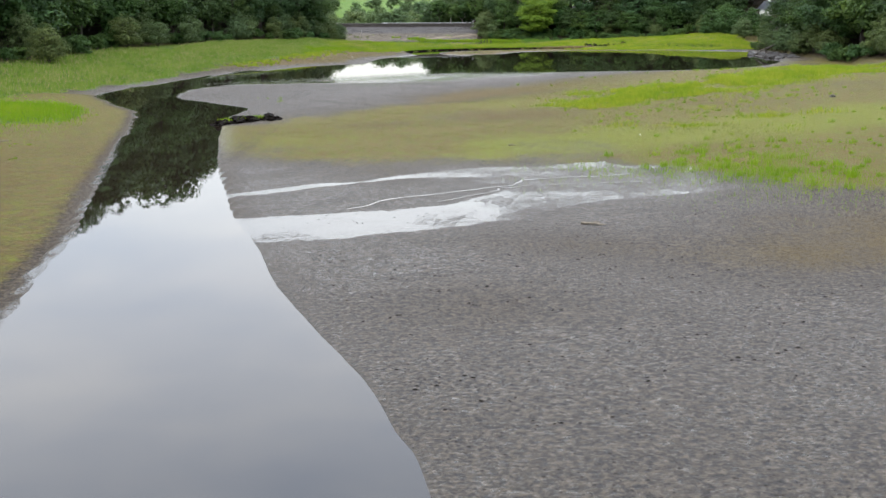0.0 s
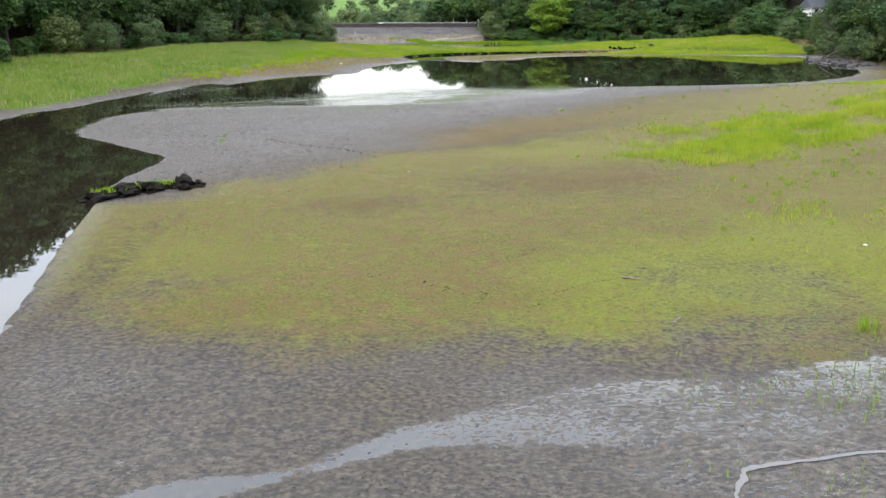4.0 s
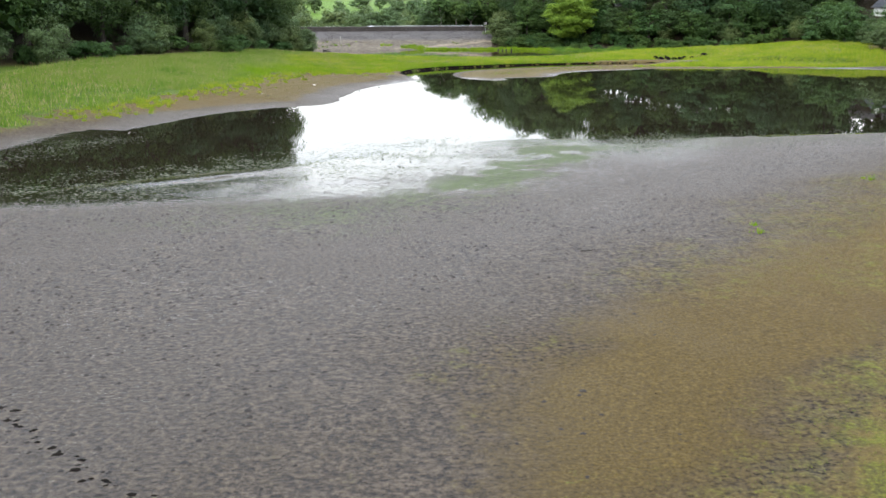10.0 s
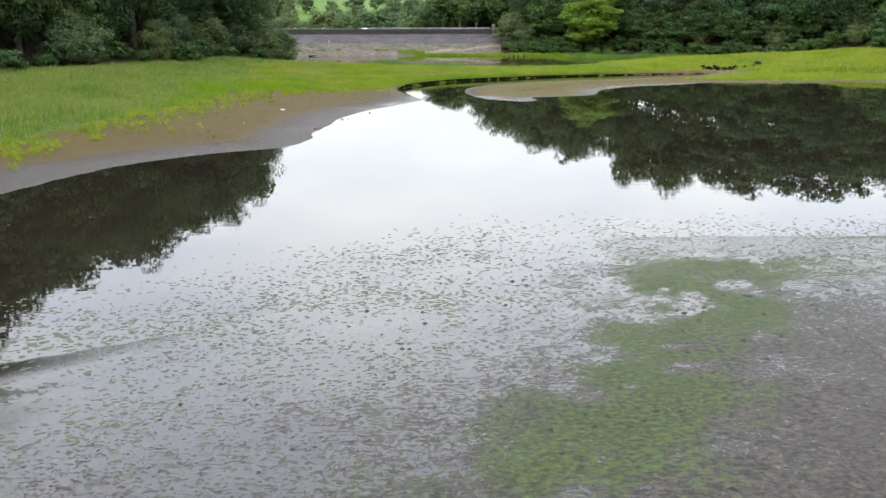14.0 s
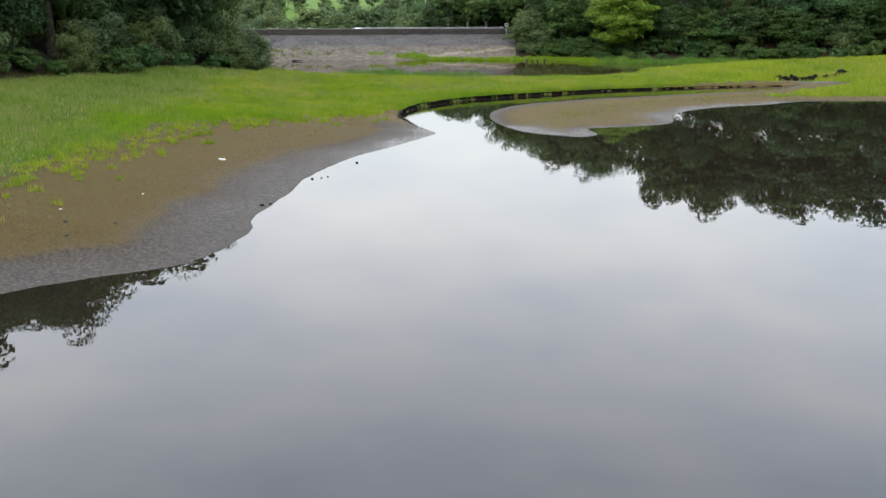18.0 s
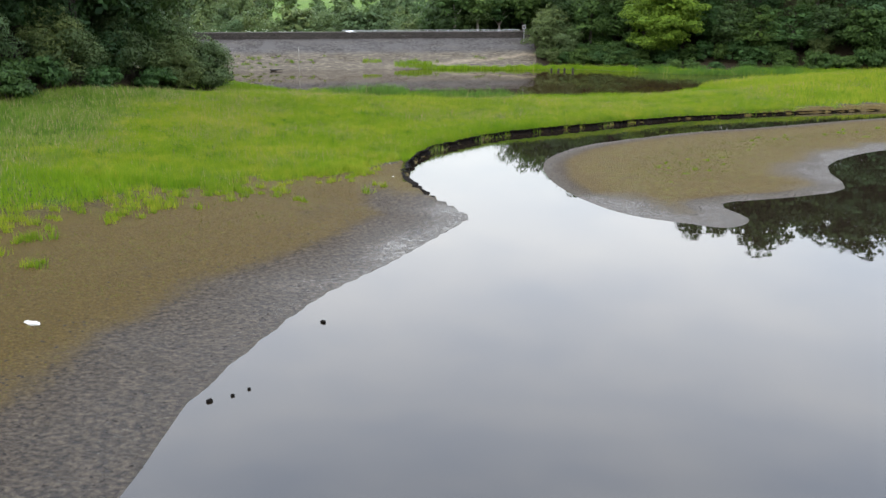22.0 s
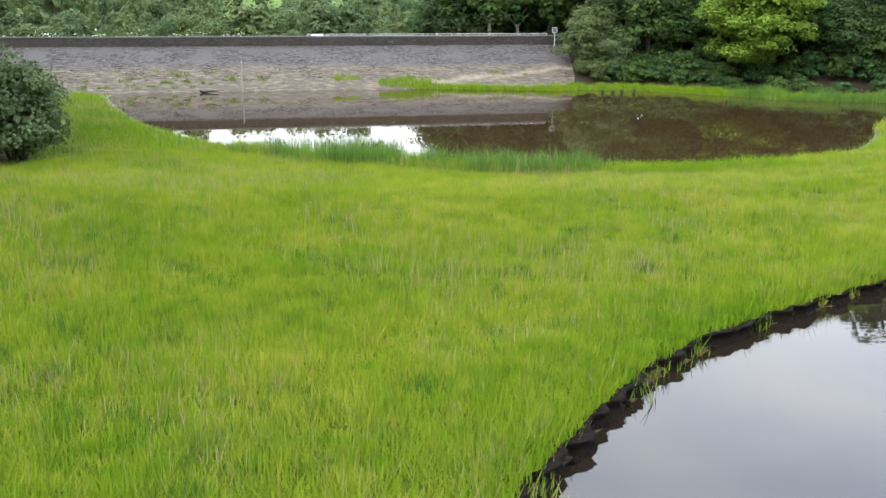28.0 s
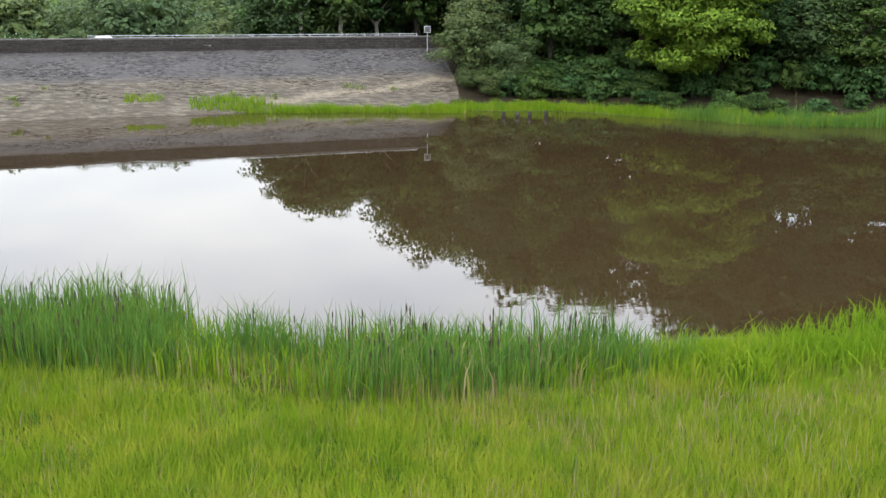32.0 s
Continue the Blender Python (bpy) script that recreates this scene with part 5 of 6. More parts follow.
def make_tree(name, label, seed, height, radius, low, leaf, count, material, lobes=46, lobe_size=0.34, layered=0.0, bark=None, trunk=True, skirt=0.0):
    rng = np.random.default_rng(seed)
    r = random.Random(seed)
    ob = thing(name, label, "tree" if trunk else "bush")
    bark = bark or M_BARK
    if trunk:
        base = height * 0.022 + 0.06
        pts = [(r.uniform(-0.02, 0.02) * height * k, r.uniform(-0.02, 0.02) * height * k, -0.6 + height * 0.86 * k) for k in (0, 0.08, 0.25, 0.5, 0.75, 1)]
        part("trunk", tube(pts, [base * f for f in (1.5, 1.05, 0.85, 0.6, 0.35, 0.1)], 8, 0.08, seed), bark, ob)
        for i in range(4):
            a = i * 1.57 + r.uniform(-0.5, 0.5)
            z0 = height * r.uniform(0.25, 0.5)
            reach = radius * r.uniform(0.55, 0.8)
            lp = [(math.cos(a) * reach * k, math.sin(a) * reach * k, z0 + height * 0.22 * k ** 0.7) for k in (0, 0.3, 0.65, 1)]
            part("limb", tube(lp, [base * f for f in (0.5, 0.38, 0.24, 0.06)], 6, 0.1, seed + i), bark, ob)
    else:
        for i in range(5):
            a = i * 1.26 + r.uniform(-0.4, 0.4)
            lp = [(math.cos(a) * radius * 0.5 * k, math.sin(a) * radius * 0.5 * k, -0.3 + height * 0.75 * k) for k in (0, 0.4, 0.75, 1)]
            part("stem", tube(lp, [0.09, 0.07, 0.05, 0.02], 5, 0.1, seed + i), bark, ob)
    p, nn = crown_points(rng, count, radius, low, height, lobes, lobe_size, layered, skirt)
    # a core of larger shaded sprays closes the middle of the crown
    q, qn = crown_points(rng, count // 10, radius * 0.66, low + 0.1 * height, height * 0.86, lobes, lobe_size, layered, skirt)
    p, nn = np.concatenate([p, q]), np.concatenate([nn, qn])
    size = np.concatenate([np.full((len(p) - len(q), 1), leaf), np.full((len(q), 1), leaf * 2.6)])
    crown = new("crown", leaves_mesh("crown", p, nn, size, material, rng))
    crown.parent = ob
    return ob


def place(ob, x, y, turn=0.0, wide=1.0, tall=1.0, sink=0.1, first=False):
    m = pose(x, y, ground_z(x, y) - sink, 0, 0, turn) @ Matrix.Diagonal((wide, wide, tall, 1))
    if first:
        ob.matrix_world = m
        return ob
    return copy_thing(ob, m)


class Stock:
    """A kind of tree: the first one placed is the built one, the rest are copies."""

    def __init__(self, ob):
        self.ob, self.used = ob, False

    def put(self, *a, **k):
        res = place(self.ob, *a, first=not self.used, **k)
        self.used = True
        return res


oaks = [Stock(make_tree("oak_tree", "dark green broadleaf tree at the edge of the wood", 11 + i, 20, 6.6, 1.2, 0.27, 5200, M_LEAF_DARK, 46, 0.34, 0.3, skirt=0.15)) for i in range(3)]
fine_oaks = [Stock(make_tree("oak_tree", "dark green broadleaf tree with small dense leaves", 91 + i, 20, 6.6, 1.0, 0.165, 13000, M_LEAF_DARK, 52, 0.32, 0.3, skirt=0.2)) for i in range(2)]
limes = [Stock(make_tree("lime_tree", "mid green broadleaf tree with a dense leafy crown", 21 + i, 19, 6.0, 1.0, 0.26, 5200, M_LEAF_MID, 48, 0.33, 0.3, skirt=0.15)) for i in range(3)]
backs = [Stock(make_tree("oak_tree", "tall dark tree deeper in the wood", 81 + i, 20, 6.4, 1.6, 0.42, 2900, M_LEAF_DARK, 46, 0.34, 0.2)) for i in range(2)]
willows = [Stock(make_tree("willow_bush", "rounded grey-green willow bush on the shore", 31 + i, 7.0, 3.6, 0.2, 0.125, 6000, M_LEAF_WILLOW, 42, 0.30, 0.0, trunk=False, skirt=0.25)) for i in range(2)]
shrubs = [Stock(make_tree("shrub", "low leafy green shrub under the trees", 41 + i, 4.2, 2.6, 0.1, 0.22, 1400, M_LEAF_MID, 24, 0.36, 0.3, trunk=False, skirt=0.3)) for i in range(2)]
far_trees = [Stock(make_tree("valley_tree", "haze-paled green tree in the valley beyond the dam", 51 + i, 13, 5.4, 0.2, 0.40, 1250, M_LEAF_FAR, 30, 0.34, 0.1, skirt=0.35)) for i in range(3)]
scrubs = [Stock(make_tree("scrub_bush", "haze-paled green bush in the scrub behind the dam", 151 + i, 10, 4.4, 0.2, 0.20, 2600, M_LEAF_FAR, 34, 0.32, 0.1, trunk=False, skirt=0.3)) for i in range(3)]
birches = [Stock(make_tree("birch_tree", "slender tree with a pale bare trunk", 61 + i, 16, 4.2, 6.0, 0.34, 2600, M_LEAF_MID, 34, 0.34, 0.2, bark=M_BARK_PALE)) for i in range(1)]

rt = random.Random(5)


def spread(stock):
    return stock[rt.randrange(len(stock))]


# western wood: an edge row, and taller rows up the hillside behind
y = 118.0
while y < 352:
    x = float(west_wood(y))
    spread(fine_oaks if y > 280 else oaks if rt.random() < 0.62 else limes).put(x - 5 - rt.uniform(0, 3), y, rt.uniform(0, 360), rt.uniform(0.95, 1.2), rt.uniform(0.85, 1.15) * np.interp(y, [290, 300, 325, 335], [1, 1.32, 1.32, 1]))
    spread(backs).put(x - 14 - rt.uniform(0, 5), y + rt.uniform(1, 6), rt.uniform(0, 360), rt.uniform(1.1, 1.35), rt.uniform(0.9, 1.1) * np.interp(y, [278, 300], [1.25, 1.05]))
    if rt.random() < 0.8:
        spread(backs).put(x - 29 - rt.uniform(0, 8), y + rt.uniform(0, 6), rt.uniform(0, 360), rt.uniform(1.25, 1.5), rt.uniform(0.9, 1.1) * np.interp(y, [278, 300], [1.25, 1.05]))
    y += rt.uniform(7.5, 10.0)
for bx, by, s, kind in [(-72, 178, 1.0, willows), (-75, 203, 0.8, shrubs), (-73, 226, 1.1, willows), (-70, 240, 0.9, willows), (-66, 256, 1.0, willows), (-62, 270, 0.8, shrubs),
                        (-57.5, 287.5, 1.05, willows), (-53, 300, 0.7, shrubs), (-47.5, 309, 1.0, shrubs), (-43.5, 322, 0.8, shrubs), (-36.0, 341.5, 1.0, willows), (-39.5, 337, 1.1, willows), (-44, 333, 1.1, willows), (-42, 345, 1.2, willows), (-48, 322, 1.0, willows), (-52, 312, 1.1, willows)]:
    spread(kind).put(bx, by, rt.uniform(0, 360), s, s)
# trees west of the dam pool
for bx, by in [(-56, 362), (-64, 378), (-74, 396), (-82, 416), (-78, 372), (-90, 400)]:
    spread(oaks if rt.random() < 0.5 else limes).put(bx, by, rt.uniform(0, 360), rt.uniform(0.95, 1.2), rt.uniform(0.8, 1.05))

# eastern wood: from the rocks past the house to the dam
spread(fine_oaks).put(103.5, 291, 40, 1.1, 1.0)
y = 150.0
while y < 312:
    x = float(east_wood(y))
    spread(oaks if rt.random() < 0.6 else limes).put(x + 6 + rt.uniform(0, 3), y, rt.uniform(0, 360), rt.uniform(1.0, 1.25), rt.uniform(0.85, 1.1))
    spread(backs).put(x + 18 + rt.uniform(0, 6), y + rt.uniform(0, 6), rt.uniform(0, 360), rt.uniform(1.1, 1.4), rt.uniform(0.9, 1.1))
    spread(backs).put(x + 36 + rt.uniform(0, 8), y + rt.uniform(0, 6), rt.uniform(0, 360), rt.uniform(1.2, 1.5), rt.uniform(1.05, 1.2))
    y += rt.uniform(8.5, 11.0)
EDGE = [(25, 441), (34, 434), (52, 425), (62, 420), (72, 415), (82, 408), (92, 402), (101, 396), (109, 389)]
for i, (ex, ey) in enumerate(EDGE):
    spread(fine_oaks if ex < 75 else oaks if i % 3 else limes).put(ex, ey + 3, rt.uniform(0, 360), rt.uniform(0.95, 1.15), rt.uniform(0.95, 1.15) * (0.82 if ex > 70 else 1.0))
    spread(backs).put(ex + 6, ey + 14, rt.uniform(0, 360), rt.uniform(1.1, 1.3), rt.uniform(1.0, 1.15) * (0.82 if ex > 70 else 1.0))
    spread(backs).put(ex + 11, ey + 30, rt.uniform(0, 360), rt.uniform(1.2, 1.4), rt.uniform(1.1, 1.25) * (0.82 if ex > 70 else 1.0))
for bx, by, s, kind in [(18.4, 434.5, 1.2, willows), (27.0, 429.0, 0.9, shrubs), (20.5, 438, 1.3, willows), (22.5, 431, 1.0, willows), (25, 441, 1.3, shrubs), (37, 422, 1.0, shrubs), (42, 420, 1.1, shrubs), (46, 420, 0.9, shrubs), (29, 430, 0.9, shrubs), (56, 417, 1.3, shrubs), (64, 412, 1.0, shrubs), (70, 411, 0.75, willows),
                        (78, 405, 1.2, shrubs), (88, 399, 0.9, willows), (96, 393, 1.0, shrubs), (104, 386, 0.9, willows), (103, 331, 1.0, willows), (106, 345, 0.9, willows), (97, 300, 0.8, shrubs), (93, 262, 1.1, willows), (95, 283, 0.9, willows)]:
    spread(kind).put(bx, by, rt.uniform(0, 360), s, s)
# undergrowth along both edges of the woods
for y in np.arange(120, 350, 4.6):
    spread(shrubs if rt.random() < 0.75 else willows).put(float(west_wood(y)) + rt.uniform(-3.0, 0.5), y, rt.uniform(0, 360), rt.uniform(0.7, 1.15), rt.uniform(0.7, 1.2))
for y in np.arange(165, 372, 5.2):
    spread(shrubs if rt.random() < 0.7 else willows).put(float(east_wood(y)) + rt.uniform(0.5, 3.5), y, rt.uniform(0, 360), rt.uniform(0.8, 1.2), rt.uniform(0.8, 1.3))
for i in range(30):
    f = i / 29
    spread(shrubs).put(24 + 84 * f + rt.uniform(-1, 1), 435 - 47 * f ** 1.1 - 5 * math.sin(math.pi * f) + rt.uniform(-2, 3), rt.uniform(0, 360), rt.uniform(0.9, 1.4), rt.uniform(0.8, 1.5))
for i in range(17):
    f = i / 16
    spread(limes if i % 3 else oaks).put(24 + 84 * f + rt.uniform(-1, 1), 440 - 47 * f ** 1.1 - 5 * math.sin(math.pi * f) + rt.uniform(-1, 2), rt.uniform(0, 360), rt.uniform(0.65, 0.8), rt.uniform(0.5, 0.65))
# shrubs and young trees on the slope below the house
for i in range(26):
    spread(shrubs if i % 3 else limes).put(97 + 20 * rt.random() + 0.06 * i, 342 + 2.1 * i, rt.uniform(0, 360), rt.uniform(0.8, 1.2) * (1 if i % 3 else 0.6), rt.uniform(0.8, 1.2) * (1 if i % 3 else 0.5))
for i in range(14):
    spread(shrubs).put(21 + 1.5 * i, 433 - 0.75 * i + rt.uniform(-2.5, 1), rt.uniform(0, 360), rt.uniform(0.9, 1.3), rt.uniform(0.8, 1.3))
for hx, hy in [(117, 394), (112, 402), (122, 400)]:
    spread(oaks).put(hx, hy, rt.uniform(0, 360), 1.1, 1.15 if hx > 110 else 0.75)
spread(limes).put(28, 432, 70, 0.85, 0.85)
for bx, by, s in [(17.6, 430.5, 0.5), (19.4, 428.6, 0.55)]:
    spread(willows).put(bx, by, rt.uniform(0, 360), s, 0.8 * s)
for i in range(9):
    spread(shrubs).put(22 + 1.8 * i, 427.5 - 0.5 * i + rt.uniform(-0.8, 0.8), rt.uniform(0, 360), rt.uniform(0.65, 0.9), rt.uniform(0.6, 0.9))
spread(limes).put(48.5, 428, 30, 1.0, 1.0)
spread(oaks).put(46.5, 437, 80, 1.1, 1.1)
# tall trees up the slope behind the house
for i in range(10):
    spread(backs).put(140 + rt.uniform(0, 6), 330 + 9 * i, rt.uniform(0, 360), rt.uniform(1.2, 1.4), rt.uniform(1.0, 1.2))
# low scrub on the shaded bank between the reeds and the trees
for i in range(95):
    sx, sy = rt.uniform(16, 72), rt.uniform(402, 434)
    dp = float(grid_value(d_pool, np.array([sx]), np.array([sy]))[0])
    if 4.4 < dp < 11.0:
        spread(shrubs).put(sx, sy, rt.uniform(0, 360), rt.uniform(0.45, 0.8), rt.uniform(0.3, 0.65))
yellow = make_tree("sycamore_tree", "broad yellow-green sycamore with layered drooping leaves", 77, 19.5, 8.8, 2.6, 0.20, 30000, M_LEAF_YELLOW, 130, 0.22, 0.9, skirt=0.15)
place(yellow, 41.5, 419.5, 40, 1.0, 1.0, first=True)

# scrub close behind the crest of the dam
for i in range(62):
    spread(scrubs).put(-125 + 2.0 * i + rt.uniform(-1, 1), rt.uniform(462, 492), rt.uniform(0, 360), rt.uniform(0.7, 1.3), rt.uniform(0.75, 1.2))
# trees in the valley behind the dam, thinning out to hedges on the far meadows
for i in range(125):
    fx, fy = rt.uniform(-170, 30), rt.uniform(470, 640)
    tall = min(0.85 * (7 + 0.15 * (fy - 437)), 19) / 13
    clear = abs(fx + 0.13 * (fy - 255)) < 0.06 * (fy - 255)
    spread(far_trees).put(fx, fy, rt.uniform(0, 360), rt.uniform(0.8, 1.3), rt.uniform(0.78, 0.92) if clear else rt.uniform(0.86, 1.0) * tall)
for i in range(16):
    spread(oaks if i % 2 else limes).put(-5 + 2.6 * i, rt.uniform(455, 475), rt.uniform(0, 360), rt.uniform(0.85, 1.1), 0.74 + 0.045 * i + rt.uniform(-0.05, 0.08))
for i in range(3):
    spread(birches).put(-1 + i * 5.5, 455 + rt.uniform(-2, 3), rt.uniform(0, 360), 1.0, rt.uniform(0.8, 1.0))
for i in range(40):
    t = rt.random()
    hy = rt.choice([720, 800, 900, 1030]) + rt.uniform(-6, 6)
    spread(far_trees).put(-420 + 520 * t, hy + 60 * t, rt.uniform(0, 360), rt.uniform(0.9, 1.6), rt.uniform(0.6, 1.0))


# ---------------------------------------------------------------- the dam
DAM_TURN = math.degrees(math.atan(0.175))


def on_dam(x, back=0.0, z=0.0, turn=0.0):
    """A pose on the dam: x across the valley, back from the parapet's foot."""
    return pose(x, dam_line(x) + back, z, 0, 0, DAM_TURN + turn)


def face_height(x, f):
    return -0.5 + (CREST + 0.42) * f ** 0.92


def face_run(x):
    return 19.0


def dam():
    ob = tagged(new("dam"), "stone-pitched earth dam with a dark parapet along its crest", "dam", kind="structure")
    nx, ns = 230, 40
    bm = bmesh.new()
    xs = [-140 + 157 * i / (nx - 1) for i in range(nx)]
    rows = []
    for j in range(ns):
        f = j / (ns - 1)
        rows.append([bm.verts.new((x, dam_line(x) - face_run(x) * (1 - f), face_height(x, f) + 0.12 * noise.noise(Vector((x * 0.25, f * 5, 2.0))))) for x in xs])
    for a, b in zip(rows[:-1], rows[1:]):
        for i in range(nx - 1):
            bm.faces.new((a[i], a[i + 1], b[i + 1], b[i]))
    face = part("embankment", bm, M_STONE, ob, "earth face silted pale towards the water line", flat=False)
    tide_of(face)
    road = part("crest_road", box(-126, 15.5, 0.62, 7.5, CREST - 0.6, CREST - 0.08), M_ROAD, ob)
    road.matrix_world = on_dam(0)
    return ob


def tide_of(ob):
    at = ob.data.attributes.new("tide", "FLOAT", "POINT")
    z = np.array([v.co.z for v in ob.data.vertices])
    at.data.foreach_set("value", smooth(0.66, 0.44, (z + 0.5) / (CREST + 0.4)).astype(np.float32))
    # a bare trodden line climbing the face towards the eastern end
    x = np.array([v.co.x for v in ob.data.vertices])
    worn = ob.data.attributes.new("path", "FLOAT", "POINT")
    line = np.interp(x, [-24, -6, 5, 15], [0.35, 0.9, 1.6, 2.5])
    worn.data.foreach_set("value", (np.exp(-((z - line + 0.5 * (vnoise(x, z, 1.7, 7) - 0.5)) / 0.24) ** 2) * smooth(-22, -4, x)).astype(np.float32))


the_dam = dam()


def pitching():
    """Rows of rough squared stones laid on the face."""
    r = random.Random(19)
    verts, faces = [], []
    nearest = []
    run, f = 0.0, 0.26
    while f < 0.985:
        x = -92.0 + r.uniform(0, 0.6)
        df = 0.36 / 19.0 * r.uniform(0.85, 1.15)
        while x < 16.0:
            w = r.uniform(0.28, 0.72)
            if r.random() < (0.97 if f > 0.55 else 0.50 + 0.3 * noise.noise(Vector((x * 0.15, f * 9, 5.0)))):
                lift = r.uniform(0.01, 0.06)
                base = len(verts)
                f1 = f + df * r.uniform(0.80, 0.95)
                for k, (xx, ff) in enumerate(((x, f), (x + w * 0.93, f), (x + w * 0.93, f1), (x, f1))):
                    for up, shrink in ((-0.12, 0.0), (lift, 0.035)):
                        sx = shrink if k in (0, 3) else -shrink
                        verts.append((xx + sx, dam_line(xx) - face_run(xx) * (1 - ff) - 0.05 * up, face_height(xx, ff) + up + r.uniform(-0.02, 0.02)))
                b = base
                faces.append((b + 1, b + 3, b + 5, b + 7))
                for p, q in ((0, 2), (2, 4), (4, 6), (6, 0)):
                    faces.append((b + p, b + q, b + q + 1, b + p + 1))
                if len(nearest) < 300 and 0.27 < f < 0.45 and -16 < x < 10:
                    nearest.append((verts[base:], [tuple(q - base for q in face) for face in faces[-5:]]))
                    del verts[base:]
                    del faces[-5:]
            x += w
        f += df
    for vs, fs in nearest:
        sm = bpy.data.meshes.new("pitching_stone")
        sm.from_pydata(vs, [], fs)
        sm.update()
        sm.materials.append(M_STONE)
        stone = new("pitching_stone", sm)
        stone.parent = the_dam
        tide_of(stone)
    me = bpy.data.meshes.new("pitching_stones")
    me.from_pydata(verts, [], faces)
    me.update()
    me.materials.append(M_STONE)
    ob = new("pitching_stones", me)
    ob.parent = the_dam
    tide_of(ob)
    return tagged(ob, "rough grey pitching stones laid in rows", kind="stuff")


pitching()

# weeds rooted between the stones, thicker at the western end
tx = -88 + 100 * RNG.random(420)
tf = 0.12 + 0.34 * RNG.random(420) ** 1.3
keep = RNG.random(420) < np.where(tx < -36, 0.34, 0.08)
tx, tf = tx[keep], tf[keep]
k = np.repeat(np.arange(len(tx)), 34)
sc = (0.5 + RNG.random(len(tx)))[k]
wx = tx[k] + RNG.normal(0, 0.28, len(k)) * sc
wf = tf[k] + RNG.normal(0, 0.010, len(k)) * sc
run = 19.0
hh = 0.42 * sc * (0.5 + 0.7 * RNG.random(len(k)))
blades_mesh("dam_weeds", wx, dam_line(wx) - run * (1 - wf), -0.5 + (CREST + 0.42) * np.clip(wf, 0, 1) ** 0.92 + 0.06, hh, 0.06 + 0.03 * RNG.random(len(k)), 0.6 * hh * RNG.random(len(k)), M_GRASS_BACK, "green weeds growing between the stones of the dam", "grass")


def parapet():
    ob = tagged(new("parapet_wall"), "dark weathered stone parapet along the dam crest", "wall", kind="structure")
    ob.matrix_world = on_dam(0)
    r = random.Random(23)
    part("wall_core", box(-126, 16.4, 0.06, 0.50, CREST - 0.5, CREST + 1.30), M_WALL, ob)
    # courses of stone on the water side
    bm = bmesh.new()
    for k in range(5):
        x = -64.0 + r.uniform(0, 0.5)
        while x < 16.2:
            w = min(r.uniform(0.5, 1.1), 16.35 - x)
            if w < 0.2:
                break
            d = r.uniform(0.0, 0.05)
            z0 = CREST - 0.22 + 0.30 * k
            vs = [bm.verts.new((xx, yy, zz)) for xx, yy, zz in ((x, 0.07, z0), (x + w - 0.03, 0.07, z0), (x + w - 0.03, 0.07, z0 + 0.27), (x, 0.07, z0 + 0.27),
                                                                (x + 0.02, 0.01 - d, z0 + 0.02), (x + w - 0.05, 0.01 - d, z0 + 0.02), (x + w - 0.05, 0.01 - d, z0 + 0.25), (x + 0.02, 0.01 - d, z0 + 0.25))]
            for q in ((4, 5, 6, 7), (0, 1, 5, 4), (1, 2, 6, 5), (2, 3, 7, 6), (3, 0, 4, 7)):
                bm.faces.new([vs[i] for i in q])
            x += w
    tagged(part("wall_stones", bm, M_WALL, ob, "squared dark wall stones in courses"), kind="stuff")
    shapes = []
    for v in range(3):
        bm = box(0, 1.44, -0.04, 0.60, 0, 0.2, 0.03)
        for w in bm.verts:
            w.co.z += r.uniform(-0.012, 0.012)
        me = bpy.data.meshes.new("coping_stone")
        bm.to_mesh(me)
        bm.free()
        me.materials.append(M_COPING)
        shapes.append(me)
    x = -80.0
    while x < 15.0:
        c = new("coping_stone", shapes[r.randrange(3)])
        c.parent = ob
        c.location = (x, r.uniform(-0.01, 0.01), CREST + 1.302 + r.uniform(0, 0.012))
        x += 1.47
    return ob


parapet()


def guard_rail():
    """A low two-bar rail standing behind the coping near the eastern end."""
    ob = thing("guard_rail", "thin grey metal rail on short posts behind the parapet", "railing", on_dam(0, 0.85, CREST - 0.1))
    for i in range(18):
        x = -27.0 + 2.4 * i
        part("post", box(x - 0.04, x + 0.04, -0.04, 0.04, 0, 1.92, 0.008), M_METAL, ob)
    for z in (1.60, 1.86):
        for i in range(17):
            x = -27.0 + 2.4 * i
            part("rail", box(x + 0.004, x + 2.396, -0.075, -0.042, z - 0.04, z + 0.04), M_METAL, ob)
    return ob


guard_rail()


def road_sign(x):
    ob = thing("road_sign", "small square sign on a grey post by the dam end", "sign", pose(x, 441.2, ground_z(x, 441.2)))
    top = 8.7 - ground_z(x, 441.2)
    part("post", tube([(0, 0, -0.3), (0, 0, top * 0.5), (0, 0, top - 0.05)], [0.05, 0.05, 0.05], 8), M_METAL, ob)
    part("panel", box(-0.42, 0.42, -0.095, -0.055, top - 0.85, top, 0.01), M_METAL, ob, "grey sign panel")
    part("face", box(-0.36, 0.36, -0.102, -0.097, top - 0.78, top - 0.07), M_COPING, ob, "weathered pale grey sign face with dark bars")
    for k, w in enumerate((0.24, 0.20, 0.26)):
        part("bar", box(-w, w, -0.108, -0.104, top - 0.30 - 0.19 * k, top - 0.22 - 0.19 * k), M_TIMBER, ob, "dark bar of unreadable writing")
    return ob


road_sign(14.4)


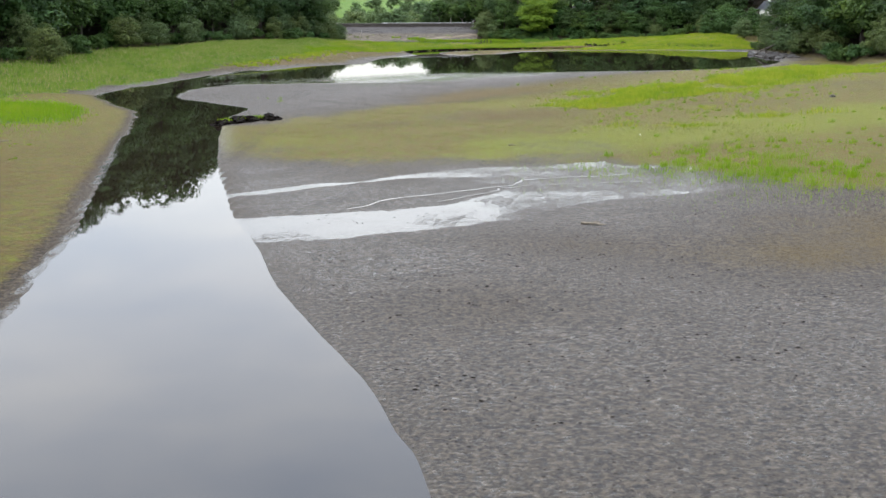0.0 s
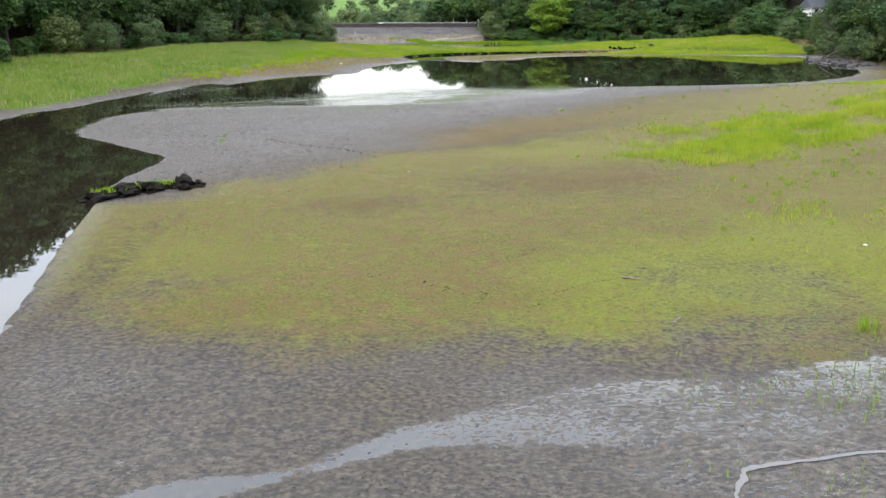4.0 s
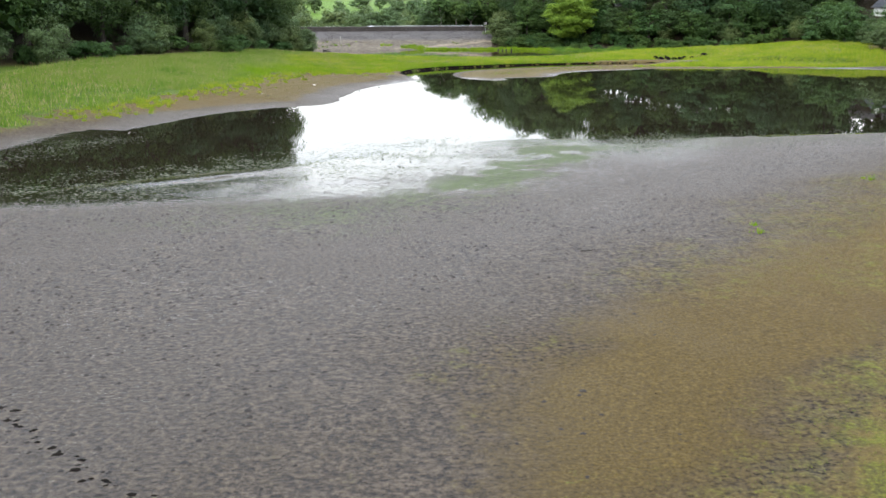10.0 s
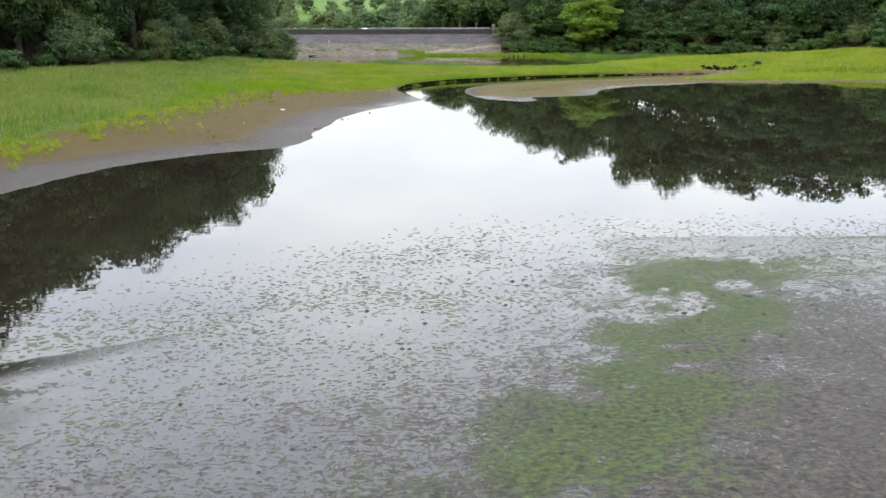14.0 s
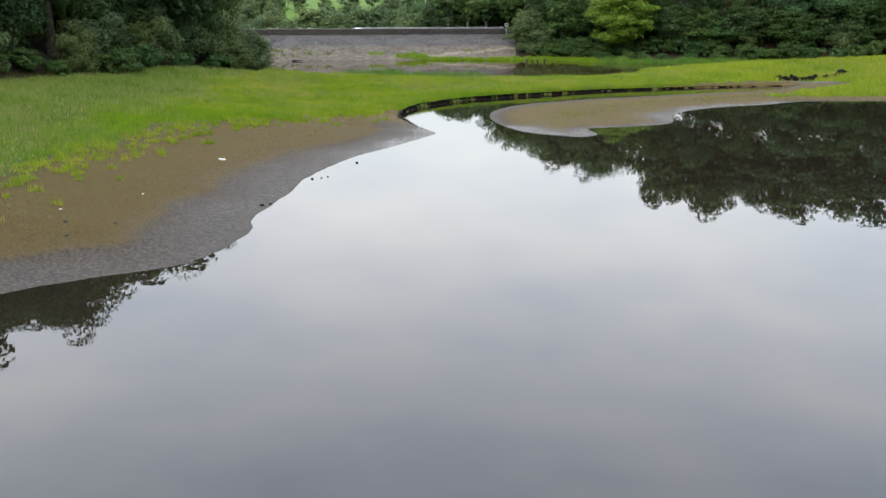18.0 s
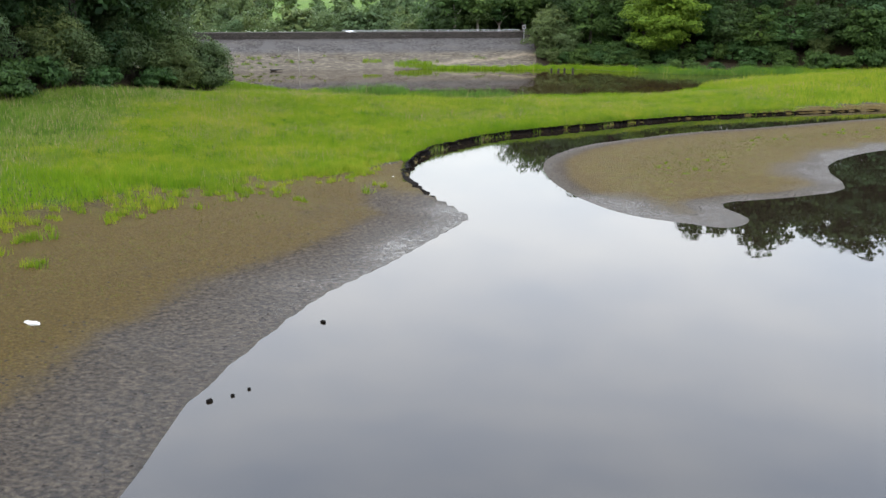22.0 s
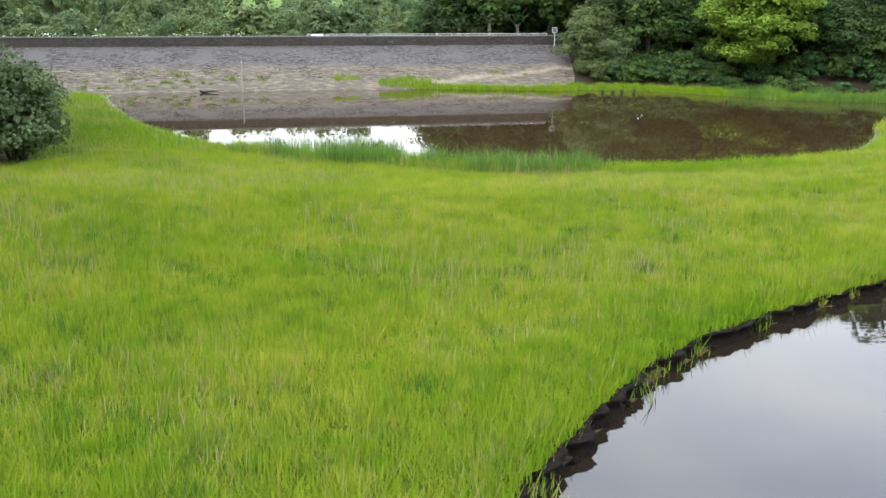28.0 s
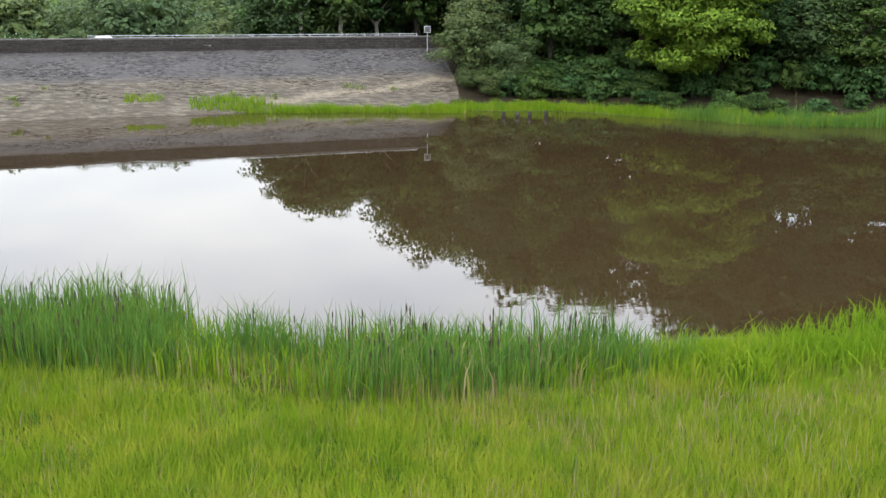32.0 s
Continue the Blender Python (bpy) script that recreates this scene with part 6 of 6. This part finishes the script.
def car(m):
    ob = thing("car", "white hatchback car parked on the dam road", "car", m)
    bm = bmesh.new()
    prof = [(-2.05, 0.35), (-2.1, 0.7), (-1.95, 0.92), (-1.2, 1.0), (-0.55, 1.42), (0.9, 1.46), (1.75, 1.02), (2.02, 0.9), (2.06, 0.4)]
    left = [bm.verts.new((x, -0.86 + (0.14 if z > 1.2 else 0), z)) for x, z in prof]
    right = [bm.verts.new((x, 0.86 - (0.14 if z > 1.2 else 0), z)) for x, z in prof]
    for i in range(len(prof)):
        j = (i + 1) % len(prof)
        bm.faces.new((left[i], left[j], right[j], right[i]))
    bm.faces.new(left[::-1])
    bm.faces.new(right)
    bmesh.ops.recalc_face_normals(bm, faces=bm.faces)
    bmesh.ops.bevel(bm, geom=list(bm.edges), offset=0.05, segments=2, affect="EDGES")
    body = part("body", bm, M_CARPAINT, ob, flat=False)
    for s in (-1, 1):
        for x0, x1 in ((-0.95, -0.05), (0.05, 1.0)):
            bm = bmesh.new()
            y = s * 0.835
            q = [bm.verts.new(p) for p in ((x0, y, 1.02), (x1, y, 1.02), (x1 - (0.15 if x1 > 0.5 else 0), s * 0.74, 1.36), (x0 + (0.4 if x0 < -0.5 else 0), s * 0.74, 1.36))]
            bm.faces.new(q if s < 0 else q[::-1])
            bmesh.ops.solidify(bm, geom=list(bm.faces), thickness=0.02)
            part("window", bm, M_GLASS, body, "dark side window")
        for x in (-1.3, 1.3):
            bm = bmesh.new()
            bmesh.ops.create_cone(bm, cap_ends=True, segments=18, radius1=0.33, radius2=0.33, depth=0.2, matrix=pose(x, s * 0.80, 0.33, 90, 0, 0))
            wheel = part("wheel", bm, M_TYRE, ob, "black tyre")
            bm = bmesh.new()
            bmesh.ops.create_cone(bm, cap_ends=True, segments=14, radius1=0.20, radius2=0.19, depth=0.02, matrix=pose(x, s * 0.912, 0.33, 90, 0, 0))
            part("rim", bm, M_RIM, wheel, "grey wheel rim")
    for y in (-0.6, 0.6):
        part("headlight", box(-2.12, -2.04, y - 0.16, y + 0.16, 0.68, 0.82, 0.02), M_PANE, ob, "clear headlight")
        part("tail_light", box(2.0, 2.06, y - 0.14, y + 0.14, 0.75, 0.9, 0.02), plain("red_lamp", (0.3, 0.02, 0.02, 1), 0.3), ob, "red tail light")
    return ob


car(on_dam(-25.5, 4.0, CREST - 0.08 + 0.25))

# a flowering hedge along the far side of the dam road
hedge = thing("hedge", "low green hedge flecked with white blossom beside the dam road", "hedge", on_dam(-50, 8.2, CREST - 0.3))
hr = np.random.default_rng(33)
hp = np.stack([hr.uniform(-34, 17, 9000), hr.normal(0, 0.7, 9000), np.abs(hr.normal(0.9, 0.55, 9000))], -1)
hp[:, 2] *= 0.75 + 0.45 * vnoise(hp[:, 0], hp[:, 1], 2.5, 5)
hn = hr.normal(size=(9000, 3)) + np.array([0, -0.4, 0.8])
hn /= np.linalg.norm(hn, axis=1, keepdims=True)
hl = new("foliage", leaves_mesh("foliage", hp, hn, 0.16, M_LEAF_MID, hr))
hl.parent = hedge
top = hp[hp[:, 2] > 1.15][:420]
hb = new("blossom", leaves_mesh("blossom", top + np.array([0, -0.1, 0.12]), hn[:len(top)], 0.13, M_BLOSSOM, hr))
hb.parent = hedge
hb["label"] = "white blossom"


# ---------------------------------------------------------------- peat bank of the channel
def peat_bank():
    pts = BANK
    seg = np.linalg.norm(np.diff(pts, axis=0), axis=1)
    s = np.concatenate([[0], np.cumsum(seg)])
    n = int(s[-1] / 0.09)
    u = np.linspace(0, s[-1], n)
    px, py = np.interp(u, s, pts[:, 0]), np.interp(u, s, pts[:, 1])
    tx, ty = np.gradient(px), np.gradient(py)
    ln = np.hypot(tx, ty)
    nx, ny = ty / ln, -tx / ln
    high = np.interp(u, [0, 2, 6, 40, 62, 80, s[-1]], [0.16, 0.34, 0.46, 0.44, 0.30, 0.2, 0.1])
    rag = 0.60 * (fbm(u, 0 * u, 1.5, 111, 3) - 0.5) + 0.42 * (vnoise(u, 0 * u, 0.5, 113) - 0.5)
    prof = [(0.10, -0.35), (0.10, 0.02), (-0.02, 0.25), (-0.06, 0.55), (0.06, 0.82), (0.08, 0.98), (-0.06, 0.96), (-0.4, 0.6)]
    bm = bmesh.new()
    rows = []
    for i in range(n):
        row = []
        for k, (o, z) in enumerate(prof):
            j = 0.16 * noise.noise(Vector((u[i] * 2.6, k * 1.9, 4.0))) + 0.10 * noise.noise(Vector((u[i] * 7.0, k * 2.7, 9.0)))
            off = o + (rag[i] + j if k < 7 else 0) + 0.20 * min(max((u[i] - 10) / 12, 0), 1)
            zz = -0.35 if k == 0 else z * high[i] + (0.05 * noise.noise(Vector((u[i] * 4.0, k * 3.1, 1.0))) if 0 < k < 7 else 0)
            row.append(bm.verts.new((px[i] + nx[i] * off, py[i] + ny[i] * off, zz if k < 7 else zz - 0.10)))
        rows.append(row)
    for a, b in zip(rows[:-1], rows[1:]):
        for k in range(len(prof) - 1):
            bm.faces.new((a[k], a[k + 1], b[k + 1], b[k]))
    ob = part("peat_bank", bm, M_PEAT, None, flat=False)
    return tagged(ob, "crumbling undercut bank of black wet peat below the meadow", "bank", kind="structure")


peat_bank()


def bank_fringe(name, start, stop, per_m, tall, width, back, material, label):
    """Plants rooted along the lip of the bank, some hanging over it."""
    seg = np.concatenate([[0], np.cumsum(np.linalg.norm(np.diff(BANK, axis=0), axis=1))])
    u = start + (stop - start) * RNG.random(int((stop - start) * per_m))
    px, py = np.interp(u, seg, BANK[:, 0]), np.interp(u, seg, BANK[:, 1])
    tx = np.interp(u + 0.3, seg, BANK[:, 0]) - px
    ty = np.interp(u + 0.3, seg, BANK[:, 1]) - py
    ln = np.hypot(tx, ty) + 1e-6
    o = -back * RNG.random(len(u)) ** 0.8 + 0.06
    x, y = px + ty / ln * o, py - tx / ln * o
    z = np.interp(u, [0, 3, 9, 40, 62, 80, 200], [0.06, 0.22, 0.38, 0.36, 0.24, 0.14, 0.08])
    hh = tall * (0.4 + 0.9 * RNG.random(len(u)))
    return blades_mesh(name, x, y, z, hh, width * (0.7 + 0.6 * RNG.random(len(u))), 0.7 * hh * RNG.random(len(u)), material, label, "grass")


bank_fringe("bank_moss", 0.5, 17, 260, 0.07, 0.06, 0.7, M_MOSSPLANT, "short olive moss and sprouts on the lip of the peat bank")
bank_fringe("bank_grass", 13, 66, 190, 0.42, 0.045, 0.9, M_GRASS_FRESH, "green grass hanging over the lip of the peat bank")
bank_fringe("bank_grass", 20, 60, 9, 1.05, 0.03, 1.6, M_GRASS_FRESH, "sparse tall stems standing along the peat bank")
r = random.Random(41)
seg_n = len(BANK)
for i in range(20):
    k = r.randrange(2, seg_n - 14)
    bx, by = BANK[k]
    ox, oy = r.uniform(0.1, 0.4), r.uniform(-0.3, 0.1)
    c = part("peat_clod", lump(r.uniform(0.10, 0.24), r.uniform(0.08, 0.2), r.uniform(0.08, 0.17), i, 0.35, 1), M_PEAT)
    c.matrix_world = pose(bx + ox, by + oy, 0.02, 0, 0, r.uniform(0, 360))
    tagged(c, "black peat clod fallen from the bank", "clod", "clods under the peat bank")

# a raw gap in the bank further along, where a ditch comes in
for i in range(9):
    gx0, gy0 = 50 + i * 1.9 + r.uniform(-0.5, 0.5), 336.6 + i * 1.3 + r.uniform(-0.5, 0.5)
    c = part("peat_clod", lump(r.uniform(0.7, 1.3), r.uniform(0.5, 0.9), r.uniform(0.5, 0.9), 60 + i, 0.35, 2), M_PEAT)
    c.matrix_world = pose(gx0, gy0, ground_z(gx0, gy0) + 0.05, 0, 0, r.uniform(0, 360))
    tagged(c, "dark slumped peat block at the ditch mouth", "clod", "peat blocks at the ditch")


# ---------------------------------------------------------------- things on the lake bed
def peat_mound():
    ob = thing("peat_mound", "low mound of black peat clods topped with grass beside the channel", "mound", pose(0, 0, 0))
    spots = [(-22.6, 98.2, 1.15, 0.75, 0.42), (-21.4, 99.6, 1.2, 0.8, 0.55), (-20.2, 100.9, 1.0, 0.8, 0.5), (-18.7, 102.8, 0.95, 0.7, 0.5), (-17.7, 102.6, 0.6, 0.5, 0.3), (-18.2, 101.4, 0.5, 0.4, 0.26), (-19.3, 102.0, 0.6, 0.6, 0.28)]
    for i, (x, y, a, b, c) in enumerate(spots):
        p = part("clod", lump(a, b, c, 80 + i, 0.75, 3), M_PEAT, ob)
        p.matrix_world = pose(x, y, max(ground_z(x, y), 0) + 0.05, 0, 0, 40 + 17 * i)
    rng = np.random.default_rng(8)
    n = 900
    t = rng.random(n)
    x = -22.8 + 3.6 * t + rng.normal(0, 0.25, n)
    y = 98.6 + 3.6 * t + rng.normal(0, 0.35, n)
    g = blades_mesh("grass_tuft", x, y, np.full(n, 0.38), 0.10 + 0.22 * rng.random(n), np.full(n, 0.05), 0.15 * rng.random(n), M_GRASS_FRESH, "fresh grass on the clods", "")
    del g["kind"]
    g.parent = ob
    return ob


peat_mound()


def driftwood(name, label, x, y, length, rad, turn, bend=0.15, mat=None, fork=False, lift=0.0):
    ob = thing(name, label, "branch", pose(x, y, max(ground_z(x, y), 0) + rad * 0.7 + lift, 0, 0, turn))
    rr = random.Random(int(x * 13 + y))
    pts = [(length * (k - 0.5), bend * length * rr.uniform(-1, 1) * (0 < k < 1), rad * rr.uniform(-0.2, 0.6)) for k in (0, 0.2, 0.4, 0.6, 0.8, 1)]
    part("stem", tube(pts, [rad * f for f in (1, 0.95, 0.85, 0.7, 0.5, 0.2)], 7, 0.15, int(x * 7)), mat or M_DRIFT, ob, "", False)
    if fork:
        p = pts[2]
        part("twig", tube([p, (p[0] + 0.15 * length, p[1] + 0.12 * length, p[2] + 0.05 * length), (p[0] + 0.3 * length, p[1] + 0.16 * length, p[2] + 0.03 * length)], [rad * 0.5, rad * 0.35, rad * 0.1], 6, 0.1, 3), mat or M_DRIFT, ob)
    return ob


driftwood("driftwood_branch", "short grey driftwood branch lying on wet mud", 8.0, 48.7, 1.35, 0.07, -25, 0.08, None, True)
driftwood("driftwood_branch", "bleached driftwood log on the brown western mud", -37.2, 79.2, 2.6, 0.09, 10, 0.05, None, True)
driftwood("twig", "thin pale crooked twig on moss", 6.4, 73.9, 1.1, 0.025, 60, 0.25)
driftwood("stick", "pale stick half sunk in moss", 6.0, 79.2, 0.75, 0.05, -20, 0.1)
driftwood("stick", "thin dark stick on the mud flat", 2.5, 142.8, 0.8, 0.03, 20, 0.1, M_WETWOOD)
driftwood("floating_log", "dark waterlogged log at the foot of the dam", -38.4, 415.2, 2.6, 0.22, 8, 0.04, M_WETWOOD, True, 0.05)
driftwood("fallen_branch", "dark fallen branch lying down the dam face", -12.8, 435.4, 2.8, 0.12, -65, 0.1, M_WETWOOD, True, 5.55)

for sx, sy, a, mat in [(42.5, 104, 0.42, M_ROCK), (-15.6, 245.3, 0.11, M_PEAT), (-15.0, 245.7, 0.08, M_PEAT), (-14.6, 246.2, 0.07, M_PEAT), (-13.0, 252.6, 0.12, M_PEAT), (-17.5, 235.8, 0.15, M_PEAT), (-17.1, 236.3, 0.11, M_PEAT), (-0.9, 287.7, 0.12, M_PEAT),
                       (-26.5, 228.6, 0.16, M_ROCK), (-25.6, 226.2, 0.14, M_ROCK), (-24.0, 228.9, 0.12, M_ROCK)]:
    c = part("stone", lump(a, a * 0.8, a * 0.6, int(sx * 3 + sy), 0.3, 2), mat)
    c.matrix_world = pose(sx, sy, max(ground_z(sx, sy), 0) + 0.02, 0, 0, sx * 31)
    tagged(c, "small dark stone on the mud" if ground_z(sx, sy) > 0 else "small dark stone breaking the water", "stone", "stray stones")

for lx, ly, w in [(-23.0, 251.2, 0.30), (-24.9, 237.0, 0.12), (-27.8, 231.5, 0.10), (-11.2, 281.7, 0.10), (-11.6, 287.5, 0.07), (17.5, 83.5, 0.10), (-4.0, 107.0, 0.07)]:
    bm = lump(w, w * 0.55, w * 0.28, int(lx * 5), 0.5, 2)
    c = part("litter", bm, M_LITTER)
    c.matrix_world = pose(lx, ly, ground_z(lx, ly) + 0.02, 0, 0, lx * 40)
    tagged(c, "scrap of crumpled white plastic litter on brown moss", "litter", "litter on the shore")

for k, (dx, dz) in enumerate(((0, 0.55), (1.35, 0.5), (2.5, 0.62), (4.1, 0.72))):
    bm = tube([(0, 0, -0.8), (0.02, 0.0, dz * 0.5), (0.05, 0.03, dz)], [0.24, 0.22, 0.17], 9, 0.12, 90 + k)
    c = part("stump", bm, M_WETWOOD)
    c.matrix_world = pose(17.0 + dx, 412.8 - 0.35 * dx, 0, 4, 0, 30 * k)
    tagged(c, "dark rotten wooden stump standing in the pool", "stump", "stumps in the pool")

pole = thing("gauge_pole", "thin pale wooden pole standing at the foot of the dam", "pole", pose(-34.1, 417.3, 0))
part("shaft", tube([(0, 0, -0.4), (0.03, 0, 2.2), (0.0, 0.02, 4.5)], [0.09, 0.08, 0.07], 7, 0.05, 4), M_BARK_PALE, pole)
part("collar", tube([(0, 0, 4.1), (0.0, 0.0, 4.2)], [0.09, 0.09], 8), M_METAL, pole)

# cattail heads standing over the reeds
heads = 0
while heads < 130:
    hx, hy = r.uniform(-22, 4), r.uniform(341, 356)
    if grid_value(near_reeds, np.array([hx]), np.array([hy]))[0] > 0.45:
        zz = max(ground_z(hx, hy), -0.1)
        tall = r.uniform(1.4, 1.9)
        bm = tube([(0, 0, 0), (0.01, 0.02, tall * 0.6), (0.04, 0.03, tall)], [0.012, 0.010, 0.006], 4)
        join_into(bm, tube([(0.03, 0.025, tall * 0.84), (0.032, 0.026, tall * 0.86), (0.037, 0.028, tall * 0.95), (0.038, 0.028, tall * 0.97)], [0.008, 0.024, 0.024, 0.008], 6))
        c = part("cattail", bm, M_CATTAIL)
        c.matrix_world = pose(hx, hy, zz, 0, 0, r.uniform(0, 360))
        tagged(c, "brown cattail head on a thin stem", "cattail", "cattails by the pool")
        heads += 1

# ---------------------------------------------------------------- eastern shore: rocks and a fallen trunk
for i in range(26):
    f = r.random()
    rx_, ry_ = 84.5 + 6.5 * r.random() + 2 * f, 246 + 34 * f
    c = part("shore_rock", lump(r.uniform(0.5, 1.6), r.uniform(0.4, 1.2), r.uniform(0.4, 0.9), 120 + i, 0.35, 2), M_ROCK)
    c.matrix_world = pose(rx_, ry_, max(ground_z(rx_, ry_), 0) + 0.05, 0, 0, r.uniform(0, 360))
    tagged(c, "dark rough rock on the eastern shore", "rock", "rocks on the eastern shore")
trunk = thing("fallen_tree", "bare fallen tree trunk with broken limbs on the eastern shore", "tree", pose(88.5, 262, 1.0, 0, 0, 35))
part("trunk", tube([(-6, 0, -0.6), (-2, 0.3, 0.7), (2, -0.2, 1.9), (6, 0.3, 3.0)], [0.16, 0.24, 0.30, 0.36], 8, 0.12, 5), M_BARK, trunk)
for i, (a, b, c) in enumerate(((-3, 0.8, 1.6), (-1.5, -1.0, 1.9), (0.5, 1.2, 2.4), (-4.5, -0.7, 1.0))):
    part("limb", tube([(a, 0.1, 0.18 * a + 0.9), (a - 0.5, b * 0.6, c), (a - 1.2, b, c + 0.4)], [0.10, 0.07, 0.02], 6, 0.1, i), M_BARK, trunk)


# ---------------------------------------------------------------- half-timbered house in the eastern trees
def house(m):
    ob = thing("house", "black and white half-timbered house with a slate roof among trees", "house", m)
    wall = part("wall", box(-5, 5, 0, 6, -4, 5.2), M_WHITE, ob, "white rendered wall")
    wing = part("wing_wall", box(3.2, 7.4, -1.6, 4.5, -4, 4.4), M_WHITE, ob, "white rendered wing")
    bm = bmesh.new()
    for (x0, x1, y0, y1, z0, z1) in ((-5.8, 5.6, -0.7, 6.7, 5.1, 8.2),):
        a = [bm.verts.new(p) for p in ((x0, y0, z0), (x1, y0, z0), (x1, y1, z0), (x0, y1, z0), (x0 + 0.4, (y0 + y1) / 2, z1), (x1 - 0.4, (y0 + y1) / 2, z1))]
        for q in ((0, 1, 5, 4), (2, 3, 4, 5), (3, 0, 4), (1, 2, 5), (3, 2, 1, 0)):
            bm.faces.new([a[i] for i in q])
    roof = part("roof", bm, M_SLATE, ob, "grey slate roof")
    bm = bmesh.new()
    a = [bm.verts.new(p) for p in ((2.8, -2.1, 4.3), (7.8, -2.1, 4.3), (7.8, 4.8, 4.3), (2.8, 4.8, 4.3), (5.3, -2.1, 6.9), (5.3, 4.8, 6.9))]
    for q in ((0, 4, 5, 3), (1, 2, 5, 4), (0, 1, 4), (2, 3, 5), (3, 2, 1, 0)):
        bm.faces.new([a[i] for i in q])
    part("wing_roof", bm, M_SLATE, ob, "grey slate gable roof")
    part("chimney", box(-3.4, -2.4, 2.6, 3.5, 6.6, 9.6, 0.03), M_WHITE, roof, "pale chimney stack")
    for x in (-4.9, -3.7, -2.5, -1.3, -0.1, 1.1, 2.3):
        part("timber", box(x - 0.1, x + 0.1, -0.05, 0.02, 0.6, 5.1), M_TIMBER, wall)
    for z in (0.6, 2.4, 3.2, 5.0):
        part("timber", box(-5, 3.2, -0.06, 0.01, z - 0.1, z + 0.1), M_TIMBER, wall)
    for i in range(6):
        x = -4.9 + 1.2 * i
        bm = bmesh.new()
        box_into(bm, -0.08, 0.08, -0.055, 0.0, 0, 1.7, 0, pose(x + (0 if i % 2 else 1.15), 0, 3.3, 0, 34 if i % 2 else -34, 0))
        part("timber", bm, M_TIMBER, wall)
    for x in (3.3, 4.3, 5.3, 6.3, 7.3):
        part("timber", box(x - 0.1, x + 0.1, -1.66, -1.59, 0.3, 4.3), M_TIMBER, wing)
    for z in (0.4, 2.3, 4.2):
        part("timber", box(3.2, 7.4, -1.67, -1.60, z - 0.1, z + 0.1), M_TIMBER, wing)
    for x, z, par, yy in ((-3.1, 1.1, wall, 0), (0.5, 1.1, wall, 0), (-3.1, 3.5, wall, 0), (0.5, 3.5, wall, 0), (5.3, 2.5, wing, -1.6)):
        w = part("window", box(x - 0.55, x + 0.55, yy - 0.10, yy - 0.055, z, z + 1.15, 0.01), M_TIMBER, par, "dark window frame")
        part("pane", box(x - 0.46, x - 0.03, yy - 0.112, yy - 0.103, z + 0.09, z + 1.06), M_PANE, par)
        part("pane", box(x + 0.03, x + 0.46, yy - 0.112, yy - 0.103, z + 0.09, z + 1.06), M_PANE, par)
    return ob


house(pose(133, 384, 8.0, 0, 0, 20))
